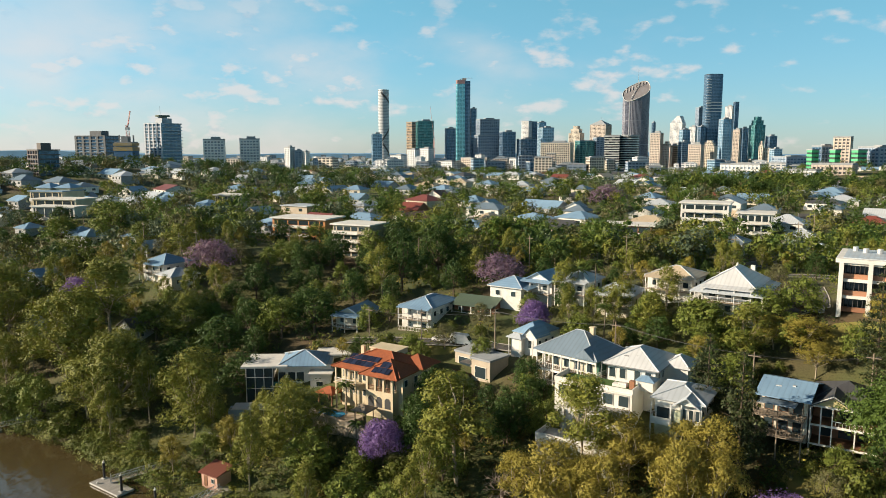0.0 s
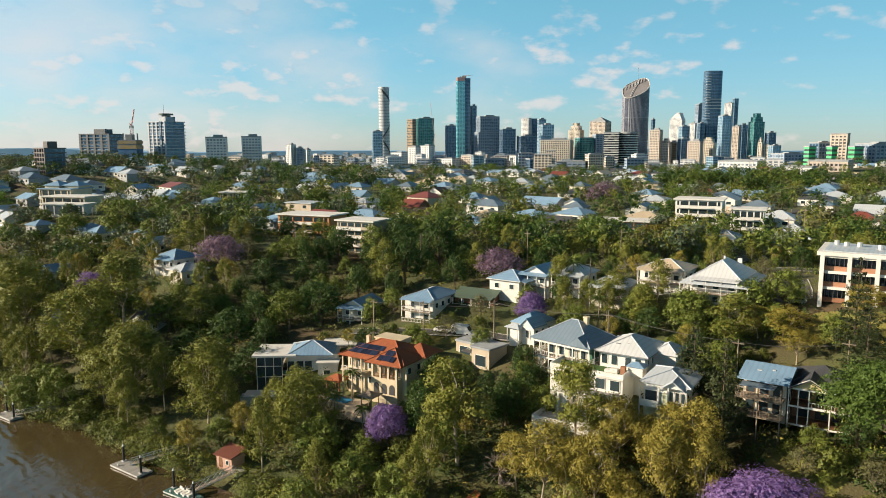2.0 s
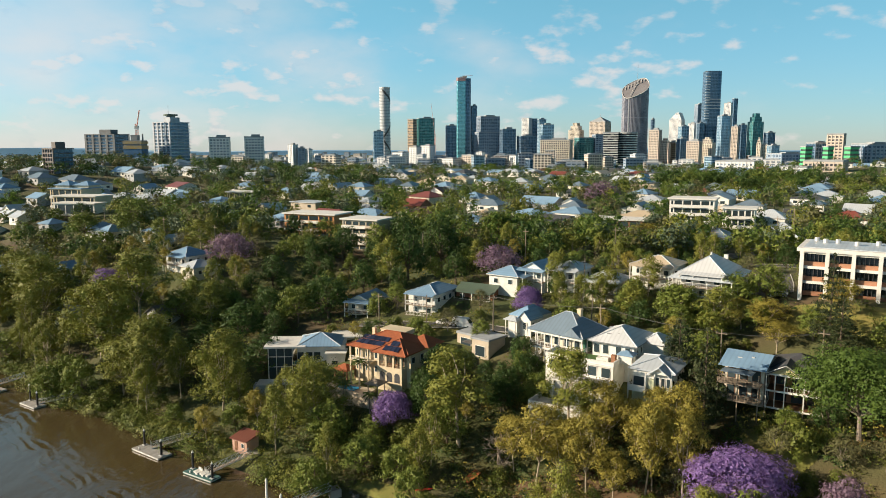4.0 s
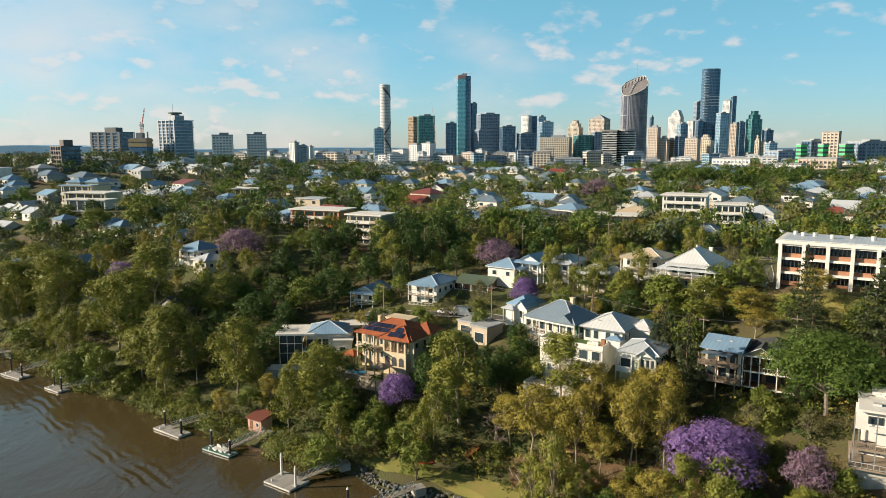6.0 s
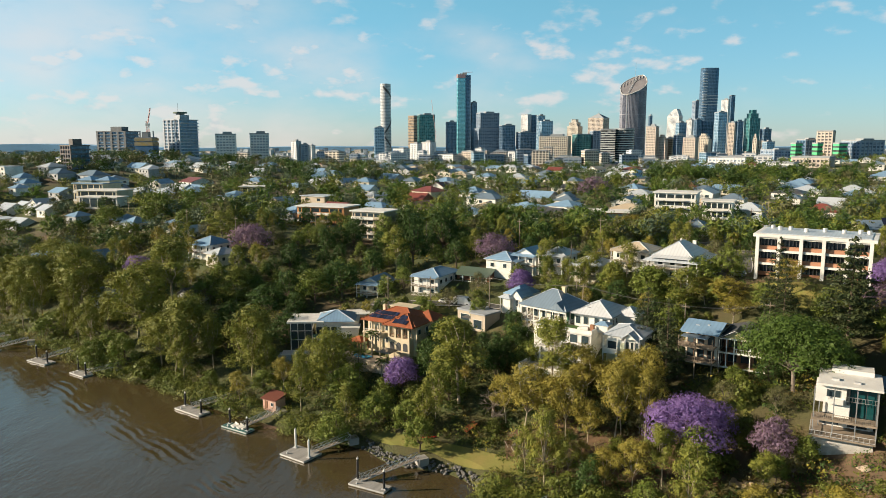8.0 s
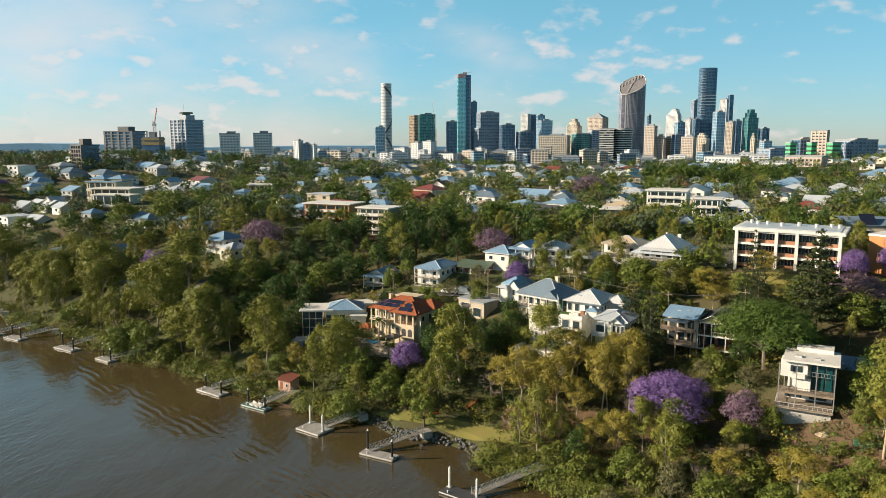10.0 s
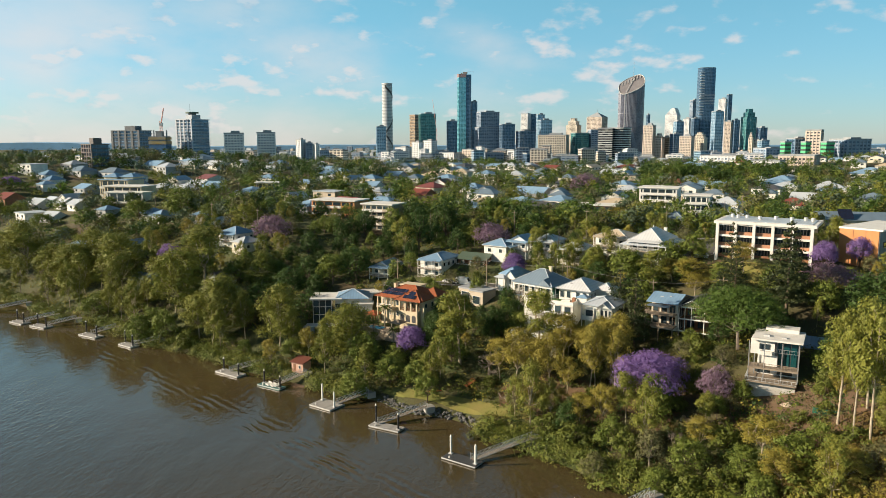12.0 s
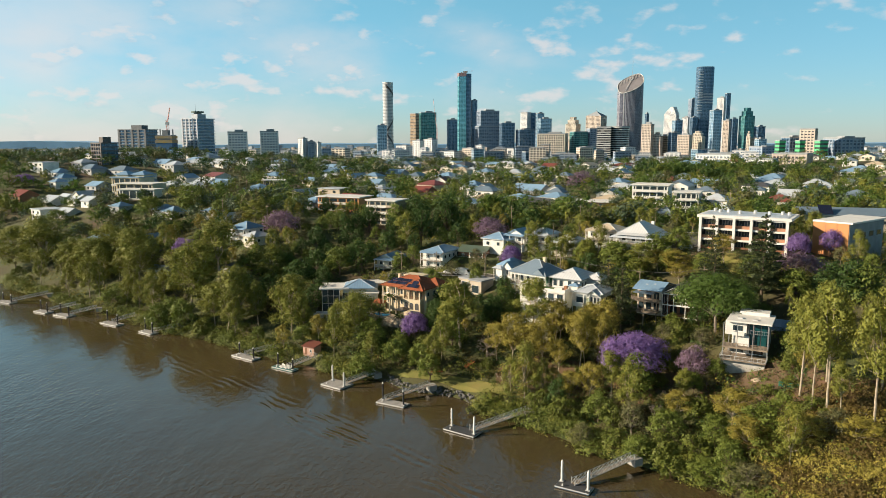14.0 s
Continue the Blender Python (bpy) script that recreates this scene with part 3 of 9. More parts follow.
def gum_form(seed, mat, bark, H=20.0, W=5.2, n=4300, size=0.41, fork=0.30, blobs=17, hang=0.35, base=0.27, core=0.05):
    r = np.random.default_rng(seed)
    lean = Vector((r.normal() * 0.5, r.normal() * 0.5, 0))
    cs, rs = [], []
    for i in range(blobs):
        t = (i + 0.5) / blobs
        z = H * (base + (0.93 - base) * t)
        spread = W * math.sin(math.pi * min(0.93, 0.22 + 0.72 * t)) * (0.30 + 0.6 * r.random())
        ang = i * 2.4 + r.random()
        cs.append((spread * math.cos(ang) + lean.x, spread * math.sin(ang) + lean.y, z))
        q = W * (0.22 + 0.20 * r.random())
        rs.append((q, q, q * (0.75 + 0.4 * r.random())))
    sh = Shape()
    f = Vector((lean.x * 0.6, lean.y * 0.6, H * fork))
    sh.bar((0, 0, -1.0), f.lerp(Vector((0, 0, 0)), 0.5) + Vector((r.normal() * 0.15, 0, 0)), 0.012 * H, 0.010 * H, 8)
    sh.bar(f.lerp(Vector((0, 0, 0)), 0.5) + Vector((0, 0, -0.1)), f, 0.010 * H, 0.008 * H, 8)
    limbs(r, sh, f, cs, 0.0055 * H, 0.03)
    return sh.mesh("trunk", bark), leaf_mesh("crown", leaves_in(r, cs, rs, n, size, hang, 0.66, 0.46, core), [mat])


def dome_form(seed, mat, bark, H=11.0, W=5.5, n=2900, size=0.39, blobs=17, fork=0.2, flat=0.75, base=0.26, hang=0.0, core=0.07):
    r = np.random.default_rng(seed)
    cs, rs = [], []
    for i in range(blobs):
        el = math.asin(min(1.0, (i + 0.5) / blobs))
        ang = i * 2.4 + 0.4 * r.random()
        ring = W * 0.70 * math.cos(el) * (0.8 + 0.3 * r.random())
        q = W * (0.25 + 0.17 * r.random())
        cs.append((ring * math.cos(ang), ring * math.sin(ang), H * base + (H * (0.86 - base)) * math.sin(el) * (0.85 + 0.2 * r.random())))
        rs.append((q, q, q * flat))
    sh = Shape()
    f = (r.normal() * 0.2, r.normal() * 0.2, H * fork)
    sh.bar((0, 0, -0.8), f, 0.030 * H, 0.022 * H, 8)
    limbs(r, sh, f, cs, 0.011 * H, 0.04)
    return sh.mesh("trunk", bark), leaf_mesh("crown", leaves_in(r, cs, rs, n, size, hang, 0.72, 0.6, core), [mat])


def pine_form(seed, mat, bark, H=24.0, W=4.6, n=9000, tiers=14, open_=0.12):
    r = np.random.default_rng(seed)
    sh = Shape()
    sh.bar((0, 0, -1), (0, 0, H * 0.98), 0.015 * H, 0.002 * H, 8)
    cs, rs = [], []
    for i in range(tiers):
        t = (i + 1) / tiers
        z = H * (0.16 + 0.80 * t)
        reach = W * (1.04 - t) ** 0.75 * (0.85 + 0.3 * r.random())
        k = 6
        for j in range(k):
            ang = j * 2 * math.pi / k + i * 0.7 + 0.25 * r.normal()
            e = (reach * math.cos(ang), reach * math.sin(ang), z + 0.06 * reach + 0.15 * r.normal())
            sh.bar((0, 0, z - 0.15 * reach), e, 0.05, 0.015, 4)
            for s in (0.45, 0.8, 1.0):
                if r.random() > open_:
                    cs.append((e[0] * s, e[1] * s, z - 0.15 * reach * (1 - s) + 0.1))
                    q = 0.30 * reach * (0.6 + 0.4 * s) + 0.2
                    rs.append((q, q, 0.18))
    return sh.mesh("trunk", bark), leaf_mesh("crown", leaves_in(r, cs, rs, n, 0.40, 0.0, 0.2), [mat])


def palm_form(seed, mat, bark, H=9.0, reach=2.6, fronds=17):
    r = np.random.default_rng(seed)
    sh = Shape()
    a = Vector((0, 0, -0.6))
    for i in range(4):
        b = Vector((0.12 * math.sin(i), 0.1 * math.cos(i * 1.7), H * (i + 1) / 4))
        sh.bar(a, b, 0.17 - 0.02 * i, 0.15 - 0.02 * i, 7)
        a = b
    q = []
    for i in range(fronds):
        ang = i * 2.4
        el = 1.15 - 1.5 * (i / fronds)
        d = np.array((math.cos(ang), math.sin(ang), 0.0))
        side = np.array((-d[1], d[0], 0.0))
        pts = []
        for k in range(8):
            s = k / 7
            pts.append(np.array((a.x, a.y, a.z)) + d * reach * s * math.cos(el * (1 - s * 0.4)) + np.array((0, 0, reach * (math.sin(el) * s - 0.75 * s * s))))
        for k in range(7):
            for sgn in (-1, 1):
                for h in (0.0, 0.5):
                    p = pts[k] * (1 - h) + pts[k + 1] * h
                    ln = 0.75 * math.sin(math.pi * (0.12 + 0.82 * (k + h) / 7))
                    tip = p + side * sgn * ln + d * 0.35 * ln + np.array((0, 0, -0.45 * ln + 0.05 * r.normal()))
                    q.append((p - d * 0.14, p + d * 0.14, tip))
    return sh.mesh("trunk", bark), leaf_mesh("crown", np.array(q), [mat])


def bare_form(seed, bark, H=7.0, W=4.5):
    r = np.random.default_rng(seed)
    sh = Shape()

    def grow(p, way, length, rad, depth):
        e = p + way * length
        sh.bar(p, e, rad, rad * 0.65, 5)
        if depth:
            for _ in range(4 if depth > 1 else 3):
                w = (way + Vector(r.normal(size=3)) * 0.55 + Vector((0, 0, 0.08))).normalized()
                grow(p.lerp(e, 0.55 + 0.45 * r.random()), w, length * 0.72, rad * 0.55, depth - 1)

    grow(Vector((0, 0, -0.5)), Vector((0.05, 0, 1)), H * 0.26, 0.22, 4)
    return sh.mesh("trunk", bark), None


FORMS = {
    "gum": [gum_form(s, M_GUM, M_BARK_PALE) for s in (1, 2, 3, 4)],
    "big_gum": [gum_form(s, M_GUM, M_BARK_PALE, H=24.0, W=8.0, n=12500, size=0.40, blobs=28, base=0.17, fork=0.24, core=0.04) for s in (5, 6, 7)],
    "slim_gum": [gum_form(s, M_GUM, M_BARK_PALE, W=4.4, n=6000, size=0.36, blobs=15, fork=0.42, base=0.44, core=0.03) for s in (11, 12)],
    "olive": [gum_form(s, M_OLIVE, M_BARK_PALE, H=16, W=4.8, blobs=15, n=5200, size=0.31, fork=0.30, base=0.44, core=0.03) for s in (21, 22, 23)],
    "broad": [dome_form(s, M_GREEN, M_BARK) for s in (31, 32, 33)],
    "dark": [dome_form(s, M_DARK, M_BARK, H=13, W=5.6, flat=0.95, base=0.24) for s in (41, 42, 43)],
    "dusty": [dome_form(s, M_DUSTY, M_BARK_GREY, H=11, W=5.2, n=2600, size=0.34, blobs=14, flat=0.8, base=0.3, core=0.01) for s in (46, 47)],
    "fig": [dome_form(51, M_FIG, M_BARK_GREY, H=17, W=12.5, n=22000, size=0.35, blobs=34, fork=0.26, flat=0.62, base=0.50)],
    "jacaranda": [dome_form(s, M_JACA, M_BARK, H=11, W=6.5, n=15000, size=0.21, blobs=20, core=0.03, fork=0.18, flat=0.65, base=0.42) for s in (61, 62)],
    "pale_jacaranda": [dome_form(s, M_JACA_PALE, M_BARK_GREY, H=10, W=6.0, n=3600, size=0.36, blobs=16, core=0.0, fork=0.18, flat=0.65, base=0.40) for s in (65, 66)],
    "shrub": [dome_form(s, M_SHRUB, M_BARK, H=4.5, W=3.2, n=1200, size=0.34, blobs=8, fork=0.1, flat=0.8, base=0.2) for s in (71, 72, 73)],
    "pine": [pine_form(s, M_PINE, M_BARK) for s in (81, 82)],
    "hoop": [pine_form(s, M_PINE, M_BARK, W=5.2, n=4600, tiers=12, open_=0.5) for s in (85,)],
    "palm": [palm_form(s, M_PALM, M_BARK_GREY) for s in (91, 92)],
    "bare": [bare_form(s, M_BARK_GREY) for s in (95, 96)],
}
SIZES = {"gum": 20, "big_gum": 24, "slim_gum": 20, "olive": 16, "broad": 11, "dark": 13, "dusty": 11, "fig": 17, "jacaranda": 11, "pale_jacaranda": 10, "shrub": 4.5,
         "pine": 24, "hoop": 24, "palm": 9, "bare": 7}
WORDS = {
    "gum": ("gum_tree", "tall eucalyptus with pale trunk and olive-green crown"),
    "big_gum": ("gum_tree", "broad old eucalyptus leafy almost down to the bank"),
    "slim_gum": ("gum_tree", "slender eucalyptus with pale bare trunk and airy crown"),
    "olive": ("gum_tree", "eucalyptus with yellowish sunlit leaves on thin pale stems"),
    "broad": ("broadleaf_tree", "round bright-green broadleaf tree in full leaf"),
    "dark": ("rainforest_tree", "dense dark-green tree in the shaded gully wood"),
    "dusty": ("sparse_tree", "half-bare grey-brown tree with thin foliage"),
    "fig": ("fig_tree", "huge spreading green fig with thick grey limbs"),
    "jacaranda": ("jacaranda_tree", "jacaranda in full violet-purple bloom"),
    "pale_jacaranda": ("jacaranda_tree", "half-bare jacaranda with faded mauve flowers"),
    "shrub": ("shrub", "leafy green shrub on the river bank slope"),
    "pine": ("norfolk_pine", "tall dark conifer with level tiers of branches"),
    "hoop": ("hoop_pine", "dark open-crowned conifer with a straight stem"),
    "palm": ("palm_tree", "slim palm with arching green fronds"),
    "bare": ("bare_tree", "leafless grey tree with tangled branches"),
}
planted = []


def tree(kind, x, y, H, W=None, turn=None, sink=0.0, close=False):
    """Plants a tree of that height (and crown width) on the ground, but never inside a house."""
    if kind in ("gum", "broad", "dark", "dusty", "shrub", "olive") and not close and not clear(x, y, -0.5):
        return None
    if kind == "gum" and W and W > 14:
        kind = "big_gum"
    i = len(planted)
    trunk, crown = FORMS[kind][i % len(FORMS[kind])]
    name, label = WORDS[kind]
    s = H / SIZES[kind]
    w = s
    if W:
        w = W / {"gum": 11, "big_gum": 15, "slim_gum": 8.8, "olive": 9.6, "broad": 12, "dark": 12, "dusty": 11, "fig": 26, "jacaranda": 14, "pale_jacaranda": 13, "shrub": 7, "pine": 9.5,
                 "hoop": 11, "palm": 5, "bare": 7}[kind]
    root = new(name)
    root.empty_display_size = 0.3
    tagged(root, label, "shrub" if kind == "shrub" else "tree", "trees on the hillside" if kind != "shrub" else "bank shrubs")
    root.matrix_basis = pose(x, y, float(height(x, y)) - sink, 0, 0, turn if turn is not None else (i * 77) % 360) @ Matrix.Diagonal((w, w, s, 1))
    for nm, me in (("trunk", trunk), ("crown", crown)):
        if me:
            ob = new(nm, me)
            ob.parent = root
    planted.append((x, y, (W or 9) / 2))
    return root


def wood(name, label, spots, leaves, size, mats, seed, hmin=7, hmax=14):
    """Many far trees in one mesh: crowns of leaf clumps on short trunks."""
    r = np.random.default_rng(seed)
    for mi, mat in enumerate(mats):
        mine = spots[mi::len(mats)]
        if not len(mine):
            continue
        qs = []
        for x, y in mine:
            h = hmin + (hmax - hmin) * r.random()
            w = h * (0.36 + 0.20 * r.random())
            z = float(height(x, y))
            cs, rs = [], []
            for b in range(6):
                ang = b * 2.4 + r.random()
                el = (b + 0.5) / 6
                cs.append((x + 0.62 * w * math.cos(ang) * math.sqrt(1 - el * el), y + 0.62 * w * math.sin(ang) * math.sqrt(1 - el * el), z + h * (0.34 + 0.46 * el)))
                q = w * (0.36 + 0.22 * r.random())
                rs.append((q, q, q * 0.8))
            qs.append(leaves_in(r, cs, rs, int(leaves * (h / hmax) ** 1.3) + 20, size, 0.0, 0.75, 0.6, 0.22))
            t = 0.02 * h
            qs.append(np.array([[(x - t, y, z - 1), (x + t, y, z - 1), (x, y, z + h * 0.6)], [(x, y - t, z - 1), (x, y + t, z - 1), (x, y, z + h * 0.6)]]))
        me = leaf_mesh(name, np.concatenate(qs), [mat])
        tagged(new(name, me), label, "trees", kind="stuff")

# ---- the city on the skyline ----
SKINS = {  # wall colour, glass colour, storey, share of wall, bay, share of pier, roughness, metal of the glass
    "white": ((0.76, 0.76, 0.76), (0.20, 0.25, 0.32), 3.3, 0.5, 3.6, 0.35, 0.25, 0.0),
    "cream": ((0.68, 0.61, 0.51), (0.10, 0.10, 0.10), 3.2, 0.36, 3.4, 0.34, 0.25, 0.0),
    "beige": ((0.62, 0.53, 0.45), (0.09, 0.09, 0.10), 3.3, 0.5, 3.4, 0.3, 0.25, 0.0),
    "brown": ((0.36, 0.25, 0.15), (0.10, 0.09, 0.08), 3.8, 0.5, 0.0, 0.2, 0.25, 0.0),
    # the next five carry distance haze and reflected sky in paler, bluer colours
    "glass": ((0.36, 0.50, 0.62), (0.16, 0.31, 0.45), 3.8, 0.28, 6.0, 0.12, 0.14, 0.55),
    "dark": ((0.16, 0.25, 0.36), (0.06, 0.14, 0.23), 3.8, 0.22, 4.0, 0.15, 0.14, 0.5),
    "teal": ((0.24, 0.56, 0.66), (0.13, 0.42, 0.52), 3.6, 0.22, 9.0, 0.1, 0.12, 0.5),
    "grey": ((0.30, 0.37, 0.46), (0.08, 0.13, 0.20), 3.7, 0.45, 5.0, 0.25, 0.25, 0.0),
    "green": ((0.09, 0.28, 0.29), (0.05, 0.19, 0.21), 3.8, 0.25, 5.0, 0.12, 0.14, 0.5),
    "stripe": ((0.62, 0.62, 0.60), (0.04, 0.045, 0.05), 4.0, 0.34, 0.0, 0.2, 0.25, 0.0),
    "fin": ((0.31, 0.31, 0.36), (0.10, 0.11, 0.15), 60.0, 0.02, 3.2, 0.45, 0.2, 0.0),
    "silver": ((0.56, 0.58, 0.60), (0.34, 0.37, 0.40), 4.2, 0.6, 0.0, 0.2, 0.25, 0.0),
    "lime": ((0.10, 0.55, 0.24), (0.07, 0.10, 0.09), 4.2, 0.5, 0.0, 0.2, 0.25, 0.0),
}
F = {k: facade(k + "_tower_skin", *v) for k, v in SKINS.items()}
W_ = {k: plain(k + "_tower_wall", v[0], tuple(c * 0.84 for c in v[0]), 0.6, big=0.03, fine=0.5, rel=0.1) for k, v in SKINS.items()}


def curtain(name, pane, storey, bay, rough, metal):
    """Glass behind a facade's frame: every pane its own tone, some with blinds drawn."""
    mt, nt, bs, N, L = shader(name)
    co = N("ShaderNodeTexCoord").outputs["Object"]
    snap = N("ShaderNodeVectorMath")
    snap.operation = "SNAP"
    snap.inputs[1].default_value = (bay or 5.0, bay or 5.0, storey)
    L(co, snap.inputs[0])
    wn = N("ShaderNodeTexWhiteNoise")
    L(snap.outputs[0], wn.inputs["Vector"])
    v = wn.outputs["Value"]
    col = blend(N, L, v, tuple(c * 0.55 for c in pane), tuple(c * 1.5 for c in pane))
    col = blend(N, L, math_node(N, L, "MULTIPLY", math_node(N, L, "GREATER_THAN", v, 0.86), 0.35), col, (0.5, 0.5, 0.46))
    L(col, bs.inputs["Base Color"])
    bs.inputs["Roughness"].default_value, bs.inputs["Metallic"].default_value = rough, metal
    return mt


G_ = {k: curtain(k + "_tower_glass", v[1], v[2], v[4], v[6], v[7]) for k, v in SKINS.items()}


def framed(t, w, d, z0, z1, skin):
    """A tower's glass core with its floor bands and piers standing proud."""
    wall, pane, storey, band, bay, pier, _, _ = SKINS[skin]
    part("glazing", Shape().box(0, 0, z0, w - 0.9, d - 0.9, z1 - z0), G_[skin], t)
    sh = Shape()
    n = max(1, int((z1 - z0) / storey))
    step = (z1 - z0) / n
    for i in range(n):
        sh.box(0, 0, z0 + (i + 1) * step - step * band, w, d, step * band)
    part("floor_banding", sh, W_[skin], t, kind="stuff")
    if bay:
        sh = Shape()
        for L, x, y, turn in ((w, 0, -d / 2, 0), (d, -w / 2, 0, 90), (d, w / 2, 0, 90)):
            m = max(2, int(L / bay))
            pw = L / m * pier
            for k in range(m + 1):
                o = -L / 2 + pw / 2 + (L - pw) * k / m
                sh.box(x + (o if turn == 0 else 0), y + (o if turn else 0), z0, pw if turn == 0 else 0.7, 0.7 if turn == 0 else pw, z1 - z0)
        part("pier_grid", sh, W_[skin], t, kind="stuff")


M_ROOFTOP = plain("flat_roof_membrane", (0.34, 0.36, 0.38), (0.26, 0.28, 0.30), 0.85)
M_CRANE = plain("crane_lattice_paint", (0.55, 0.10, 0.08), (0.6, 0.55, 0.5), 0.6)


def tower(x, y, w, d, top, skin, label, cap="flat", turn=0.0, name="tower", fine=True):
    """A high building: body with a skin of floors and bays, a parapet, plant rooms or a shaped crown."""
    base = float(height(x, y)) - 3
    t = thing(name, x, y, base, turn, label, "building", "city towers")
    H = top - base
    if cap == "round":
        out = [(w / 2 * math.cos(a), d / 2 * math.sin(a)) for a in np.linspace(0, 2 * math.pi, 25)[:-1]]
        part("body", Shape().prism(out, 0, H), F[skin], t)
        part("parapet", Shape().prism([(p * 1.02, q * 1.02) for p, q in out], H, H + 2), M_ROOFTOP, t)
    elif cap == "pyramid":
        framed(t, w, d, 0, H * 0.9, skin)
        part("roof", Shape().hip(0, 0, H * 0.9, w, d, H * 0.1, 0.3, 0.0), M_ROOFTOP, t)
        part("mast", Shape().bar((0, 0, H * 0.98), (0, 0, H * 1.06), 0.4, 0.2), M_METAL, t)
    elif cap == "wedge":
        k = H * 0.86
        framed(t, w, d, 0, k, skin)
        part("crown", Shape().add([(-w / 2, -d / 2, k), (w / 2, -d / 2, k), (w / 2, d / 2, k), (-w / 2, d / 2, k), (w * 0.05, -d / 2, H), (w * 0.25, -d / 2, H), (w * 0.25, d / 2, H), (w * 0.05, d / 2, H)],
                                  [(0, 1, 5, 4), (1, 2, 6, 5), (2, 3, 7, 6), (3, 0, 4, 7), (4, 5, 6, 7), (3, 2, 1, 0)]), F[skin], t)
    elif cap == "steps":
        framed(t, w, d, 0, H * 0.84, skin)
        part("upper_tier", Shape().box(0, 0, H * 0.84, w * 0.72, d * 0.8, H * 0.09), F[skin], t)
        part("top_tier", Shape().box(0, 0, H * 0.93, w * 0.4, d * 0.6, H * 0.07), F[skin], t)
    else:
        if fine:
            framed(t, w, d, 0, H, skin)
        else:
            part("body", Shape().box(0, 0, 0, w, d, H), F[skin], t)
        part("parapet", Shape().box(0, -d / 2, H, w + 0.6, 0.8, 1.4).box(0, d / 2, H, w + 0.6, 0.8, 1.4).box(-w / 2, 0, H, 0.8, d - 0.8, 1.4).box(w / 2, 0, H, 0.8, d - 0.8, 1.4), M_ROOFTOP, t)
        if cap != "bare":
            part("plant_room", Shape().box(w * 0.08, 0, H, w * 0.45, d * 0.4, min(5.0, H * 0.08)), M_ROOFTOP, t)
    return t


tower(-240, 1909, 24.7, 19, 102, "glass", "blue glass apartment tower beside the round one", "flat", 16)
# one tower built as two: sunlit side bronze, shaded side dark green
tower(-146, 1858, 19.0, 15, 131, "brown", "bronze block standing for the sunlit side of one tower", "bare", -36)
tower(-113, 1885, 40.4, 30, 134, "green", "dark green block standing for the shaded side of the bronze tower", "flat", 16)
tower(-48, 1909, 24.6, 18, 116, "dark", "slim dark office tower with pale edges", "flat", 16)
tower(13, 2086, 14.9, 11, 176, "dark", "dark glass shaft of the tallest tower", "flat", 16)
tower(46, 1901, 56.3, 42, 98, "grey", "grey office block, wide lower floors", "bare", 16)
tower(49, 1919, 51.8, 39, 139, "grey", "grey banded office tower", "flat", 16)
tower(98, 1863, 34.5, 26, 106, "dark", "dark vertically ribbed office tower", "flat", 16)
tower(158, 2009, 21.8, 18, 138, "white", "white slab tower in sunlight", "bare", -36)
# shaded end of the slab, put in as a dark tower of its own
tower(179, 2015, 12.7, 10, 137, "dark", "dark block standing for the shaded end of the white slab", "bare", 16)
tower(201, 2038, 20.5, 15, 136, "glass", "blue glass apartment tower", "flat", 16)
tower(207, 1962, 32.0, 24, 119, "glass", "blue glass tower with pale bands", "flat", 16)
tower(146, 1855, 41.1, 31, 88, "dark", "low dark office block", "flat", 16)
tower(159, 1321, 52.0, 42, 75, "cream", "cream gridded residential block", "flat", -16, name="office_block")
tower(279, 1913, 31.4, 25, 123, "cream", "cream stepped tower on the city skyline", "steps", -36)
tower(333, 1867, 42.3, 34, 137, "beige", "beige tower with a pointed roof", "pyramid", -36)
tower(211, 1341, 28.2, 21, 79, "green", "dark green glass office block", "bare", 16, name="office_block")
tower(239, 1347, 19.9, 15, 85, "grey", "grey concrete block on the city skyline", "bare", 16, name="office_block")
tower(245, 1260, 25.6, 19, 87, "stripe", "striped balcony block with dark voids", "bare", -14, name="office_block")
tower(469, 1884, 6.3, 8, 130, "dark", "small dark tower on the city skyline", "flat", 16)
tower(383, 1508, 21.0, 17, 96, "beige", "tan ribbed tower on the city skyline", "flat", -36)
tower(623, 2215, 36.0, 29, 161, "white", "white tower with a slanted peak", "wedge", -36)
tower(584, 2009, 22.9, 17, 115, "glass", "blue glass tower on the city skyline", "flat", 16)
tower(621, 2057, 16.6, 13, 124, "white", "white tower on the city skyline", "flat", -36)
tower(671, 2159, 23.2, 17, 181, "grey", "pale tower with dark glass side", "flat", 16)
tower(626, 1996, 15.6, 12, 123, "dark", "dark tower with white edge", "flat", 16)
tower(770, 2208, 20.1, 16, 187, "white", "white tower with a roof opening", "flat", -36)
tower(805, 2255, 13.4, 10, 203, "dark", "dark blue glass slab", "bare", 16)
tower(657, 1909, 25.0, 19, 139, "glass", "blue glass tower with pale fins", "flat", 16)
tower(669, 1856, 15.6, 13, 111, "beige", "beige and green banded tower", "flat", -36)
tower(705, 1906, 15.9, 12, 116, "dark", "dark apartment tower on the city skyline", "flat", 16)
tower(778, 2012, 32.2, 24, 150, "green", "green glass tower with stepped crown", "steps", 16)
tower(671, 1704, 8.6, 8, 83, "cream", "white stepped apartment tower", "steps", -36, name="office_block")
tower(685, 1705, 13.0, 10, 66, "cream", "cream apartment tower on the city skyline", "flat", -36, name="office_block")
tower(775, 1908, 21.6, 16, 96, "dark", "dark blue office tower", "flat", 16)
tower(404, 1507, 17.7, 14, 80, "beige", "pink-beige tower on the city skyline", "steps", -36, name="office_block")
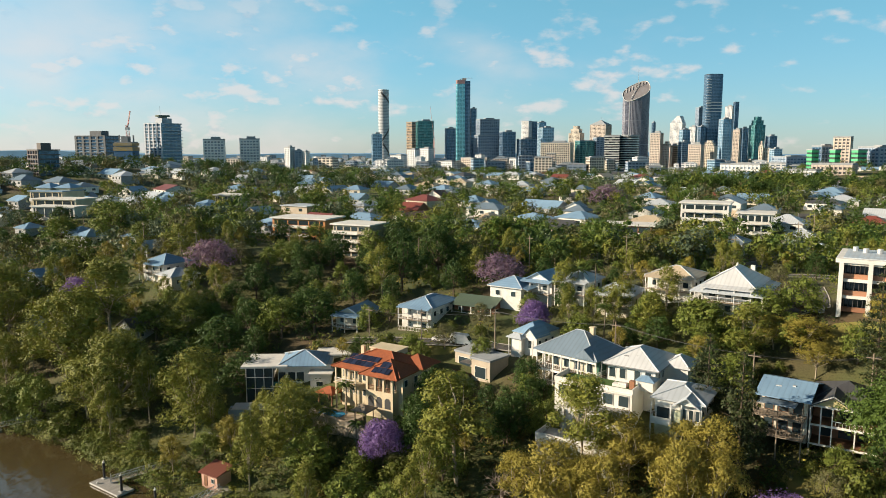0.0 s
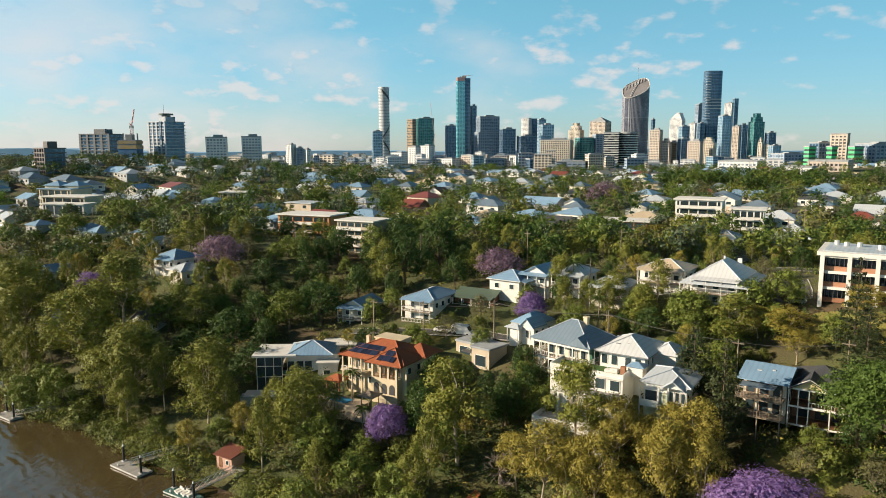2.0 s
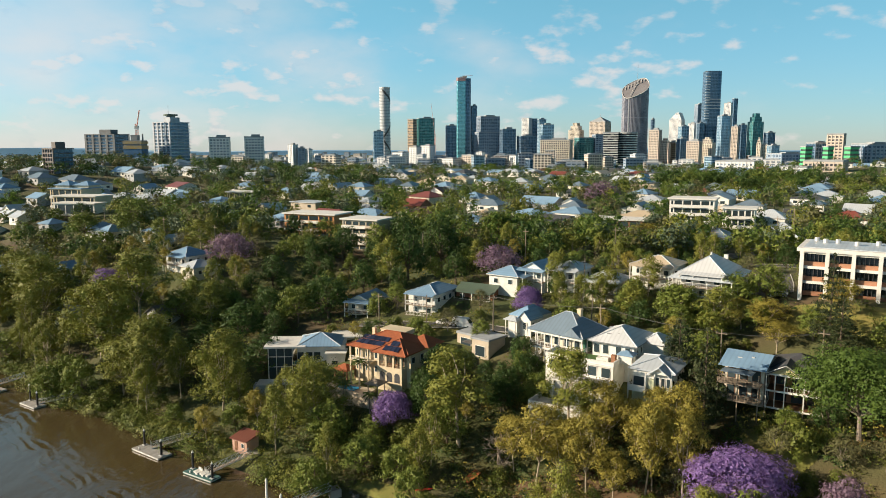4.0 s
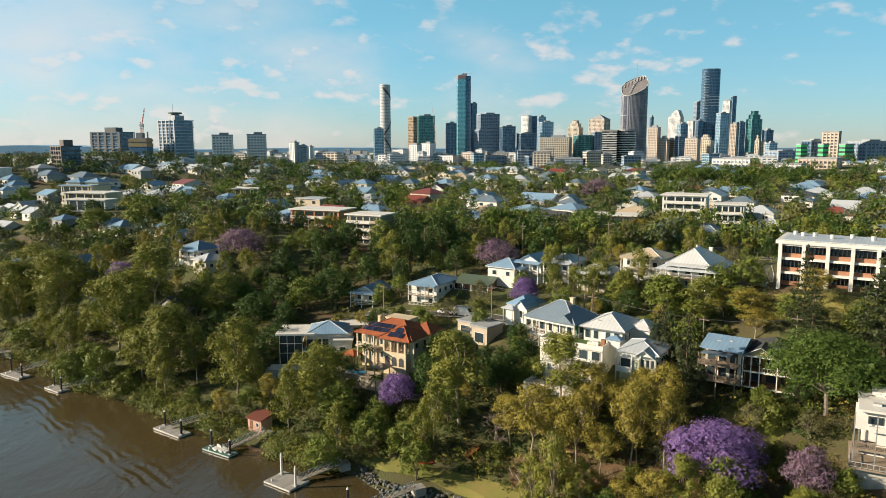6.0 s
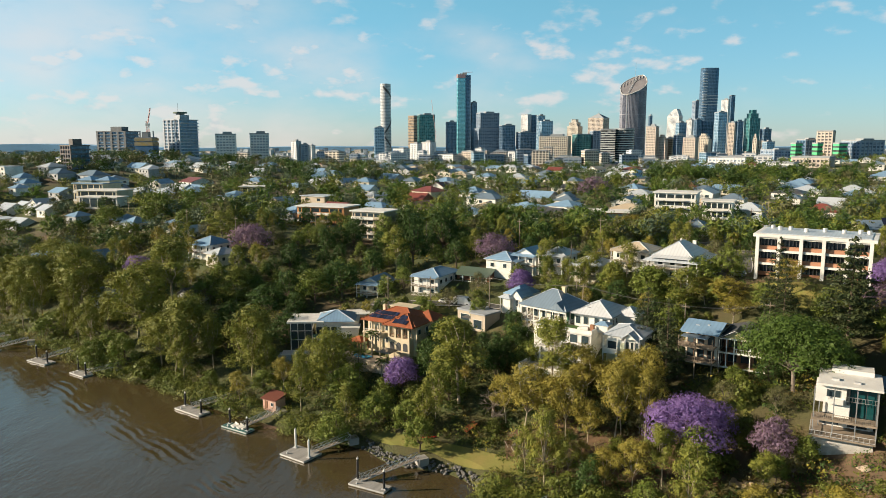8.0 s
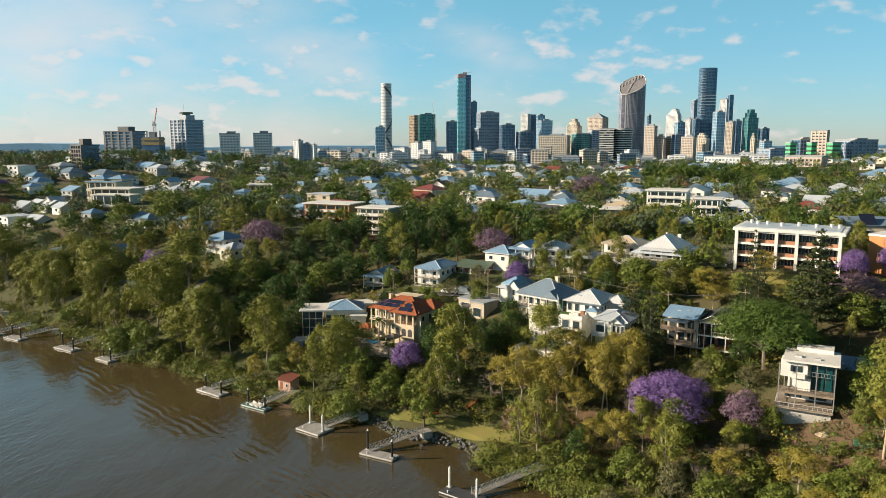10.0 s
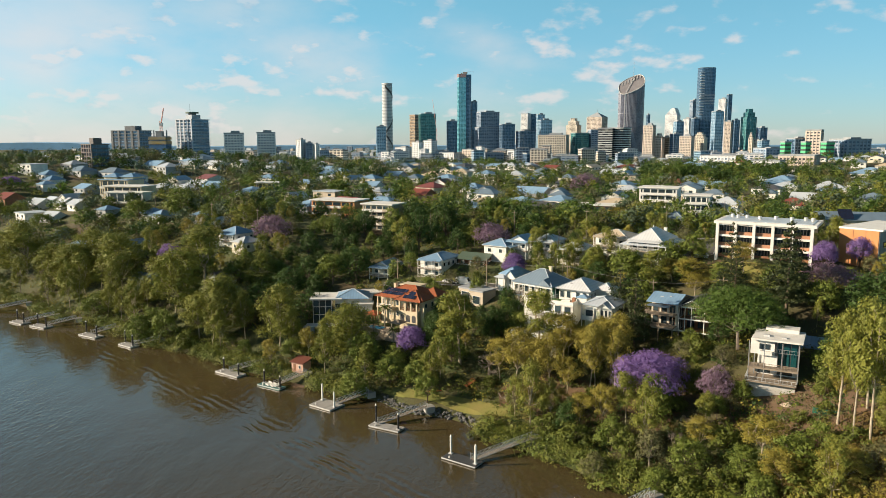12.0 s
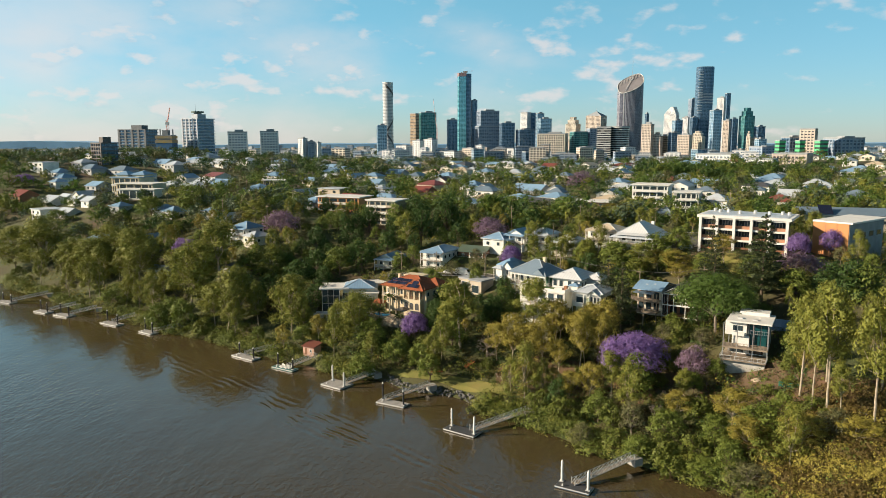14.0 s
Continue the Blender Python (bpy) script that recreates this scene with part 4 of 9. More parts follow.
tower(424, 1527, 17.8, 14, 71, "brown", "brown office block on the city skyline", "flat", -36, name="office_block")
tower(439, 1507, 19.1, 14, 78, "dark", "dark office block with pale top", "flat", 16, name="office_block")
tower(449, 1460, 24.5, 20, 73, "beige", "cream ribbed office block", "flat", -36, name="office_block")
tower(485, 1490, 23.6, 19, 82, "cream", "white stepped apartment block", "steps", -36, name="office_block")
tower(623, 1507, 18.9, 14, 64, "glass", "pale glass apartment block", "flat", 16, name="office_block")
tower(441, 1014, 38.5, 29, 54, "grey", "long low stadium stand", "flat", 16, name="office_block")
tower(480, 994, 38.3, 29, 53, "dark", "long dark low hall", "flat", 16, name="office_block")
tower(373, 804, 9.1, 8, 64, "lime", "building with bright green panels", "bare", 16, name="office_block")
tower(406, 848, 20.2, 15, 68, "dark", "dark grey research building", "flat", 16, name="office_block")
tower(392, 794, 7.6, 8, 64, "lime", "building with bright green panels", "bare", 16, name="office_block")
tower(416, 827, 16.9, 14, 78, "beige", "tall plain beige box building", "bare", -36, name="office_block")
tower(412, 784, 11.7, 9, 64, "lime", "building with bright green panels", "bare", 16, name="office_block")
tower(470, 849, 34, 30, 67, "grey", "grey research block on the city skyline", "flat", 16, name="office_block")
tower(323, 653, 31.7, 26, 52, "beige", "low concrete office block with deep window bays", "bare", -36, name="office_block")
tower(290, 776, 39.4, 32, 49, "white", "long low pale building", "flat", -36, name="office_block")
tower(276, 609, 23.2, 19, 48, "white", "low white building with pinkish roof", "flat", -36, name="office_block")
tower(-306, 869, 24.1, 18, 76, "white", "pale ribbed apartment tower on the ridge", "flat", 16, name="office_block")
tower(-275, 909, 23.8, 18, 77, "white", "apartment tower with white bands", "flat", 16, name="office_block")
tower(-285, 1155, 12.3, 10, 67, "white", "white apartment tower on the city skyline", "flat", -36, name="office_block")
tower(-271, 1154, 11.3, 9, 62, "grey", "grey apartment block on the city skyline", "flat", 16, name="office_block")
tower(-259, 1154, 8.2, 8, 60, "white", "white apartment block on the city skyline", "flat", -36, name="office_block")
tower(-87, 1156, 15.4, 12, 63, "white", "white office block with dark windows", "flat", -36, name="office_block")
tower(-72, 1258, 19.9, 16, 65, "white", "white round-cornered building on the city skyline", "flat", -36, name="office_block")
tower(-115, 1209, 23.2, 19, 54, "white", "long cream building on the city skyline", "flat", -36, name="office_block")
tower(-0, 1107, 17.9, 14, 51, "beige", "tan apartment block on the city skyline", "flat", -36, name="office_block")
tower(18, 1155, 11.5, 9, 55, "white", "pale apartment block on the city skyline", "flat", -36, name="office_block")
tower(35, 1010, 26.1, 20, 48, "grey", "grey ribbed low block", "flat", 16, name="office_block")
tower(88, 958, 22.5, 17, 48, "dark", "dark block with lattice screen", "flat", 16, name="office_block")
tower(65, 1114, 35.9, 29, 50, "white", "pale low offices on the city skyline", "flat", -36, name="office_block")
tower(-30, 1112, 29.3, 24, 46, "white", "white terrace offices on the city skyline", "flat", -36, name="office_block")


def round_tower():
    t = thing("tower", -245, 2116, 15, 0, "tall round silver tower with dark spiral cuts", "building", "city towers")
    R, H = 15.4, 214.5
    out = [(R * math.cos(a), R * math.sin(a)) for a in np.linspace(0, 2 * math.pi, 33)[:-1]]
    part("body", Shape().prism(out, 0, H), F["silver"], t)
    for k, (z0, z1, a0, a1) in enumerate(((0.97, 0.80, -1.9, 0.3), (0.55, 0.34, 0.2, -1.8), (0.30, 0.10, -1.7, 0.2))):
        sh = Shape()
        n = 14
        for i in range(n):
            for s in (0, 1):
                f = (i + s) / n
                a = a0 + (a1 - a0) * f
                z = H * (z0 + (z1 - z0) * f)
                sh.v += [((R + 0.6) * math.cos(a), (R + 0.6) * math.sin(a), z - 4), ((R + 0.6) * math.cos(a), (R + 0.6) * math.sin(a), z + 4)]
            o = 4 * i
            sh.f.append((o, o + 2, o + 3, o + 1))
        part("spiral_cut", sh, M_DARKGREY, t, "dark glazed spiral cut")
    part("parapet", Shape().prism([(p * 1.03, q * 1.03) for p, q in out], H, H + 2.5), M_ALU, t)


def tallest_tower():
    t = thing("tower", -16, 2070, 15, 0, "tallest teal glass tower with unfinished pink top", "building", "city towers")
    H = 238
    part("body", Shape().prism([(-20, 14), (-20, -11), (-16, -16), (5, -16), (5, 14)], 0, H - 10), F["teal"], t)
    part("side_shaft", Shape().box(12.5, -2, 0, 15, 26, H - 2), F["dark"], t)
    part("construction_floors", Shape().prism([(-20.5, 12), (-20.5, -11), (-16, -16.5), (5, -16.5), (5, 12)], H - 10, H), plain("pink_formwork", (0.32, 0.22, 0.23), None, 0.8), t)
    part("core", Shape().box(2, 0, H, 12, 8, 6).box(-8, 2, H, 4, 4, 4), M_CONC, t)
    part("crane_jib", Shape().bar((8, 0, H), (8, 0, H + 6), 0.6).bar((2, 0, H + 6), (26, 0, H + 7), 0.4), M_CRANE, t)


def slanted_tower():
    t = thing("tower", 432, 1925, 15, 0, "broad bronze ribbed tower with a slanted crown and mast", "building", "city towers")
    n, A, B = 40, 33.5, 26.0
    out = [(A * math.copysign(abs(math.cos(a)) ** 0.75, math.cos(a)), B * math.copysign(abs(math.sin(a)) ** 0.75, math.sin(a))) for a in np.linspace(0, 2 * math.pi, n + 1)[:-1]]
    top = [(p, q, 197 + 0.45 * p + 0.75 * q) for p, q in out]
    vs = [(p, q, 0) for p, q in out] + top
    part("body", Shape().add(vs, [(i, (i + 1) % n, n + (i + 1) % n, n + i) for i in range(n)]), F["fin"], t)
    part("slanted_roof", Shape().add([(p * 0.985, q * 0.985, z - 0.8) for p, q, z in top], [tuple(range(n))]), plain("bronze_crown", (0.21, 0.20, 0.21), (0.15, 0.14, 0.15), 0.6, big=0.05, fine=0.6), t)
    rim = Shape()
    for i in range(n):
        rim.bar(top[i], top[(i + 1) % n], 1.1, n=5)
    part("rim", rim, M_ALU, t, "pale curved rim of the crown")
    ribs = Shape()
    for k in range(-3, 4):
        p = k * 8.0
        ribs.bar((p, 8, 198 + 0.45 * p + 6.0), (p + 2, 19, 200 + 0.45 * p + 14.5), 0.8, n=4)
    ribs.bar((-18, -20, 197 - 8.1 - 15 + 2), (14, 22, 197 + 6.3 + 16.5 + 2), 0.9, n=4)
    part("crown_frame", ribs, M_ALU, t, "pale lattice on the crown")
    part("mast", Shape().bar((6, 8, 200), (6, 8, 257), 0.7, 0.3), M_METAL, t)
    part("corner_rib", Shape().box(-20.5, -22.2, 0, 2.2, 2.2, 171), M_ALU, t)


def dark_tower():
    t = thing("tower", 658, 2020, 15, 0, "tall dark blue glass tower with pale floor stripes", "building", "city towers")
    H, A, B = 246, 22.4, 19
    out = [(A * math.copysign(abs(math.cos(a)) ** 0.5, math.cos(a)), B * math.copysign(abs(math.sin(a)) ** 0.5, math.sin(a))) for a in np.linspace(0, 2 * math.pi, 33)[:-1]]
    part("body", Shape().prism(out, 0, H), F["dark"], t)
    sh = Shape()
    for z in list(range(120, 236, 7)):
        sh.box(-16, -B + 1.5, z, 12, 3.6, 1.6)
    for z in (148, 156, 164, 172):
        sh.box(0, -B + 0.5, z, 41, 3, 1.4)
    part("floor_stripe", sh, M_ALU, t, "pale lit floor edges")
    part("parapet", Shape().prism([(p * 0.97, q * 0.97) for p, q in out], H, H + 1.5), M_DARKGREY, t)


def ridge_tower(x, y, turn, w, d, top, wall, dark, label, crown=False):
    """An apartment block on the ridge: floor slabs proud of the glass, piers and balconies between."""
    base = float(height(x, y)) - 2
    H = top - base
    t = thing("apartment_building", x, y, base, turn, label, "building", "ridge apartments")
    part("body", Shape().box(0, 0, 0, w, d, H), dark, t)
    n = int(H / 3.0)
    for i in range(1, n + 1):
        part("floor_slab", Shape().box(0, 0, i * H / n - 0.9, w + 1.6, d + 1.6, 0.9), wall, t)
    for k in range(5):
        px = -w / 2 + w * k / 4
        part("pier", Shape().box(px, -d / 2 - 0.3, 0, w * 0.07, 0.9, H), wall, t)
        part("pier", Shape().box(-w / 2 - 0.3, -d / 2 + d * k / 4, 0, 0.9, d * 0.07, H), wall, t)
    part("plant_room", Shape().box(w * 0.06, 0, H, w * 0.4, d * 0.5, 4.5), wall, t)
    if crown:
        part("roof_disc", Shape().prism([(6.5 * math.cos(a), 6.5 * math.sin(a)) for a in np.linspace(0, 6.283, 17)[:-1]], H + 6, H + 7.4), M_ROOF_GREEN, t)
        part("roof_drum", Shape().prism([(4 * math.cos(a), 4 * math.sin(a)) for a in np.linspace(0, 6.283, 17)[:-1]], H + 4, H + 6), M_GLASS, t)
        part("mast", Shape().bar((-3, 0, H), (-3, 0, H + 16), 0.25, 0.1), M_METAL, t)
    return t


def lattice_crane(name, x, y, z, mast, jib, tilt, label):
    t = thing(name, x, y, z, 0, label, "crane")
    m = Shape()
    for a, b in ((-1, -1), (1, -1), (1, 1), (-1, 1)):
        m.bar((a, b, 0), (a, b, mast), 0.22, n=4)
    for k in range(int(mast / 3)):
        m.bar((-1, -1, 3 * k), (1, -1, 3 * k + 3), 0.15, n=4).bar((-1, 1, 3 * k), (-1, -1, 3 * k + 3), 0.15, n=4)
    part("mast", m, M_CRANE, t)
    c, s = math.cos(radians(tilt)), math.sin(radians(tilt))
    j = Shape()
    for o in (0.7, -0.7):
        j.bar((0, o, mast), (jib * c, o, mast + jib * s), 0.3, n=4)
    for k in range(int(jib / 3)):
        j.bar((3 * k * c, 0.7, mast + 3 * k * s), (3 * (k + 1) * c, -0.7, mast + 3 * (k + 1) * s), 0.15, n=4)
    j.bar((0, 0, mast), (-7 * c, 0, mast + 3), 0.6)
    part("jib", j, M_CRANE, t)
    part("cab", Shape().box(0, 0, mast - 1.5, 3, 3, 2.6), M_ALU, t)


round_tower()
tallest_tower()
slanted_tower()
dark_tower()
ridge_tower(-283, 668, -28, 22, 22, 89, plain("blue_white_paint", (0.42, 0.46, 0.52), None, 0.6), F["dark"], "white and blue high-rise apartments with a rooftop drum", True)
ridge_tower(-364, 705, -15, 34, 20, 78.5, plain("slate_paint", (0.13, 0.145, 0.16), None, 0.7), F["dark"], "dark concrete apartment slab with balconies")
ridge_tower(-303, 508, -35, 15, 14, 65.5, plain("brown_slab_edges", (0.15, 0.135, 0.13), None, 0.8), F["dark"], "brown apartment block with pale sunlit end")
wrap = thing("construction_site_block", -310, 650, 50, 0, "half-built block wrapped in yellow and blue mesh", "building")
part("lower_wrap", Shape().box(0, 0, 0, 17, 14, 14), plain("blue_mesh", (0.06, 0.16, 0.30), None, 0.8), wrap)
part("upper_wrap", Shape().box(0, 0, 14, 17.6, 14.6, 3.2).box(0, 0, 18.6, 17.6, 14.6, 2.4), plain("yellow_mesh", (0.40, 0.27, 0.08), (0.30, 0.27, 0.22), 0.8), wrap)
part("core", Shape().box(0, 0, 14, 16, 13, 8).box(0, 0, 22, 6, 6, 5), M_GREY, wrap)
for px in (-6, 7):
    part("column", Shape().box(px, 0, 22, 1, 1, 6), M_GREY, wrap)
lattice_crane("tower_crane", -309, 652, 70, 14, 16, 78, "slim tower crane over a building site")
lattice_crane("tower_crane", -71, 1502, 38, 48, 66, 97, "red and white luffing crane by the towers")
tower(275, 1272, 36, 36, 87, "stripe", "round-cornered block with white balcony stripes", "round")

# ---- houses ----
keep_clear = []          # (x, y, radius) of what stands on the ground
open_gardens = []        # low planting only, on the river side of each house
WINDOWS = {}


def tall_ok(x, y):
    return all((x - a) ** 2 + (y - b) ** 2 > c * c for a, b, c in open_gardens)


def clear(x, y, margin=0.0):
    return all((x - a) ** 2 + (y - b) ** 2 > max(0.0, c + margin) ** 2 for a, b, c in keep_clear)



def window(parent, x, y, z, w, h, turn=0.0, bars=1, frame=None, simple=False):
    """A framed window or glazed door, standing a little proud of its wall; faces local -y at turn 0."""
    frame = frame or M_WHITE
    key = (round(w, 1), round(h, 1), bars, frame.name)
    if key not in WINDOWS:
        e = 0.1
        f = Shape().box(0, 0, 0, w, 0.12, h)
        p = Shape().box(0, -0.06, e, w - 2 * e, 0.03, h - 2 * e)
        WINDOWS[key] = f.mesh("window", frame), p.mesh("pane", M_GLASS)
    a, b = WINDOWS[key]
    if simple:
        if (key, 1) not in WINDOWS:
            sh = Shape().box(0, 0.02, 0, w, 0.1, h)
            me = sh.mesh("window", frame, M_GLASS)
            for p in me.polygons:
                p.material_index = 1 if p.normal.y < -0.9 else 0
            WINDOWS[(key, 1)] = me
        part("window", WINDOWS[(key, 1)], None, parent, at=pose(x, y, z, 0, 0, turn))
        return
    ob = part("window", a, None, parent, at=pose(x, y, z, 0, 0, turn))
    part("pane", b, None, ob)


def window_row(parent, w, d, z, h, sides="flrb", step=3.0, ww=1.4, frame=None, out=0.03, simple=False):
    for side in sides:
        L = w if side in "fb" else d
        n = max(1, int((L - 0.8) / step))
        for k in range(n):
            s = -L / 2 + L * (k + 0.5) / n
            x, y, t = {"f": (s, -d / 2 - out, 0), "b": (s, d / 2 + out, 180), "l": (-w / 2 - out, s, -90), "r": (w / 2 + out, s, 90)}[side]
            window(parent, x, y, z, ww, h, t, 1, frame, simple)


def ridge_caps(parent, x, y, z, w, d, rise, over=0.6, ridge=None, mat=None, r=0.11):
    """Rolled caps along the ridge and the four hips of a hipped roof."""
    W, D = w / 2 + over, d / 2 + over
    if ridge is None:
        ridge = max(0.0, abs(w - d))
    rx, ry = (ridge / 2, 0.0) if w >= d else (0.0, ridge / 2)
    sh = Shape()
    p, q = (x - rx, y - ry, z + rise + 0.03), (x + rx, y + ry, z + rise + 0.03)
    if ridge > 0.3:
        sh.bar(p, q, r, n=6)
    for a, b in ((-1, -1), (1, -1), (1, 1), (-1, 1)):
        top = (x + a * rx, y + b * ry, z + rise + 0.03)
        sh.bar(top, (x + a * W, y + b * D, z + 0.19), r, n=6)
    part("ridge_cap", sh, mat or M_ROOF_SILVER, parent)


def posts(parent, spots, z0, z1, r=0.09, mat=None):
    for x, y in spots:
        part("post", Shape().box(x, y, z0, 2 * r, 2 * r, z1 - z0), mat or M_WHITE, parent)


def railing(parent, p, q, z, h=1.0, mat=None, step=0.45, name="railing"):
    """Top and bottom rails with balusters from p to q."""
    sh = Shape()
    p, q = Vector((*p, 0)), Vector((*q, 0))
    L = (q - p).length
    a = math.degrees(math.atan2(q.y - p.y, q.x - p.x))
    m = (p + q) / 2
    sh.box(m.x, m.y, z + h - 0.08, L, 0.09, 0.08, a).box(m.x, m.y, z + 0.12, L, 0.06, 0.06, a)
    n = max(2, int(L / step))
    for k in range(n + 1):
        o = p.lerp(q, k / n)
        sh.box(o.x, o.y, z, 0.05, 0.05, h - 0.08, a)
    part(name, sh, mat or M_WHITE, parent)


def cottage(x, y, turn, w, d, eave, rise, wall, roof, label, kind="hip", along="x", storeys=1, over=0.6, sides="flrb", base=None, gable_mat=None, veranda=0.0, name="house", light=False):
    """A plain house: walls down to the ground, windows, a hipped or gabled roof, perhaps a front veranda."""
    z0 = float(height(x, y)) if base is None else base
    t = thing(name, x, y, z0, turn, label, "house", "houses on the hillside")
    H = eave - z0
    part("wall", Shape().box(0, 0, -2.5, w, d, H + 2.5), wall, t)
    if kind == "hip":
        part("roof", Shape().hip(0, 0, H, w, d, rise, over), roof, t)
        if not light:
            ridge_caps(t, 0, 0, H, w, d, rise, over)
            part("gutter", Shape().box(0, -d / 2 - over - 0.06, H - 0.02, w + 2 * over, 0.14, 0.16).box(-w / 2 - over - 0.06, 0, H - 0.02, 0.14, d + 2 * over, 0.16), M_WHITE, t)
    elif kind == "flat":
        part("roof", Shape().box(0, 0, H, w + 2 * over, d + 2 * over, 0.35), roof, t)
    else:
        part("roof", Shape().gable(0, 0, H, w, d, rise, over, along), roof, t)
        g = gable_mat or wall
        if along == "x":
            part("gable", Shape().gable_wall(-w / 2 + 0.1, 0, H, d, rise * 0.97), g, t)
            part("gable", Shape().gable_wall(w / 2 - 0.1, 0, H, d, rise * 0.97), g, t)
        else:
            part("gable", Shape().gable_wall(0, -d / 2 + 0.1, H, w, rise * 0.97, along="y"), g, t)
            part("gable", Shape().gable_wall(0, d / 2 - 0.1, H, w, rise * 0.97, along="y"), g, t)
    st = 3.0
    for s in range(storeys):
        zz = H - 2.3 - s * st
        if light:
            window_row(t, w, d, zz, 1.4, "fl" if w > 13 else "f", 5.2, 2.2, simple=True)
        else:
            window_row(t, w, d, zz, 1.4, sides)
    if veranda:
        v = veranda
        for s in range(storeys):
            zf = H - 2.9 - s * st
            part("deck", Shape().box(0, -d / 2 - v / 2, zf - 0.2, w, v, 0.2), M_TIMBER, t)
            railing(t, (-w / 2, -d / 2 - v + 0.1), (w / 2, -d / 2 - v + 0.1), zf)
        n = max(3, int(w / 2.6) + 1)
        posts(t, [(-w / 2 + 0.1 + (w - 0.2) * k / (n - 1), -d / 2 - v + 0.1) for k in range(n)], -1.5, H - 0.1)
        part("veranda_roof", Shape().add([(-w / 2 - 0.3, -d / 2 - v - 0.3, H - 0.15), (w / 2 + 0.3, -d / 2 - v - 0.3, H - 0.15), (w / 2 + 0.3, -d / 2 + 0.2, H + 0.35), (-w / 2 - 0.3, -d / 2 + 0.2, H + 0.35),
                                          (-w / 2 - 0.3, -d / 2 - v - 0.3, H - 0.05), (w / 2 + 0.3, -d / 2 - v - 0.3, H - 0.05), (w / 2 + 0.3, -d / 2 + 0.2, H + 0.47), (-w / 2 - 0.3, -d / 2 + 0.2, H + 0.47)],
                                         [(3, 2, 1, 0), (4, 5, 6, 7), (0, 1, 5, 4), (1, 2, 6, 5), (2, 3, 7, 6), (3, 0, 4, 7)]), roof, t)
    keep_clear.append((x, y, 0.62 * max(w, d)))
    if not light:
        keep_clear.append((x, y - 6.5, 2.6))
    far = math.hypot(x, y + 45)
    for k in (9, 16, 23, 30) if y > 200 else ():
        open_gardens.append((x - x / far * k, y - (y + 45) / far * k, 0.42 * w))
    return t


# ---- the houses above the river, one by one ----


def queenslander():
    """Two-storey house with wrap-round verandas and a steep hipped roof."""
    z0 = 19.6
    t = thing("house", 22.2, 136.4, z0, -41, "grey-roofed timber house with two tiers of white verandas", "house", "houses above the river")
    w, d, H = 13.4, 10.4, 7.2
    part("wall", Shape().box(0.9, 0.9, -3, w - 2.6, d - 2.2, H + 2.9), M_BOARD_CREAM, t)
    part("side_wall", Shape().box(w / 2 - 0.5, -1.6, 3.6, 0.7, 3.6, 3.4), M_BOARD_GREEN, t, "dark green weatherboard side wall")
    part("roof", Shape().hip(0, 0, H, w, d, 4.0, 0.6, 1.6), M_ROOF_GREY, t)
    ridge_caps(t, 0, 0, H, w, d, 4.0, 0.6, 1.6)
    part("dormer_roof", Shape().add([(2.2, -d / 2 - 0.65, H + 0.2), (6.6, -d / 2 - 0.65, H + 0.2), (4.4, -1.2, H + 2.6), (4.4, -d / 2 - 0.65, H + 2.0)], [(0, 1, 3), (0, 3, 2), (1, 2, 3)]), M_ROOF_GREY, t)
    part("chimney", Shape().box(2.0, 1.2, H + 0.5, 0.9, 0.9, 4.0).box(2.0, 1.2, H + 4.5, 1.1, 1.1, 0.25), M_CREAM, t, "short rendered chimney")
    for zf in (0.4, 3.8):
        part("deck", Shape().box(0, 0, zf - 0.2, w, d, 0.2), M_TIMBER, t)
        for p, q in (((-w / 2, -d / 2), (w / 2, -d / 2)), ((-w / 2, -d / 2), (-w / 2, d / 2)), ((w / 2, -d / 2), (w / 2, d / 2))):
            railing(t, p, q, zf)
        part("valance", Shape().box(0, -d / 2, zf + 2.75, w, 0.1, 0.45).box(-w / 2, 0, zf + 2.75, 0.1, d, 0.45), M_WHITE, t)
        for k in range(4):
            window(t, -3.6 + 2.6 * k, -d / 2 + 1.95, zf + 0.3, 1.3, 2.1)
    spots = [(-w / 2 + w * k / 7, -d / 2) for k in range(8)] + [(-w / 2, -d / 2 + d * k / 5) for k in range(1, 6)] + [(w / 2, -d / 2 + d * k / 5) for k in (1, 2, 3, 4, 5)]
    posts(t, spots, -2.5, H)
    keep_clear.append((22.2, 136.2, 8))


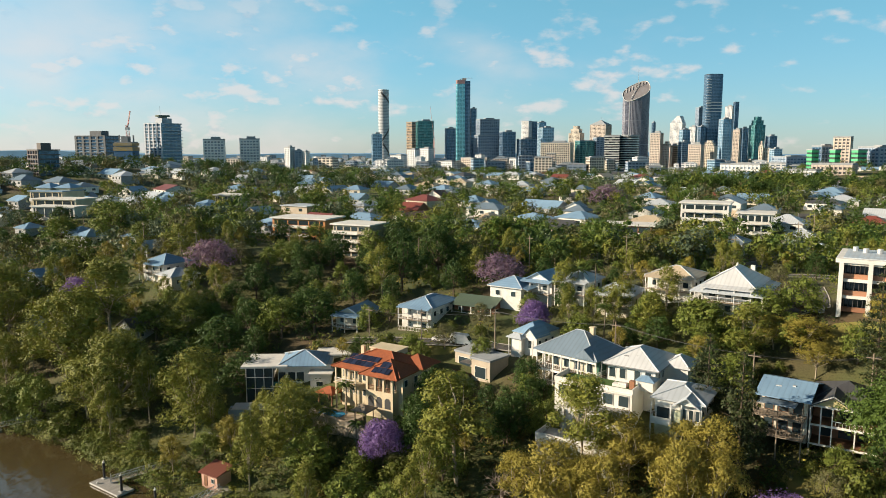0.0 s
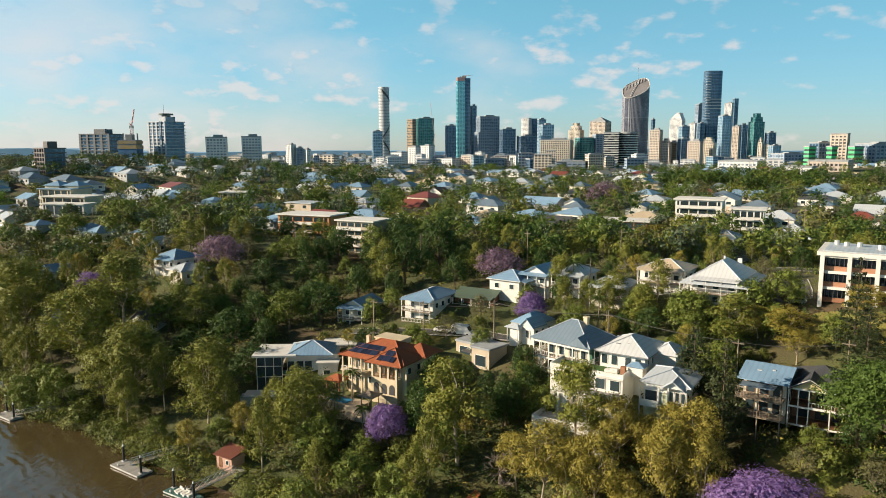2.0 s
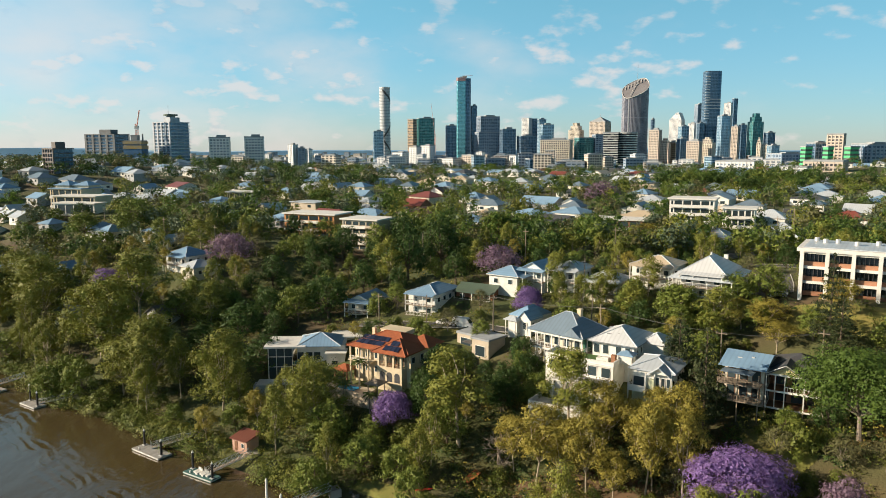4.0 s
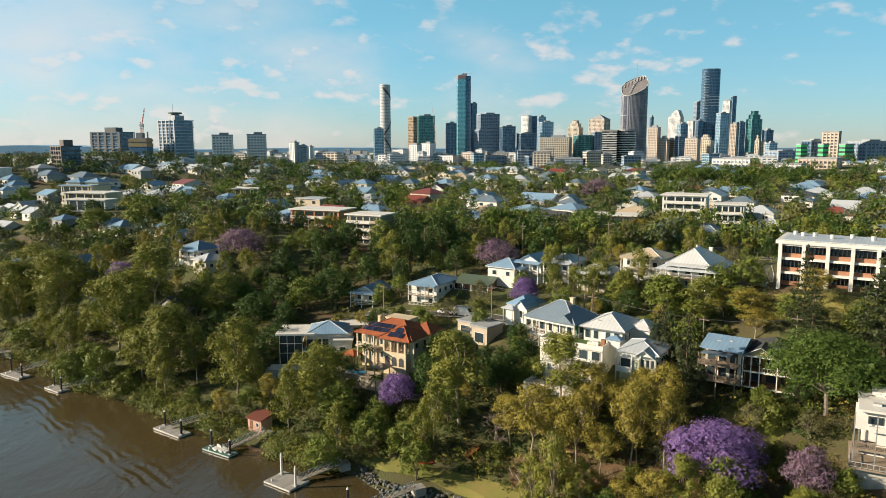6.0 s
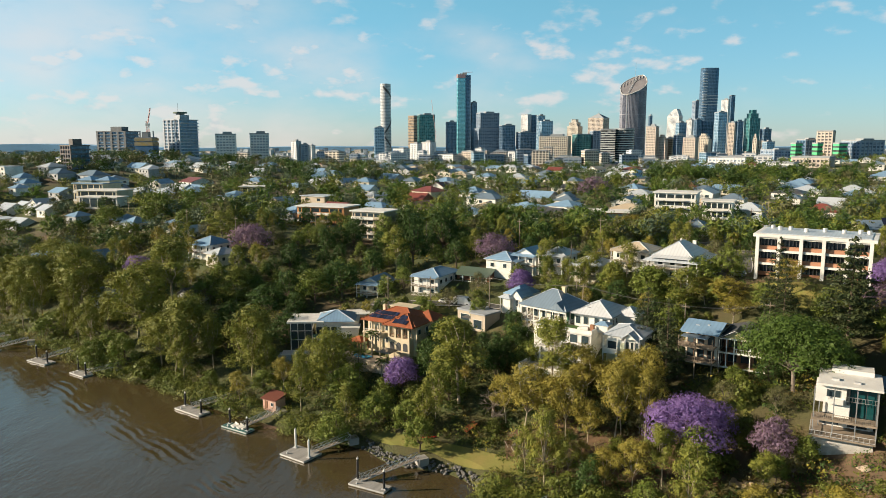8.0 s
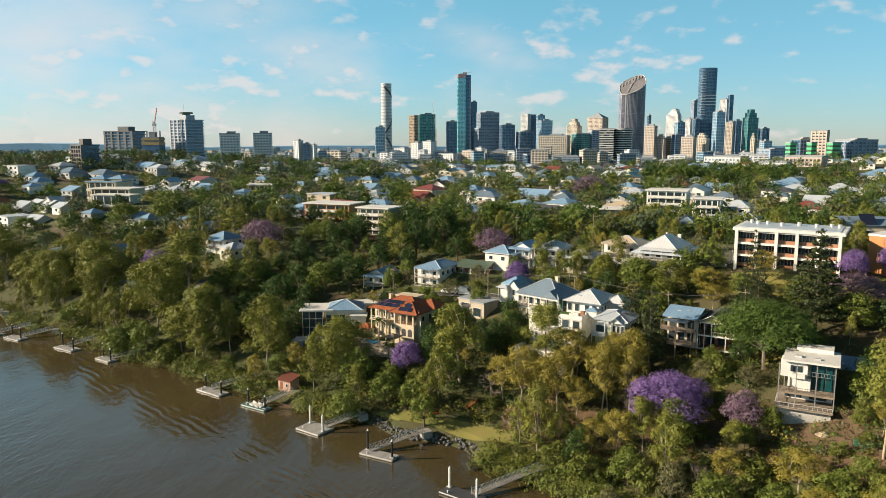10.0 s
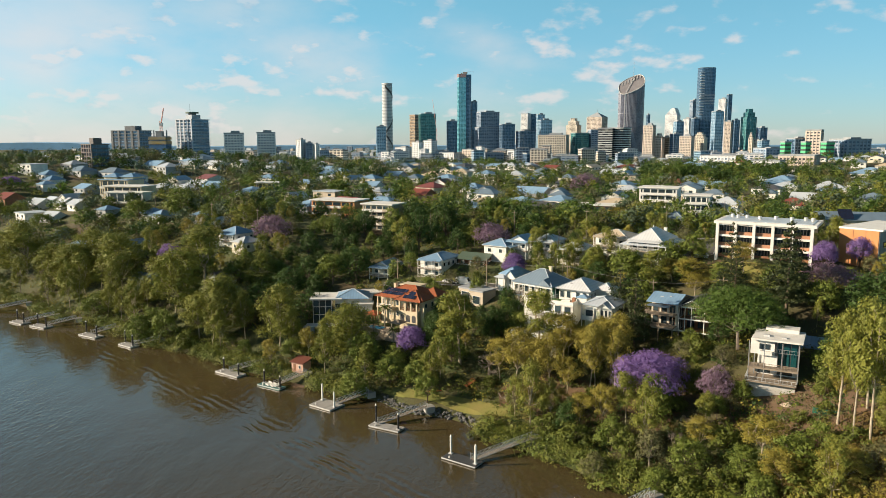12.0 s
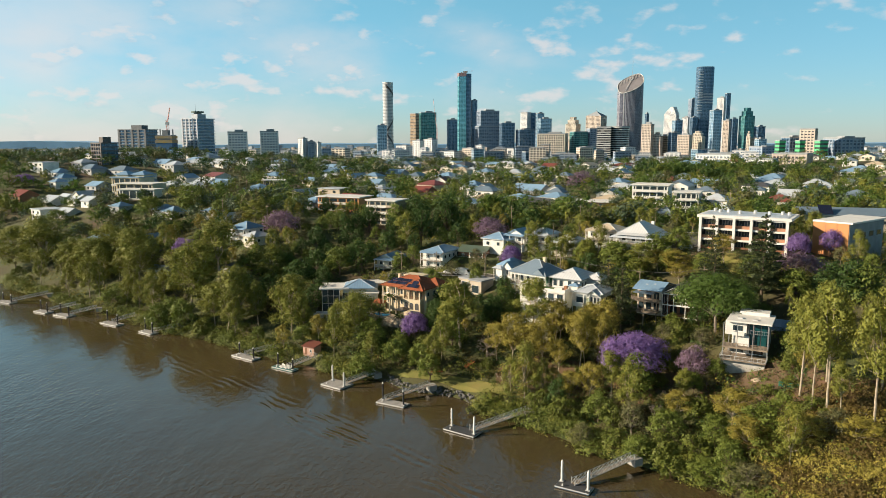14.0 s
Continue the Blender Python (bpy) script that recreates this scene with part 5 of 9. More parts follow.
def white_house():
    z0 = 17.6
    t = thing("house", 32.8, 130.3, z0, -32, "large white rendered house with pale roof and turfed roof deck", "house", "houses above the river")
    w, d, H = 9.6, 11.4, 9.0
    part("wall", Shape().box(0, 0, -3, w - 0.6, d - 0.6, H + 3), M_WHITE, t)
    part("roof", Shape().hip(0, 0, H, w, d, 2.7, 0.6), M_ROOF_WHITE, t)
    ridge_caps(t, 0, 0, H, w, d, 2.7)
    part("gutter", Shape().box(0, -d / 2 - 0.66, H - 0.02, w + 1.2, 0.14, 0.16).box(w / 2 + 0.66, 0, H - 0.02, 0.14, d + 1.2, 0.16), M_GREY, t)
    part("roof_hatch", Shape().box(-1.6, -3.4, H + 1.0, 0.9, 0.7, 0.5).box(0.4, -3.0, H + 1.2, 0.5, 0.5, 0.45), M_GREY, t)
    part("wing_wall", Shape().box(6.6, 2.8, -3, 4.4, 5.6, H + 2.6), M_WHITE, t)
    part("wing_roof", Shape().hip(6.6, 2.8, H - 0.4, 4.4, 5.6, 1.8, 0.5), M_ROOF_WHITE, t)
    ridge_caps(t, 6.6, 2.8, H - 0.4, 4.4, 5.6, 1.8, 0.5)
    part("side_canopy", Shape().box(6.4, -2.2, H - 3.3, 3.4, 1.8, 0.25), M_ROOF_BLUE, t)
    for k, x in enumerate((-3.6, -1.6, 1.2, 3.2)):
        window(t, x, -d / 2 + 0.27, H - 2.5, 1.3, 2.0, 0, 1)
    for x in (-3.5, -1.2, 1.2, 3.5):
        window(t, w / 2 - 0.27, x, H - 2.3, 0.8, 1.4, 90, 0)
        window(t, w / 2 - 0.27, x, H - 5.2, 0.9, 1.2, 90, 0)
        window(t, -w / 2 + 0.27, x, H - 2.3, 1.1, 1.4, -90)
    # storeys below the deck, stepping down the slope
    part("terrace_wall", Shape().box(-4.9, -8.6, -3, 14.8, 6.2, H - 0.1), M_WHITE, t)
    part("deck_turf", Shape().box(-5.0, -8.5, H - 3.1, 13.8, 5.4, 0.08), M_TURF, t, "bright green artificial turf on the deck")
    part("parapet", Shape().box(-4.9, -11.65, H - 3.1, 15.0, 0.25, 0.9).box(-12.35, -8.6, H - 3.1, 0.25, 6.0, 0.9).box(2.4, -8.6, H - 3.1, 0.25, 6.0, 0.9), M_WHITE, t)
    part("stair_pavilion", Shape().box(3.6, -6.9, H - 3.2, 2.8, 2.6, 1.8), M_WHITE, t)
    part("pavilion_roof", Shape().hip(3.6, -6.9, H - 1.4, 2.8, 2.6, 0.8, 0.3), M_ROOF_BLUE, t)
    part("chimney", Shape().box(1.4, -8.6, H - 3.0, 0.9, 0.9, 1.5), M_BRICK, t, "pinkish chimney stub")
    part("boat_cover", Shape().box(-0.9, -8.4, H - 3.0, 2.6, 1.3, 0.5).box(-0.4, -8.4, H - 2.5, 1.5, 1.0, 0.3), M_WHITE, t, "white upturned dinghy on the turf")
    for k in range(5):
        window(t, -10.6 + 2.9 * k, -11.73, H - 5.6, 2.0, 2.1)
    part("balcony", Shape().box(-3.2, -13.6, 2.6, 11.6, 4.0, 0.3), M_CONC, t)
    part("pergola", Shape().box(-3.2, -15.4, 2.4, 11.8, 0.3, 0.35).box(-3.2, -11.9, 5.7, 11.6, 0.3, 0.3), M_WHITE, t)
    posts(t, [(-8.8 + 2.8 * k, -15.4) for k in range(5)], -6, 2.6, 0.17)
    railing(t, (-9, -15.5), (2.6, -15.5), 2.9)
    for k in range(4):
        window(t, -7.0 + 2.8 * k, -11.73, -0.4, 1.8, 2.2)
    part("pool_terrace", Shape().box(-4.4, -18.6, -6, 13.4, 5.4, 4.5), M_STAINED, t)
    part("terrace_parapet", Shape().box(-4.4, -21.4, -2.3, 13.8, 0.3, 1.7).box(-11.2, -18.6, -2.3, 0.3, 5.4, 1.7), M_WHITE, t)
    keep_clear.extend([(34.5, 131.6, 8), (24, 124, 9), (18, 118, 7)])


def white_gable_cottage():
    t = thing("house", 14.6, 153.8, 21.5, -40, "white weatherboard cottage with blue-grey gabled roofs", "house", "houses above the river")
    part("wall", Shape().box(0, 1, -2, 6.4, 9.0, 6.4).box(-1.4, -3.9, -2, 2.8, 1.6, 6.0), M_BOARD_WHITE, t)
    part("roof", Shape().hip(-0.6, 1.6, 4.4, 5.6, 8.0, 2.2, 0.5), M_ROOF_BLUE, t)
    part("front_gable", Shape().gable_wall(1.4, -3.6, 4.4, 3.2, 1.7, 0.2, "y"), M_BOARD_WHITE, t)
    part("gable_roof", Shape().gable(1.4, -1.2, 4.4, 3.2, 5.0, 1.7, 0.35, "y"), M_ROOF_BLUE, t)
    part("porch_roof", Shape().hip(-1.6, -4.2, 3.7, 3.4, 2.0, 0.9, 0.35), M_ROOF_SILVER, t)
    posts(t, [(-3.1, -5.1), (-0.2, -5.1), (2.9, -4.6)], -1, 3.7, 0.08)
    window_row(t, 6.4, 7.4, 1.6, 1.9, "flr", 2.0, 1.0)
    keep_clear.extend([(14.6, 153.8, 7), (11, 146, 5)])


def yellow_house():
    z0 = 16.2
    t = thing("house", 36.4, 114.4, z0, -30, "tall pale yellow house with white gabled roof and balcony", "house", "houses above the river")
    w, d, H = 7.8, 10.0, 9.2
    part("wall", Shape().box(0, 0.4, -4, w - 0.4, d - 0.8, H + 0.6), M_BOARD_YELLOW, t)
    part("upper_wall", Shape().box(0, 0.4, H - 3.4, w - 0.36, d - 0.76, 3.3), M_BOARD_WHITE, t, "white weatherboard upper storey")
    part("roof", Shape().hip(0, 0.6, H, w, d - 0.6, 1.7, 0.6), M_ROOF_SILVER, t)
    ridge_caps(t, 0, 0.6, H, w, d - 0.6, 1.7)
    part("front_roof", Shape().gable(1.6, -3.4, H - 0.2, 3.6, 3.8, 1.3, 0.45, "y"), M_ROOF_SILVER, t)
    part("gable", Shape().gable_wall(1.6, -d / 2 - 0.05, H - 0.2, 3.6, 1.25, 0.2, "y"), M_BOARD_WHITE, t)
    part("tower_wall", Shape().box(0.2, -d / 2 + 0.2, -4, 1.0, 0.9, H + 2.6), M_BOARD_YELLOW, t)
    part("balcony", Shape().box(-2.2, -d / 2 - 0.7, H - 3.6, 3.4, 1.6, 0.2).box(-2.2, -d / 2 - 1.45, H - 3.4, 3.4, 0.1, 1.0).box(-3.85, -d / 2 - 0.7, H - 3.4, 0.1, 1.5, 1.0), M_WHITE, t)
    posts(t, [(-3.8, -d / 2 - 1.4), (-0.6, -d / 2 - 1.4), (3.8, -d / 2 + 0.1), (0.8, -d / 2 - 0.3)], -3, H, 0.1)
    for k in range(3):
        window(t, 1.4 + 1.0 * k - 0.1, -d / 2 - 0.03, H - 2.6, 0.8, 1.9, 0, 0)
    window(t, -2.2, -d / 2 - 0.03, H - 3.2, 2.2, 2.2, 0, 2)
    window(t, 2.0, -d / 2 - 0.03, H - 6.4, 2.2, 1.8, 0, 2)
    window_row(t, w - 0.4, d, H - 2.6, 1.3, "lr", 2.6, 1.1)
    keep_clear.append((36.4, 114.4, 7))


def stilt_house():
    """Grey-roofed house with timber decks on tall posts."""
    z0 = 17.0
    t = thing("house", 53.0, 113.0, z0, -34, "grey-roofed house with timber decks on tall posts", "house", "houses above the river")
    part("wall", Shape().box(0, 1.5, 2.4, 7.0, 9.0, 7.5), M_BOARD_CREAM, t)
    part("roof", Shape().gable(0, 0.8, 9.9, 7.2, 11.0, 1.5, 0.6, "x"), M_ROOF_BLUE, t)
    part("porch_roof", Shape().box(-0.6, -5.6, 9.1, 5.6, 2.6, 0.16), M_ROOF_GREY, t)
    for zf in (3.6, 6.7):
        part("deck", Shape().box(-0.4, -4.6, zf, 7.6, 3.4, 0.22), M_TIMBER, t)
        railing(t, (-4.1, -6.2), (3.3, -6.2), zf + 0.2, mat=M_TIMBER)
        railing(t, (-4.1, -6.2), (-4.1, -3.1), zf + 0.2, mat=M_TIMBER)
        for k in range(3):
            window(t, -2.3 + 2.2 * k, -3.04, zf + 0.3, 1.5, 2.1, 0, 1, M_TIMBER_RED)
    posts(t, [(-4, -6.1), (-0.4, -6.1), (3.2, -6.1)], -2.5, 9.1, 0.1, M_TIMBER)
    part("skylight", Shape().box(-1.2, -1.6, 10.55, 0.8, 0.8, 0.35).box(1.0, -1.2, 10.7, 0.5, 0.5, 0.4), M_ALU, t)
    window_row(t, 7.0, 6.0, 7.0, 1.4, "lr", 2.6, 1.2)
    keep_clear.append((53, 113, 6.5))


def screened_house():
    """House with stacked screened balconies in white frames and a yellow gable."""
    z0 = 16.2
    t = thing("house", 61.6, 111.2, z0, -30, "charcoal-roofed house with yellow gable and framed balconies", "house", "houses above the river")
    part("wall", Shape().box(0, 2.2, 3.4, 9.2, 8.6, 6.4), M_BRICK, t)
    part("roof", Shape().hip(0, 1.8, 9.8, 9.4, 9.6, 2.6, 0.5), M_ROOF_DARK, t)
    part("front_roof", Shape().gable(-1.6, -3.4, 9.9, 5.6, 5.6, 1.6, 0.4, "y"), M_ROOF_DARK, t)
    part("gable", Shape().gable_wall(-1.6, -6.0, 9.9, 5.0, 1.5, 0.2, "y"), plain("yellow_paint", (0.62, 0.54, 0.28), None, 0.6), t, "yellow painted gable")
    part("bargeboard", Shape().bar((-4.9, -6.35, 9.75), (-1.6, -6.35, 11.7), 0.12, n=4).bar((1.7, -6.35, 9.75), (-1.6, -6.35, 11.7), 0.12, n=4), M_WHITE, t)
    for zf in (3.6, 6.8):
        part("deck", Shape().box(0, -4.2, zf - 0.25, 9.4, 4.2, 0.25), M_TIMBER_RED, t)
        part("beam", Shape().box(0, -6.3, zf - 0.2, 9.6, 0.16, 0.3).box(-4.7, -4.2, zf - 0.2, 0.16, 4.2, 0.3), M_WHITE, t)
        part("screen", Shape().box(-4.7, -4.2, zf + 0.1, 0.04, 4.0, 2.9), M_DARKGREY, t, "dark insect screen")
        for k in range(3):
            window(t, -2.6 + 2.7 * k, -2.14, zf + 0.1, 2.0, 2.2, 0, 1, M_TIMBER_RED)
    part("beam", Shape().box(0, -6.3, 9.7, 9.6, 0.16, 0.3).box(-4.7, -4.2, 9.7, 0.16, 4.2, 0.3), M_WHITE, t)
    railing(t, (-1.6, -6.3), (4.7, -6.3), 6.8)
    posts(t, [(-4.7, -6.3), (-3.2, -6.3), (-1.6, -6.3), (1.6, -6.3), (4.7, -6.3), (-4.7, -4.2)], 3.4, 9.8, 0.09)
    posts(t, [(-4.7, -6.3), (-1.6, -6.3), (1.6, -6.3), (4.7, -6.3)], -3, 3.4, 0.13, M_TIMBER)
    keep_clear.append((61.6, 111.2, 6.5))


def villa():
    """Terracotta-roofed villa with arcades, solar panels and a pool."""
    z0 = 12.6
    t = thing("house", -17.9, 145.0, z0, -29, "cream villa with terracotta roof, arcades and solar panels", "house", "houses above the river")
    w, d, H = 16.4, 12.6, 8.2
    part("wall", Shape().box(0, 0.8, -4, w - 0.6, d - 1.6, H + 3.9), M_CREAM, t)
    fy = -d / 2 - 0.4
    part("bay_wall", Shape().box(3.4, fy + 1.0, -4, 6.8, 2.0, 4 + H - 3.5).box(3.4, fy + 2.2, H - 3.5, 6.6, 0.4, 3.4), M_CREAM, t)
    part("loggia_lintel", Shape().box(3.4, fy + 0.25, H - 0.75, 6.8, 0.5, 0.7).box(6.55, fy + 1.0, H - 0.75, 0.5, 1.6, 0.7).box(0.25, fy + 1.0, H - 0.75, 0.5, 1.6, 0.7), M_CREAM, t)
    for k in range(4):
        part("loggia_pier", Shape().box(0.3 + 2.07 * k, fy + 0.25, H - 3.5, 0.5, 0.5, 2.8), M_CREAM, t)
    for k in range(3):
        window(t, 1.35 + 2.07 * k, fy + 1.96, H - 3.4, 1.2, 2.1, 0, 1, M_TIMBER_RED)
    part("roof", Shape().hip(0, 0, H, w, d, 3.0, 0.7), M_TILE, t)
    ridge_caps(t, 0, 0, H, w, d, 3.0, 0.7, mat=M_TILE, r=0.14)
    ridge_caps(t, 4.0, -3.2, H - 0.15, 8.2, 8.4, 2.6, 0.7, mat=M_TILE, r=0.14)
    part("wing_roof", Shape().hip(4.0, -3.2, H - 0.15, 8.2, 8.4, 2.6, 0.7), M_TILE, t)
    part("wing_roof", Shape().hip(6.2, 3.6, H + 0.1, 6.0, 6.0, 2.3, 0.6), M_TILE, t)
    part("roof_terrace", Shape().box(-2.0, 4.6, H - 0.5, 7.0, 4.2, 2.7).box(-2.0, 4.6, H + 2.2, 7.4, 4.6, 0.25), M_CREAM, t, "flat-topped cream stair tower")
    part("chimney", Shape().box(-7.2, 2.2, H + 0.6, 0.8, 0.8, 2.0), M_CREAM, t)
    # solar arrays on the river-side slopes
    k1, k2 = 2.84 / 7.0, 2.44 / 4.9
    panel = Shape().box(0, 0, 0, 1.02, 1.62, 0.05).mesh("solar_panel", M_SOLAR)
    for i in range(7):
        for j in range(2):
            y = -4.9 + 1.68 * j
            part("solar_panel", panel, None, t, at=pose(-6.4 + 1.08 * i + 0.5 * j, y, H + 0.26 + (y + 7.0) * k1, math.degrees(math.atan(k1)), 0, 0))
    for i in range(4):
        y = -6.6 + (0.0 if i in (0, 3) else 0.1)
        part("solar_panel", panel, None, t, at=pose(2.4 + 1.08 * i, y, H + 0.16 + (y + 8.1) * k2, math.degrees(math.atan(k2)), 0, 0))
    for i in range(2):
        part("solar_panel", panel, None, t, at=pose(3.5 + 1.08 * i, -4.95, H + 0.16 + 3.15 * k2, math.degrees(math.atan(k2)), 0, 0))
    # front: arched ground floor, loggia above
    for k in range(3):
        x = 1.35 + 2.07 * k
        arch = Shape()
        out = [(-0.72, 0), (0.72, 0)] + [(0.72 * math.cos(a), 1.5 + 0.72 * math.sin(a)) for a in np.linspace(0, math.pi, 9)]
        arch.add([(x + p, fy - 0.03, H - 6.9 + q) for p, q in out] + [(x + p, fy + 0.05, H - 6.9 + q) for p, q in out],
                 [tuple(range(11))] + [(i, (i + 1) % 11, 11 + (i + 1) % 11, 11 + i) for i in range(11)])
        # thin dark plate on the wall stands in for the arch's inner shade
        part("arch_opening", arch, M_DARKGREY, t)
        railing(t, (x - 0.8, fy + 0.2), (x + 0.8, fy + 0.2), H - 3.5, 0.95, M_TIMBER_RED, 0.3)
    for x in (-6.8, -4.2, -1.6):
        window(t, x, -d / 2 + 1.57, H - 2.7, 1.2, 1.7)
        window(t, x, -d / 2 + 1.57, H - 6.0, 1.2, 1.5)
    posts(t, [(-7.9, -d / 2 - 0.2), (-5.4, -d / 2 - 0.2), (-2.8, -d / 2 - 0.2)], -1, H, 0.16, M_CREAM)
    part("balcony", Shape().box(-5.0, -d / 2 + 0.3, H - 3.4, 6.4, 2.2, 0.25), M_CREAM, t)
    railing(t, (-8, -d / 2 - 0.6), (-2.4, -d / 2 - 0.6), H - 3.1, 0.9)
    window_row(t, w - 0.6, d - 1.6, H - 2.7, 1.5, "lr", 3.0, 1.3)
    # pool court below
    part("court", Shape().box(-6.4, -9.6, -4, 12.5, 5.2, 3.0), M_BEIGE, t, "paved pool court")
    part("pool", Shape().box(-6.6, -9.4, -1.05, 5.6, 2.6, 0.14), M_POOL, t, "small blue swimming pool")
    part("court_wall", Shape().box(0.6, -12.3, -8, 16, 0.35, 7.4).box(-11.0, -12.0, -8, 8, 0.35, 7.6), M_BEIGE, t)
    part("gazebo_roof", Shape().hip(2.2, -10.2, 1.8, 3.4, 3.4, 1.0, 0.3, 0.0), M_TIMBER, t)
    posts(t, [(0.9, -11.5), (3.5, -11.5), (0.9, -8.9), (3.5, -8.9)], -1.2, 1.9, 0.08, M_TIMBER)
    part("pavilion_roof", Shape().hip(-10.4, -5.6, 2.0, 4.0, 3.6, 1.2, 0.4, 0.4), M_TILE, t)
    posts(t, [(-12.2, -7.2), (-8.6, -7.2), (-12.2, -4.0), (-8.6, -4.0)], -1.2, 2.1, 0.14, M_TIMBER_RED)
    keep_clear.extend([(-17.9, 145, 10), (-26, 139, 6), (-20, 134, 5)])


def glass_house():
    z0 = 9.6
    t = thing("house", -41.5, 159.0, z0, 4, "modern white house with glazed front and blue-grey roof", "house", "houses above the river")
    part("wall", Shape().box(3.6, 1.5, -4, 12.0, 9.0, 11.4), M_WHITE, t)
    part("glazed_room", Shape().box(-6.4, -1.8, -1, 6.0, 6.0, 8.2), M_GLASS, t, "double-height dark glazing")
    fr = Shape()
    for k in range(4):
        fr.box(-9.4 + 2.0 * k, -4.85, -1, 0.14, 0.14, 8.4)
        fr.box(-9.45, -4.8 + 2.0 * k, -1, 0.14, 0.14, 8.4)
    for z in (2.4, 5.0):
        fr.box(-6.4, -4.86, z, 6.1, 0.12, 0.14).box(-9.46, -1.8, z, 0.12, 6.1, 0.14)
    part("mullions", fr, M_WHITE, t)
    part("flat_roof", Shape().box(-5.2, -0.4, 7.4, 10.4, 10.4, 0.45), M_WHITE, t)
    part("roof", Shape().hip(3.2, 0.6, 7.5, 10.0, 9.5, 2.4, 0.7), M_ROOF_BLUE, t)
    ridge_caps(t, 3.2, 0.6, 7.5, 10.0, 9.5, 2.4, 0.7)
    part("rear_roof", Shape().box(9.4, 6.6, 7.6, 8.6, 6.6, 0.35), M_WHITE, t)
    part("rear_wall", Shape().box(9.4, 6.6, -2, 7.4, 5.6, 9.6), M_BEIGE, t)
    part("annexe", Shape().box(7.6, -4.2, -3, 4.6, 3.8, 9.0).box(7.6, -4.2, 6.0, 5.4, 4.6, 0.3), M_WHITE, t)
    part("balcony", Shape().box(-0.9, -4.2, 3.0, 4.6, 2.6, 0.25), M_WHITE, t)
    part("balustrade", Shape().box(-0.9, -5.5, 3.25, 4.6, 0.05, 1.0), M_TEAL_GLASS, t)
    for x in (-1.6, 0.6, 2.6):
        window(t, x, -3.04, 3.4, 1.8, 2.4, 0, 1)
    window(t, 7.4, -6.14, 3.2, 1.6, 1.2)
    part("roof_units", Shape().box(-0.6, 2.6, 7.9, 1.0, 0.8, 0.8).box(0.8, 3.2, 7.9, 1.4, 0.9, 0.9), M_ALU, t, "pale rooftop air units")
    keep_clear.extend([(-41.5, 159, 10), (-48, 149, 8), (-38, 150, 6), (-59, 151, 7), (-68, 148, 6)])
    s = thing("boat_shed", -50.5, 146.5, 7.2, 4, "grey ribbed container shed under a flat canopy", "shed")
    part("body", Shape().box(0, 0, -1, 3.4, 2.6, 3.9), M_CONTAINER, s)
    for k in range(9):
        part("rib", Shape().box(-1.6 + 0.4 * k, -1.33, 0, 0.16, 0.08, 2.8), M_CONTAINER, s)
    part("canopy", Shape().box(4.0, 0.6, 2.9, 10.0, 4.2, 0.2), M_WHITE, s)
    posts(s, [(3.0, -1.3), (6.0, -1.3), (8.8, -1.3), (8.8, 2.4)], -2, 2.9, 0.07)
    lawn = thing("lawn_terrace", -48.5, 141.0, 7.0, 4, "lawn terrace with a pale retaining edge", "lawn")
    part("turf", Shape().prism([(-6, -1), (-3, -3.5), (3, -3.8), (9, -3), (9.5, 2.5), (-6, 3.0)], -4, 0.1), M_LAWN, lawn)
    part("edge", Shape().bar((-6, -1, 0.15), (-3, -3.5, 0.15), 0.2, n=5).bar((-3, -3.5, 0.15), (3, -3.8, 0.15), 0.2, n=5), M_CONC, lawn)


def modern_boxes():
    t = thing("house", 3.8, 150.2, 17.4, -40, "beige modern house of stepped flat-roofed boxes", "house", "houses above the river")
    part("wall", Shape().box(-4.4, 1.4, -2, 5.6, 6.6, 6.0).box(2.8, -2.0, -5, 5.0, 6.4, 9.6), M_BEIGE, t)
    part("link_wall", Shape().box(-1.0, 1.8, -2, 4.6, 5.0, 5.0), M_DARKGREY, t)
    part("flat_roof", Shape().box(-4.4, 1.4, 4.0, 6.0, 7.0, 0.45).box(2.8, -2.0, 4.6, 5.6, 7.0, 0.4), M_ROOFTOP, t)
    part("canopy", Shape().box(-1.6, -2.4, 2.6, 4.6, 3.2, 0.22), M_ROOF_DARK, t)
    part("balcony", Shape().box(-2.4, -3.4, -0.4, 6.6, 2.6, 0.3), M_BEIGE, t)
    part("screen_wall", Shape().box(-2.4, -4.6, -0.1, 6.4, 0.15, 1.0), M_TIMBER_RED, t)
    window(t, 2.8, -5.24, 0.6, 3.0, 2.6, 0, 2)
    window(t, -4.4, -1.94, 0.8, 3.4, 2.4, 0, 2)
    window(t, 0.27, -2.0, 0.8, 1.8, 2.4, -90, 1)
    part("car_park_wall", Shape().box(6.4, 5.6, -2, 8.0, 0.3, 5.8), M_CONC, t)
    keep_clear.extend([(3.8, 150.2, 8), (0, 142, 5)])


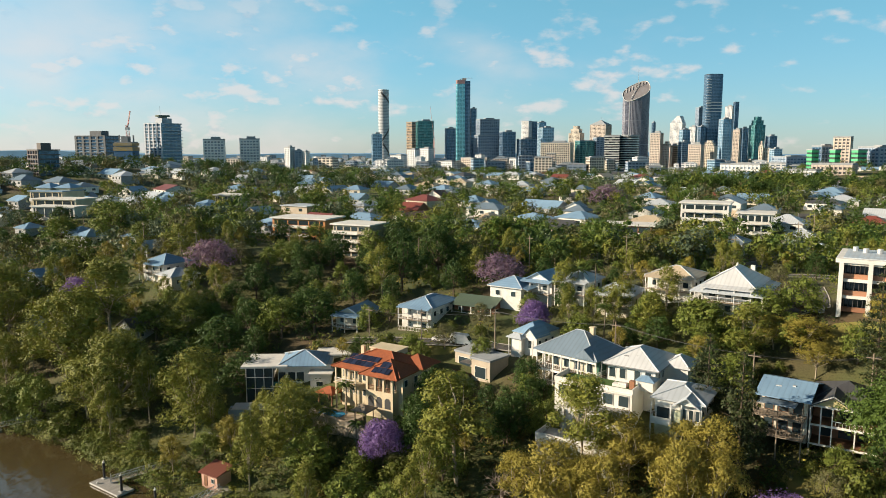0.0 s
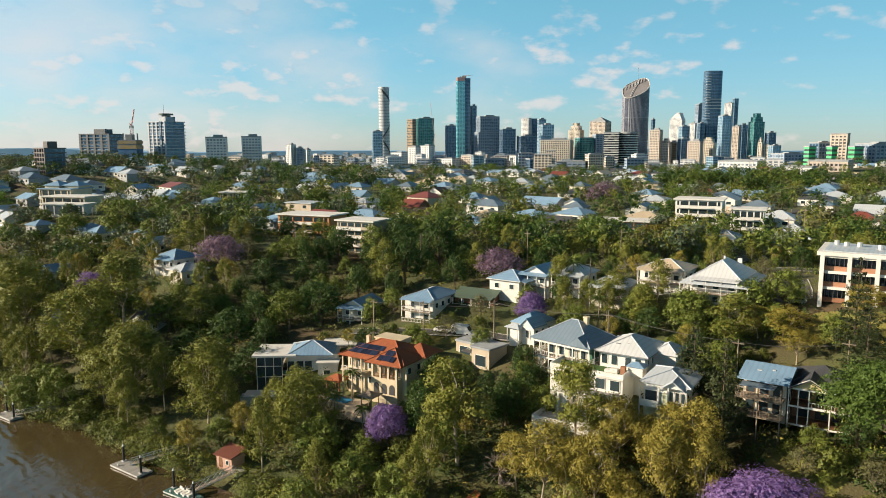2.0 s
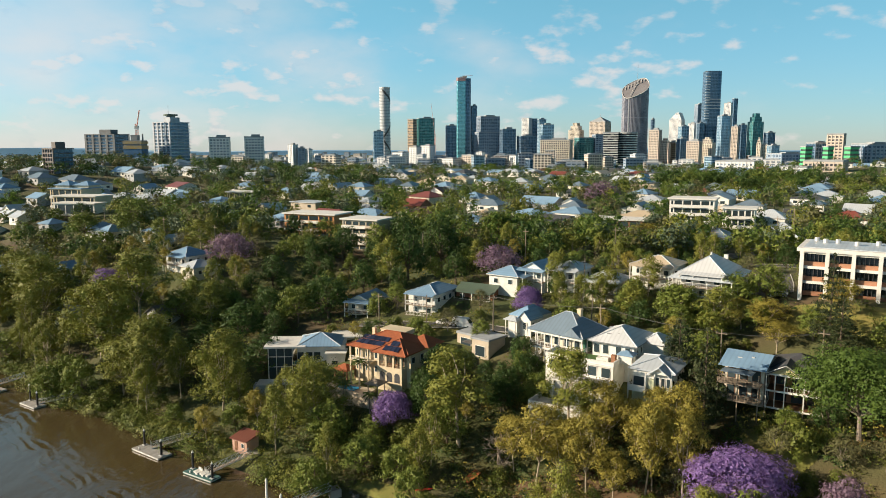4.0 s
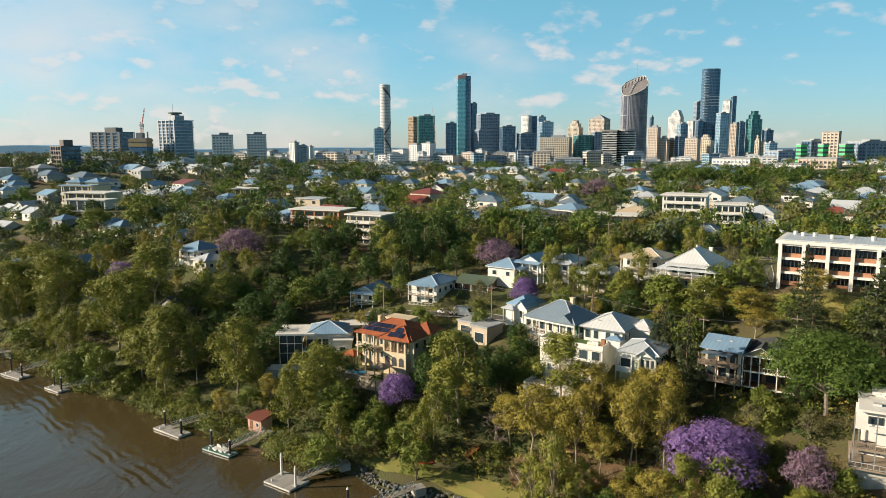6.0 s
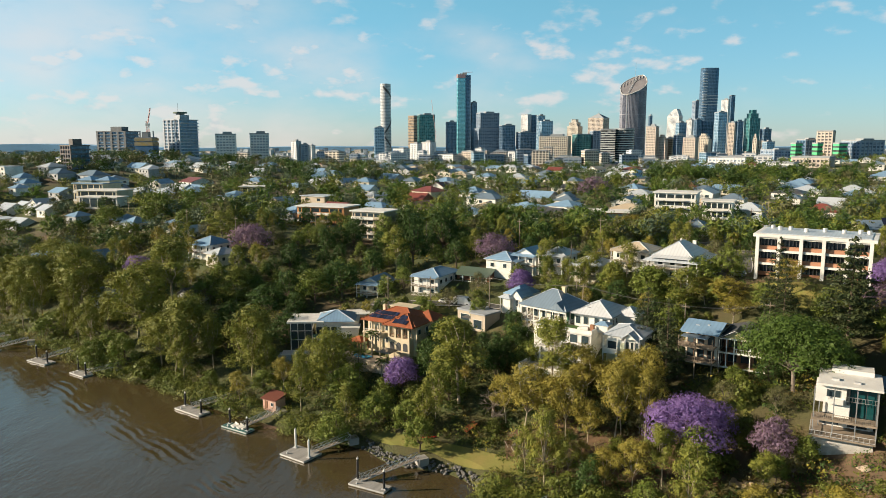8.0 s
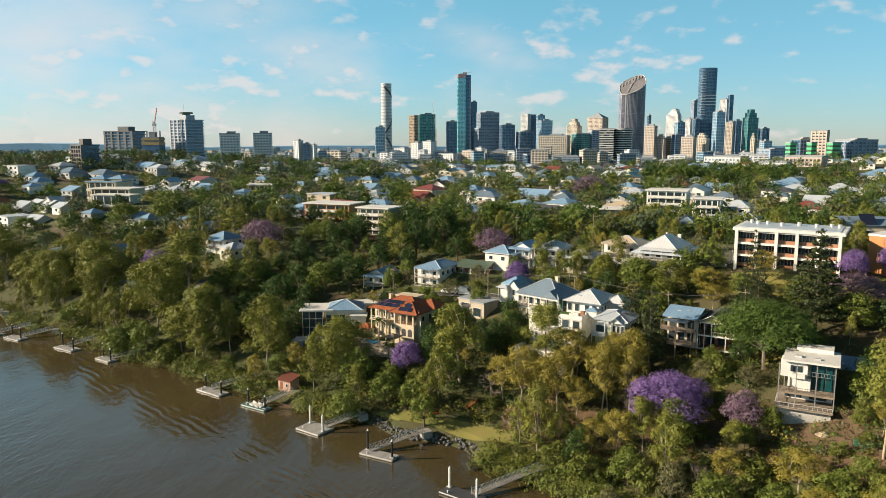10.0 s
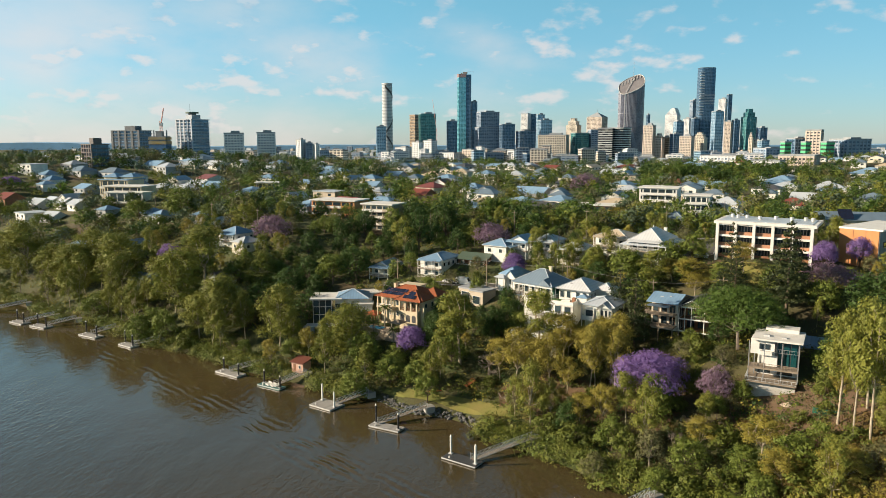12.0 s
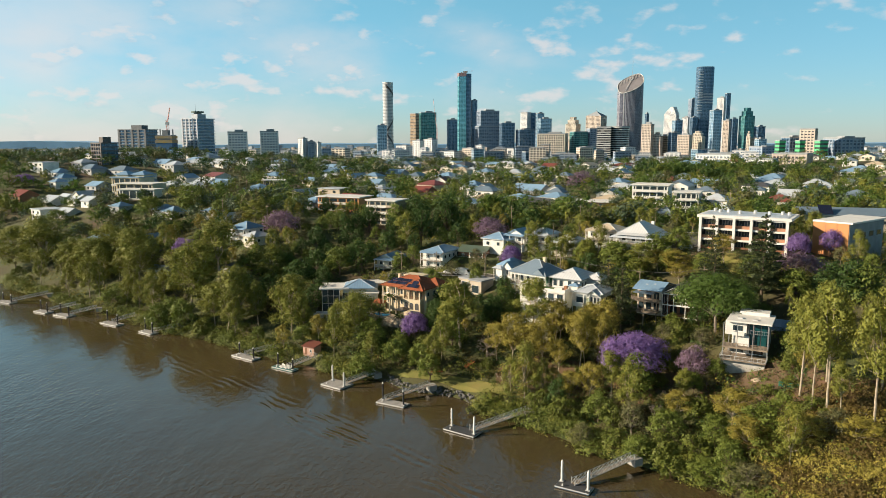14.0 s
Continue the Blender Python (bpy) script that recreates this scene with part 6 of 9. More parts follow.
def river_house():
    """White three-storey house on a rendered podium with glass corner and balconies."""
    z0 = 13.0
    t = thing("house", 69.2, 83.4, z0, -27, "white modern house on a podium with teal glass corner", "house", "houses above the river")
    part("podium", Shape().box(-0.4, -2.2, -4, 10.0, 11.0, 7.6), M_STAINED, t, "pale stained rendered podium wall")
    part("terrace", Shape().box(-0.4, -2.8, 3.6, 10.6, 12.0, 0.3), M_TIMBER, t)
    part("wall", Shape().box(0.4, 1.6, 3.9, 8.4, 7.6, 9.0), M_WHITE, t)
    part("white_bay", Shape().box(-2.6, -3.4, 9.4, 5.0, 3.8, 3.4).box(-0.6, -4.0, 6.8, 2.4, 2.6, 2.6).box(-1.8, -5.6, 9.4, 2.6, 0.8, 0.9), M_WHITE, t)
    part("glass_corner", Shape().box(2.6, -2.6, 7.0, 4.2, 3.6, 5.6), M_TEAL_GLASS, t, "teal reflective double-height corner glazing")
    mul = Shape()
    for k in range(4):
        mul.box(0.2 + 1.5 * k, -5.24, 7.0, 0.1, 0.1, 5.6)
    for k in range(3):
        mul.box(4.74, -5.1 + 1.6 * k, 7.0, 0.1, 0.1, 5.6)
    part("mullions", mul, M_DARKGREY, t)
    part("flat_roof", Shape().box(0.4, -1.0, 12.8, 10.4, 10.6, 0.4), M_WHITE, t)
    part("upper_roof", Shape().box(0.8, 3.8, 13.2, 7.0, 4.0, 0.8), M_WHITE, t)
    part("roof_light", Shape().box(-2.0, -3.0, 13.2, 1.2, 1.0, 0.35).box(1.6, -3.6, 13.2, 1.0, 0.8, 0.3), M_ALU, t)
    part("balcony", Shape().box(-0.2, -5.6, 6.4, 10.4, 3.4, 0.4), M_TIMBER, t)
    railing(t, (-5.3, -7.2), (5.0, -7.2), 6.8, 1.0, M_TIMBER, 0.3)
    railing(t, (-5.3, -7.2), (-5.3, -3.8), 6.8, 1.0, M_TIMBER, 0.3)
    railing(t, (-0.2, -5.4), (5.0, -5.4), 10.0, 1.0, M_METAL, 0.5)
    railing(t, (-5.6, -8.7), (4.8, -8.7), 3.9, 1.0, M_ALU, 0.8)
    railing(t, (-5.6, -8.7), (-5.6, -3.0), 3.9, 1.0, M_ALU, 0.8)
    posts(t, [(-5.2, -7.1), (-2.0, -7.1), (1.6, -7.1), (4.9, -7.1), (4.9, -5.3), (-4.4, -3.0)], 3.9, 12.8, 0.09, M_GREY)
    window(t, -2.2, -5.35, 10.6, 2.2, 1.3, 0, 2, M_DARKGREY)
    window(t, -2.6, -2.28, 4.2, 3.2, 2.2, 0, 2, M_DARKGREY)
    window(t, 2.0, -2.28, 4.2, 3.2, 2.2, 0, 2, M_DARKGREY)
    part("podium_door", Shape().box(-4.6, -7.74, 0.2, 0.8, 0.1, 2.2), M_DARKGREY, t)
    t.matrix_basis = t.matrix_basis @ Matrix.Diagonal((0.97, 0.97, 0.96, 1))
    keep_clear.append((69.2, 83.4, 9))
    keep_clear.append((63.6, 72.6, 3))
    g = cottage(83.5, 93.5, -30, 8, 7, 20.5, 1.6, M_BOARD_GREY, M_ROOF_BLUE, "low blue-roofed house behind the river house", "gable")
    cottage(80.5, 90.5, -30, 4, 3.6, 18.6, 0.8, M_BOARD_CREAM, M_ROOF_BLUE, "small blue-roofed outbuilding beside a path", "gable", sides="f", name="outbuilding")


def long_office():
    """Three-storey white-framed office block with brick spandrels and ribbon windows."""
    z0 = 33.8
    t = thing("office_building", 89.0, 141.0, z0, -30.5, "three-storey white-framed office block with brick spandrels", "building")
    w, d, H = 26.0, 16.0, 10.2
    part("core", Shape().box(0, 0.8, -3, w - 1, d - 2.2, H + 2.6), M_GLASS, t, "dark glazing behind the frame")
    for i in range(3):
        z = 3.35 * i
        part("floor_band", Shape().box(0, -d / 2 + 0.5, z + 3.05, w, 1.4, 0.55), M_WHITE, t)
        part("spandrel", Shape().box(0, -d / 2 + 0.8, z + 0.25, w - 0.6, 0.5, 0.95), M_BRICK if i < 1 else M_SPANDREL, t, "terracotta-coloured spandrel")
        part("end_wall", Shape().box(-w / 2 + 0.2, 0, z - 0.3, 0.6, d - 1.2, 3.9), M_WHITE, t)
        for k in range(30):
            part("mullion", Shape().box(-w / 2 + 1.1 + (w - 2.2) * k / 29, -d / 2 + 0.62, z + 1.2, 0.12, 0.25, 1.85), M_DARKGREY, t)
    for k in range(6):
        part("pier", Shape().box(-w / 2 + 0.4 + (w - 0.8) * k / 5, -d / 2 - 0.3, -3, 0.8, 1.0, H + 3), M_WHITE, t)
    part("roof_slab", Shape().box(0, 0, H, w + 1.4, d + 1.4, 0.8), M_WHITE, t)
    part("flat_roof", Shape().box(0, 0.2, H + 0.8, w - 1.0, d - 1.0, 0.12), M_ROOF_SILVER, t)
    for k, (x, y) in enumerate(((-9, 2.5), (-6.5, 3.0), (-2.5, 0.5), (1.5, 3.5), (6, 2), (9.5, 4), (11.5, 3.2), (-11, 4.6))):
        part("roof_vent", Shape().prism([(x + 0.55 * math.cos(a), y + 0.55 * math.sin(a)) for a in np.linspace(0, 6.283, 9)[:-1]], H + 0.9, H + 1.8), M_ALU, t)
    keep_clear.extend([(84, 144, 11), (98, 136, 11)])
    o = thing("hall_building", 117.9, 135.9, 31.0, -50, "orange-rendered hall with a broad white roof", "building")
    part("wall", Shape().box(0, 0, -3, 10.4, 24, 15.6), M_ORANGE, o)
    # this side's shade put in as a grey sheet over the orange
    part("side_wall", Shape().box(5.3, 0, -3, 0.2, 23.6, 15.4), M_GREY, o)
    part("roof", Shape().box(0.4, 0.4, 12.6, 11.6, 25.0, 0.5), M_WHITE, o)
    part("front_joint", Shape().box(-1.5, -12.03, 0, 0.12, 0.06, 12.5).box(1.8, -12.03, 0, 0.12, 0.06, 12.5), M_SPANDREL, o)
    for k in range(4):
        window(o, 5.45, -8 + 5.5 * k, 8.0, 3.0, 1.6, 90, 2, M_DARKGREY)
    keep_clear.extend([(114, 132, 8), (122, 139, 9)])
    r = thing("hall_building", 157, 206, 29.5, -12, "long low hall with a blue-grey sheet roof", "building")
    part("wall", Shape().box(0, 0, -3, 44, 16, 12), M_BEIGE, r)
    part("roof", Shape().gable(0, 0, 9, 44, 16, 2.2, 0.8, "x"), M_ROOF_GREY, r)
    part("solar_tilt", Shape().add([(-16, -9, 9.4), (-11, -9, 9.4), (-11, -4, 12.6), (-16, -4, 12.6)], [(0, 1, 2, 3)]), M_SOLAR, r)
    window_row(r, 44, 16, 5.5, 1.5, "fl", 5.0, 2.4)
    keep_clear.append((157, 206, 22))


def flats(x, y, turn, w, d, base, top, wall, label, storeys=3, roof=None, hips=()):
    """Flat-roofed flats with banded balconies and window strips."""
    t = thing("apartment_building", x, y, base, turn, label, "building")
    H = top - base
    s = H / storeys
    part("body", Shape().box(0, 0, -4, w, d, H + 4), wall, t)
    for i in range(storeys):
        part("window_strip", Shape().box(0, -d / 2 - 0.04, i * s + 1.1, w * 0.92, 0.12, s - 1.7), M_GLASS, t)
        part("window_strip", Shape().box(-w / 2 - 0.04, 0, i * s + 1.1, 0.12, d * 0.7, s - 1.7), M_GLASS, t)
        part("balcony", Shape().box(-w * 0.12, -d / 2 - 0.7, i * s - 0.1, w * 0.7, 1.4, 0.2).box(-w * 0.12, -d / 2 - 1.35, i * s + 0.1, w * 0.7, 0.1, 0.9), M_WHITE, t)
        for k in range(5):
            part("pier", Shape().box(-w / 2 + w * (k + 0.5) / 5, -d / 2 - 0.1, i * s + 1.0, 0.5, 0.2, s - 1.5), wall, t)
    part("roof", Shape().box(0, 0, H, w + 1.6, d + 1.6, 0.5), roof or M_WHITE, t)
    for hx, hy, hw, hd, rise in hips:
        part("roof_wall", Shape().box(hx, hy, H + 0.5, hw, hd, 1.2), wall, t)
        part("hip_roof", Shape().hip(hx, hy, H + 1.7, hw, hd, rise, 0.8), M_ROOF_BLUE, t, "blue-grey hipped sheet roof")
    keep_clear.append((x, y, 0.6 * max(w, d)))
    far = math.hypot(x, y + 45)
    for k in (10, 18, 26):
        open_gardens.append((x - x / far * k, y - (y + 45) / far * k, 0.4 * w))


queenslander()
white_house()
white_gable_cottage()
yellow_house()
stilt_house()
screened_house()
villa()
glass_house()
modern_boxes()
river_house()
long_office()
cottage(-29.5, 184.5, -20, 7.5, 10, 23.4, 1.8, M_BOARD_CREAM, M_ROOF_BLUE, "cream two-storey cottage with blue-grey gabled roof", "gable", "y", 2, veranda=2.4)
cottage(-10.0, 178.5, -27, 8.6, 13, 27.2, 1.9, M_BOARD_WHITE, M_ROOF_BLUE, "white two-storey house with blue-grey hipped roof", "hip", "x", 2, veranda=2.0)
cottage(3.2, 180.5, -28, 11.2, 8, 26.9, 1.6, M_BRICK, M_ROOF_GREEN, "brick two-storey house with dull green gabled roof", "gable", "x", 2, veranda=1.6)
skirt = cottage(58.4, 153.4, -32, 9.8, 14.4, 37.5, 3.6, M_BOARD_WHITE, M_ROOF_WHITE, "white pyramid-roofed house with wide verandas", "hip", "x", 2, veranda=2.4)
zs = 37.5 - float(height(58.4, 153.4))
part("veranda_skirt", Shape().add([(a * x, b * y, zs + z) for z0, z1 in ((-1.0, 0.1), (-1.12, -0.02)) for x, y, z in ((7.4, 10.2, z0), (5.0, 7.4, z1)) for a, b in ((-1, -1), (1, -1), (1, 1), (-1, 1))],
                                  [(i, (i + 1) % 4, 4 + (i + 1) % 4, 4 + i) for i in range(4)] + [(8 + (i + 1) % 4, 8 + i, 12 + i, 12 + (i + 1) % 4) for i in range(4)] + [((i + 1) % 4, i, 8 + i, 8 + (i + 1) % 4) for i in range(4)]), M_ROOF_SILVER, skirt, "pale sheet skirt over the verandas")
posts(skirt, [(7.1, -9.9 + 3.3 * k) for k in range(7)] + [(-7.1, -9.9 + 3.3 * k) for k in range(7)], zs - 6, zs - 1.0)
railing(skirt, (7.1, -9.9), (7.1, 9.9), zs - 3.4)
railing(skirt, (-7.1, -9.9), (-7.1, 9.9), zs - 3.4)
part("finial", Shape().bar((0, 0, zs + 3.5), (0, 0, zs + 4.3), 0.3, 0.2, 8), M_WHITE, skirt)
part("chimney", Shape().box(2.2, 5.4, zs, 0.9, 0.9, 3.2), M_WHITE, skirt)
cottage(50.5, 170.5, -34, 11, 10, 36.2, 2.2, M_BOARD_WHITE, M_ROOF_CREAM, "white house with cream hipped sheet roof", "hip", veranda=1.8)
flats(-38.5, 251, -24, 15, 12, 28, 39.8, M_BEIGE, "cream four-storey flats with white balcony bands", 4)
flats(-64, 282, -20, 24, 14, 29, 39.0, M_ORANGE, "orange rendered flats with a flat white roof", 3)
flats(63, 284, -20, 24, 12, 29.5, 36.6, M_BRICK, "low brick flats with flat white roof", 2)
flats(96, 292, -24, 18, 14, 31.5, 44.6, M_WHITE, "white four-storey apartment block with balconies", 4)
flats(110, 277, -24, 12, 12, 30.5, 41.8, M_WHITE, "white three-storey apartment wing with dark windows", 3)
flats(-205, 357, -12, 26, 14, 33, 41, M_CREAM, "cream flat-roofed school block", 2)
flats(-218, 374, -12, 20, 16, 34, 44, M_CREAM, "cream two-storey block with terraces", 2, M_ROOF_BLUE, ((-6, 2, 9, 10, 2.4), (5, 3, 9, 9, 2.4)))
flats(-197, 338, -12, 24, 8, 32.5, 38.6, M_WHITE, "long white covered deck building", 1)
flats(-122, 365, -5, 14, 8, 37, 42.6, M_BEIGE, "small open hall with thin white roof", 1)

# ---- houses farther up the hill ----
cottage(-99.2, 228.1, -29, 10.3, 10.3, 29.5, 2.8, M_BOARD_WHITE, M_ROOF_BLUE, "white weatherboard house with blue-grey hipped roof", "hip", "x", 1, veranda=1.8)
cottage(-91.7, 218.4, -38, 8.0, 9.0, 27.0, 2.2, M_BOARD_CREAM, M_ROOF_SILVER, "cream weatherboard house with silver hipped roof", "hip", "y", 1)
cottage(-191.3, 270.6, 62, 8.7, 9.0, 17.5, 2.4, M_BOARD_GREY, M_ROOF_BLUE, "grey weatherboard house with blue-grey hipped roof", "hip", "y", 1)
cottage(-152.2, 248.1, -32, 8.0, 9.0, 21.6, 2.2, M_BOARD_WHITE, M_ROOF_BLUE, "white weatherboard house with blue-grey gabled roof", "gable", "y", 1, veranda=1.8)
cottage(-165.9, 299.5, 59, 10.8, 10.8, 30.6, 2.9, M_BOARD_WHITE, M_ROOF_BLUE, "white weatherboard house with blue-grey hipped roof", "hip", "x", 1, light=True)
cottage(-158.3, 293.1, -33, 10.6, 10.6, 30.0, 2.9, M_BOARD_WHITE, M_ROOF_BLUE, "white weatherboard house with blue-grey hipped roof", "hip", "x", 1)
cottage(-266.6, 381.4, -39, 11.9, 11.9, 29.4, 3.2, M_BOARD_WHITE, M_ROOF_SILVER, "white weatherboard house with silver gabled roof", "gable", "x", 1, light=True)
cottage(-244.8, 357.3, -38, 11.2, 11.2, 31.0, 3.0, M_BOARD_WHITE, M_ROOF_SILVER, "white weatherboard house with silver gabled roof", "gable", "x", 1, light=True)
cottage(-228.7, 341.1, -34, 9.4, 9.4, 31.7, 2.5, M_BOARD_WHITE, M_ROOF_SILVER, "white weatherboard house with silver gabled roof", "gable", "x", 1, light=True)
cottage(-293.4, 419.3, -34, 9.7, 9.7, 38.3, 2.6, M_BOARD_WHITE, M_ROOF_BLUE, "white weatherboard house with blue-grey hipped roof", "hip", "x", 1, light=True)
cottage(-199.8, 318.1, -30, 8.8, 9.0, 30.6, 2.4, M_BOARD_GREY, M_ROOF_BLUE, "grey weatherboard house with blue-grey hipped roof", "hip", "y", 1, light=True)
cottage(-131.9, 279.2, -27, 8.0, 9.0, 31.7, 2.2, M_BOARD_CREAM, M_ROOF_BLUE, "cream weatherboard house with blue-grey hipped roof", "hip", "y", 1)
cottage(-115.9, 254.4, -31, 8.0, 9.0, 31.0, 2.2, M_BOARD_GREY, M_ROOF_SILVER, "grey weatherboard house with silver gabled roof", "gable", "y", 1)
cottage(-130.3, 207.8, 60, 8.0, 9.0, 13.4, 2.2, M_BOARD_GREY, M_ROOF_GREY, "grey weatherboard house with grey gabled roof", "gable", "y", 1)
cottage(-92.7, 193.6, -39, 9.0, 9.0, 16.8, 2.4, M_BOARD_GREY, M_ROOF_DARK, "grey weatherboard house with charcoal gabled roof", "gable", "y", 1)
cottage(-301.0, 440.4, -27, 11.9, 11.9, 40.2, 3.2, M_BOARD_WHITE, M_ROOF_BLUE, "white weatherboard house with blue-grey hipped roof", "hip", "x", 1, light=True)
cottage(-189.4, 428.2, -39, 18.2, 13.0, 36.9, 3.5, M_BOARD_WHITE, M_ROOF_SILVER, "white weatherboard house with silver gabled roof", "gable", "x", 1, light=True)
cottage(-175.4, 420.6, -28, 14.7, 13.0, 36.7, 3.5, M_BOARD_WHITE, M_ROOF_BLUE, "white weatherboard house with blue-grey gabled roof", "gable", "x", 1, light=True)
cottage(-99.3, 337.3, 53, 10.6, 10.6, 36.0, 2.9, M_BOARD_CREAM, M_ROOF_SILVER, "cream weatherboard house with silver gabled roof", "gable", "x", 1, light=True)
cottage(-80.8, 347.4, -29, 16.4, 13.0, 38.7, 0.0, M_BEIGE, M_ROOF_SILVER, "beige rendered house with silver flat roof", "flat", "x", 2, light=True)
cottage(11.7, 180.7, 57, 8.5, 9.0, 31.5, 2.3, M_BOARD_WHITE, M_ROOF_BLUE, "white weatherboard house with blue-grey hipped roof", "hip", "y", 1, veranda=1.8)
cottage(20.2, 181.5, -35, 8.0, 9.0, 33.0, 2.2, M_BOARD_WHITE, M_ROOF_BLUE, "white weatherboard house with blue-grey gabled roof", "gable", "y", 1, veranda=1.8)
cottage(28.1, 176.9, -33, 8.0, 9.0, 33.8, 2.2, M_BOARD_WHITE, M_ROOF_SILVER, "white weatherboard house with silver hipped roof", "hip", "y", 1, veranda=1.8)
cottage(36.5, 168.3, -27, 8.7, 9.0, 32.4, 2.4, M_BOARD_CREAM, M_ROOF_SILVER, "cream weatherboard house with silver hipped roof", "hip", "y", 1, veranda=1.8)
cottage(91.8, 248.6, -36, 9.1, 9.1, 34.4, 2.5, M_BOARD_CREAM, M_ROOF_GREY, "cream weatherboard house with grey hipped roof", "hip", "x", 1, veranda=1.8)
cottage(133.3, 302.9, -36, 14.5, 13.0, 35.7, 3.5, M_BOARD_WHITE, M_ROOF_SILVER, "white weatherboard house with silver hipped roof", "hip", "x", 1, light=True)
cottage(124.0, 268.6, -31, 11.9, 11.9, 33.8, 3.2, M_BOARD_WHITE, M_ROOF_SILVER, "white weatherboard house with silver hipped roof", "hip", "x", 1)
cottage(114.8, 236.4, -37, 9.7, 9.7, 33.3, 2.6, M_BOARD_WHITE, M_ROOF_SILVER, "white weatherboard house with silver hipped roof", "hip", "x", 1)
cottage(40.1, 381.0, -39, 22.3, 13.0, 35.7, 3.5, M_BOARD_GREY, M_ROOF_BLUE, "grey weatherboard house with blue-grey gabled roof", "gable", "x", 1, light=True)
cottage(54.0, 354.1, -31, 11.1, 11.1, 36.0, 3.0, M_BOARD_WHITE, M_ROOF_GREY, "white weatherboard house with grey hipped roof", "hip", "x", 1, light=True)
cottage(54.6, 365.5, -27, 8.0, 9.0, 37.2, 2.2, M_BOARD_WHITE, M_ROOF_SILVER, "white weatherboard house with silver gabled roof", "gable", "y", 1, light=True)
cottage(11.4, 389.8, 60, 9.1, 9.1, 36.4, 2.5, M_BOARD_WHITE, M_ROOF_SILVER, "white weatherboard house with silver gabled roof", "gable", "x", 1, light=True)
cottage(3.3, 407.3, -32, 14.2, 13.0, 36.6, 3.5, M_BOARD_WHITE, M_ROOF_BLUE, "white weatherboard house with blue-grey hipped roof", "hip", "x", 1, light=True)
cottage(59.8, 542.3, -28, 16.5, 13.0, 38.3, 3.5, M_BOARD_CREAM, M_ROOF_GREY, "cream weatherboard house with grey hipped roof", "hip", "x", 1, light=True)
cottage(75.5, 482.8, -34, 11.1, 11.1, 39.5, 3.0, M_BOARD_CREAM, M_ROOF_GREY, "cream weatherboard house with grey hipped roof", "hip", "x", 1, light=True)
cottage(138.1, 452.9, -38, 12.2, 12.2, 38.8, 3.3, M_BOARD_WHITE, M_ROOF_SILVER, "white weatherboard house with silver gabled roof", "gable", "x", 1, light=True)
cottage(145.2, 439.5, -31, 13.6, 13.0, 38.2, 3.5, M_BOARD_WHITE, M_ROOF_RED, "white weatherboard house with red hipped roof", "hip", "x", 1, light=True)
cottage(119.6, 476.7, -28, 14.6, 13.0, 41.6, 0.0, M_BEIGE, M_ROOF_DARK, "beige rendered house with charcoal flat roof", "flat", "x", 2, light=True)
cottage(-51.4, 352.1, -34, 11.1, 11.1, 33.9, 3.0, M_BOARD_WHITE, M_ROOF_SILVER, "white weatherboard house with silver gabled roof", "gable", "x", 1, light=True)
cottage(-18.3, 434.8, 56, 10.1, 10.1, 38.5, 2.7, M_BOARD_WHITE, M_ROOF_RED, "white weatherboard house with red gabled roof", "gable", "x", 1, light=True)
cottage(-28.5, 370.1, -29, 11.6, 11.6, 35.5, 3.1, M_BRICK, M_ROOF_RED, "red brick house with red gabled roof", "gable", "x", 1, light=True)
cottage(19.4, 471.9, -37, 10.9, 10.9, 38.9, 2.9, M_BOARD_WHITE, M_ROOF_SILVER, "white weatherboard house with silver hipped roof", "hip", "x", 1, light=True)
cottage(-60.8, 523.1, -35, 16.0, 13.0, 39.2, 3.5, M_BOARD_GREY, M_ROOF_BLUE, "grey weatherboard house with blue-grey gabled roof", "gable", "x", 1, light=True)
cottage(41.3, 684.4, -32, 20.6, 13.0, 41.2, 3.5, M_BOARD_WHITE, M_ROOF_SILVER, "white weatherboard house with silver hipped roof", "hip", "x", 1, light=True)
cottage(-123.4, 551.7, -36, 16.8, 13.0, 42.4, 3.5, M_BOARD_WHITE, M_ROOF_BLUE, "white weatherboard house with blue-grey gabled roof", "gable", "x", 1, light=True)
cottage(-105.2, 464.3, -28, 14.3, 13.0, 38.0, 3.5, M_BOARD_GREY, M_ROOF_SILVER, "grey weatherboard house with silver gabled roof", "gable", "x", 1, light=True)
cottage(-65.9, 421.9, -27, 11.4, 11.4, 37.1, 3.1, M_BOARD_WHITE, M_ROOF_BLUE, "white weatherboard house with blue-grey gabled roof", "gable", "x", 1, light=True)
cottage(-162.2, 518.8, -31, 11.9, 11.9, 44.0, 3.2, M_BOARD_WHITE, M_ROOF_SILVER, "white weatherboard house with silver gabled roof", "gable", "x", 1, light=True)
cottage(-208.9, 521.3, -32, 15.9, 13.0, 47.9, 3.5, M_BOARD_WHITE, M_ROOF_SILVER, "white weatherboard house with silver gabled roof", "gable", "x", 1, light=True)
cottage(-253.0, 507.1, -29, 17.4, 13.0, 48.4, 3.5, M_BOARD_CREAM, M_ROOF_BLUE, "cream weatherboard house with blue-grey gabled roof", "gable", "x", 1, light=True)
cottage(-267.8, 465.2, -33, 21.5, 13.0, 44.5, 3.5, M_BOARD_GREY, M_ROOF_GREY, "grey weatherboard house with grey hipped roof", "hip", "x", 1, light=True)
cottage(-292.9, 467.0, -35, 19.7, 13.0, 45.7, 3.5, M_BOARD_GREY, M_ROOF_GREY, "grey weatherboard house with grey hipped roof", "hip", "x", 1, light=True)
